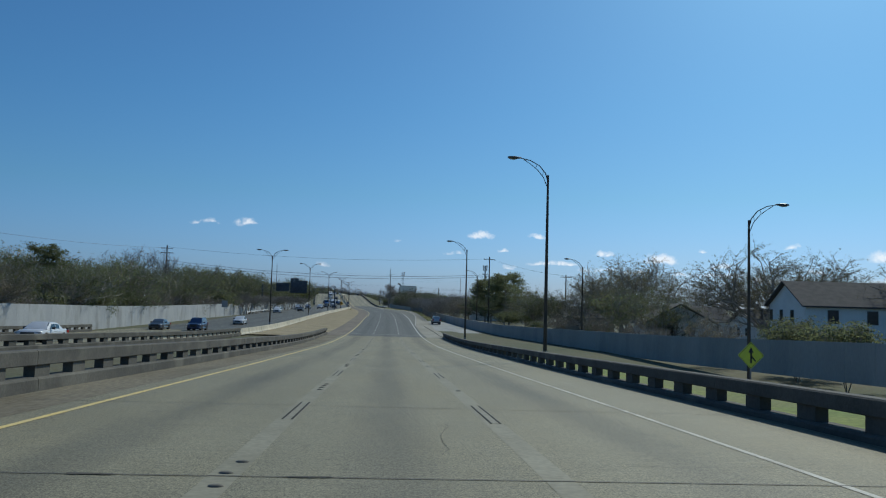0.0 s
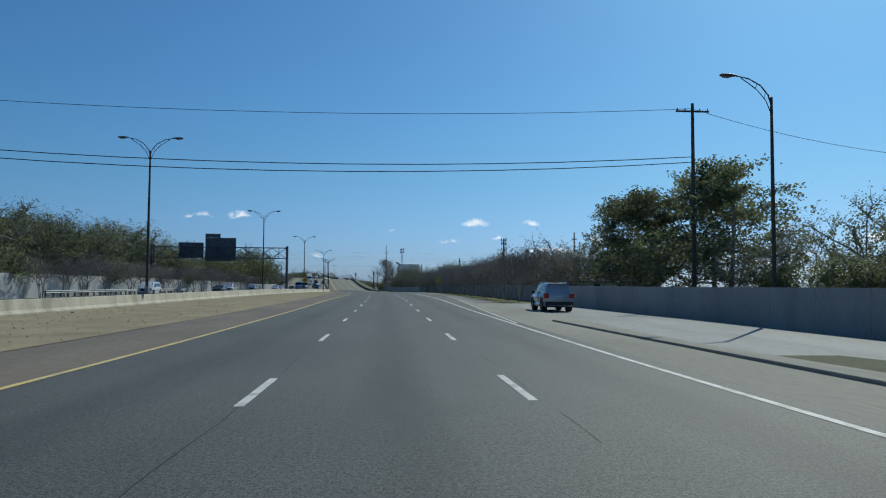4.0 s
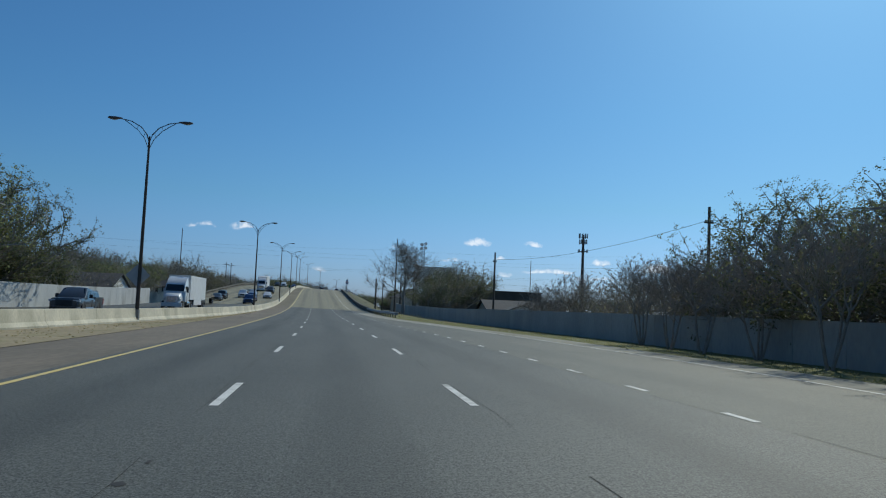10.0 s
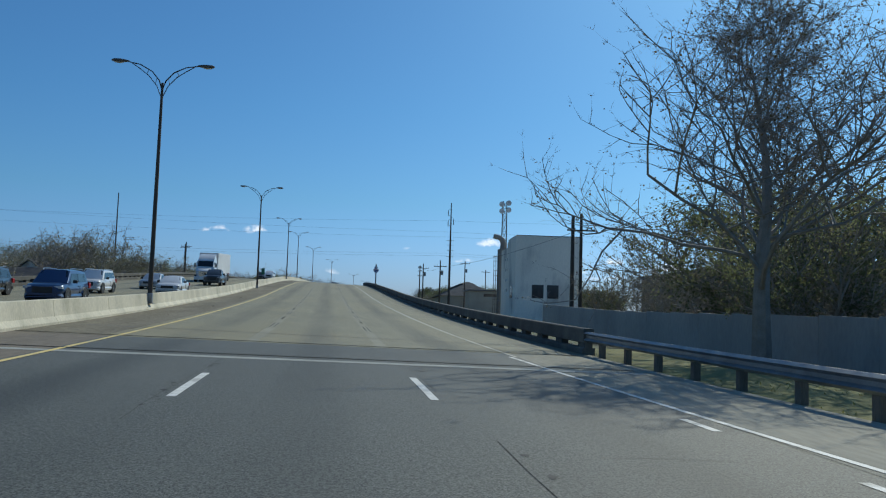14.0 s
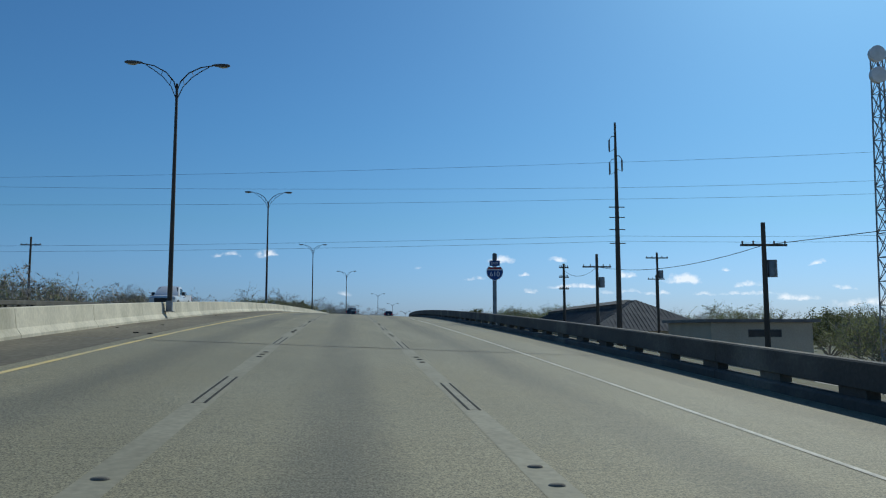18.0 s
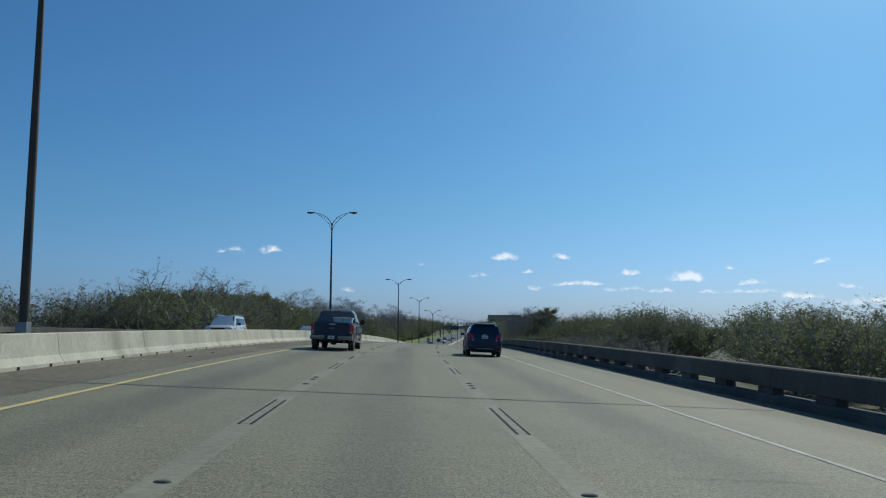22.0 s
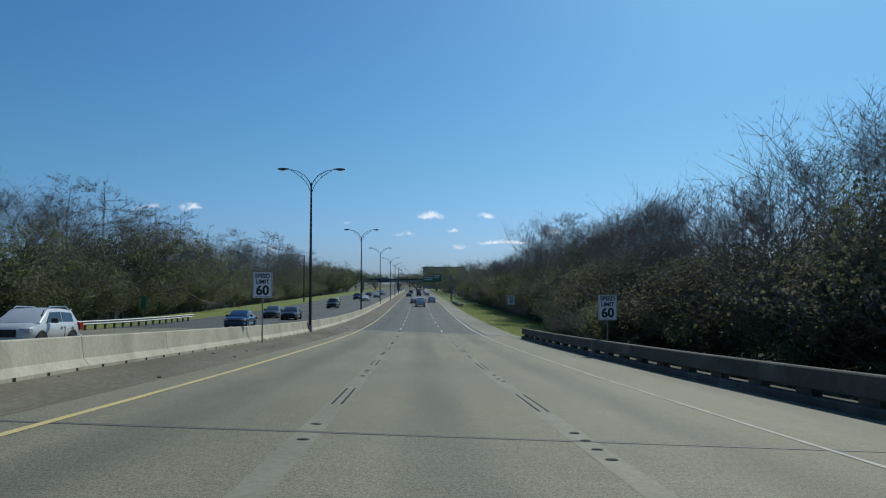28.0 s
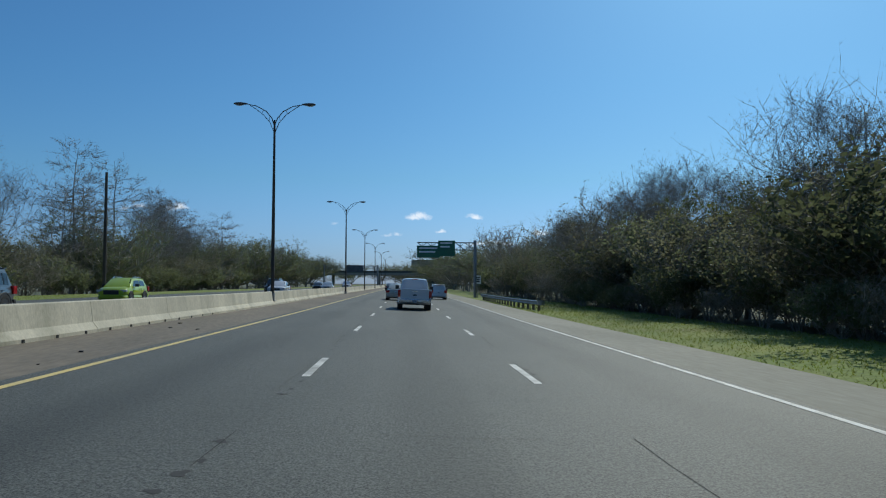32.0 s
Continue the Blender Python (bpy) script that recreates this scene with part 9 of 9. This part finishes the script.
gable_house(Matrix.Translation((13, 432, -0.4)), 13.5, 18, 2.5, 4.4, "render_tan", "long low house with a broad dark roof behind the wall", windows=4)
gable_house(Matrix.Translation((20.5, 423, -0.4)) @ pose(0, 0, 0, 0, 0, 90), 8, 6, 2.4, 3.5, "siding", "small white gabled outbuilding behind the wall")
for x, y in ((24, 378), (26, 396), (44, 404), (30, 418), (50, 384)):
    gable_house(Matrix.Translation((x, y, -0.4)), 13, 9, 1.7, 2.5, "render_tan", "low house with a dark roof behind the wall")
gable_house(Matrix.Translation((-78, 556, -0.4)) @ pose(0, 0, 0, 0, 0, 80), 9, 8, 6.4, 9.2, "render_white", "small cream gabled house beside the opposite bridge", windows=2)
gable_house(Matrix.Translation((-86, 548, -0.4)), 10, 8, 5.6, 7.6, "render_white", "small cream house with a dark roof", windows=2)
gable_house(Matrix.Translation((-62, 418, -0.4)), 14, 9, 3.6, 5.8, "siding", "white bungalow behind the pale wall", windows=3)
gable_house(Matrix.Translation((-66, 196, -0.4)), 16, 9, 4.0, 6.2, "siding", "white house among trees behind the pale wall", windows=3)
gable_house(Matrix.Translation((-60, 150, -0.4)), 12, 9, 4.0, 6.4, "siding", "white house behind the pale wall", windows=3)
block = thing("office_block", Matrix.Translation((46, 1520, -0.4)), "flat-topped concrete block far beyond the woods", "building")
part("wall", Shape().box(0, 36, 0, 18, 0, 20), M["render_tan"], block)
part("roof_edge", Shape().box(-0.3, 36.3, -0.3, 18.3, 20.01, 20.5), M["brick_dark"], block)
for k in range(4):
    part("window_band", Shape().box(1, 35, -0.06, 0, 3 + k * 3.6, 4.6 + k * 3.6), M["pane_dark"], block)
flyover = thing("overpass", road_pose(1290, 0, 0.0), "low concrete overpass crossing the straight far ahead", "bridge")
part("deck", Shape().box(-70, 70, 0, 9, 5.4, 6.6), M["render_tan"], flyover)
part("rail", Shape().box(-70, 70, 0.0, 0.3, 6.61, 7.5), M["parapet"], flyover)
for x in (-34, -12.5, 11.5, 34):
    part("pier", Shape().box(x - 0.6, x + 0.6, 3, 6, -0.8, 5.4), M["render_tan"], flyover)
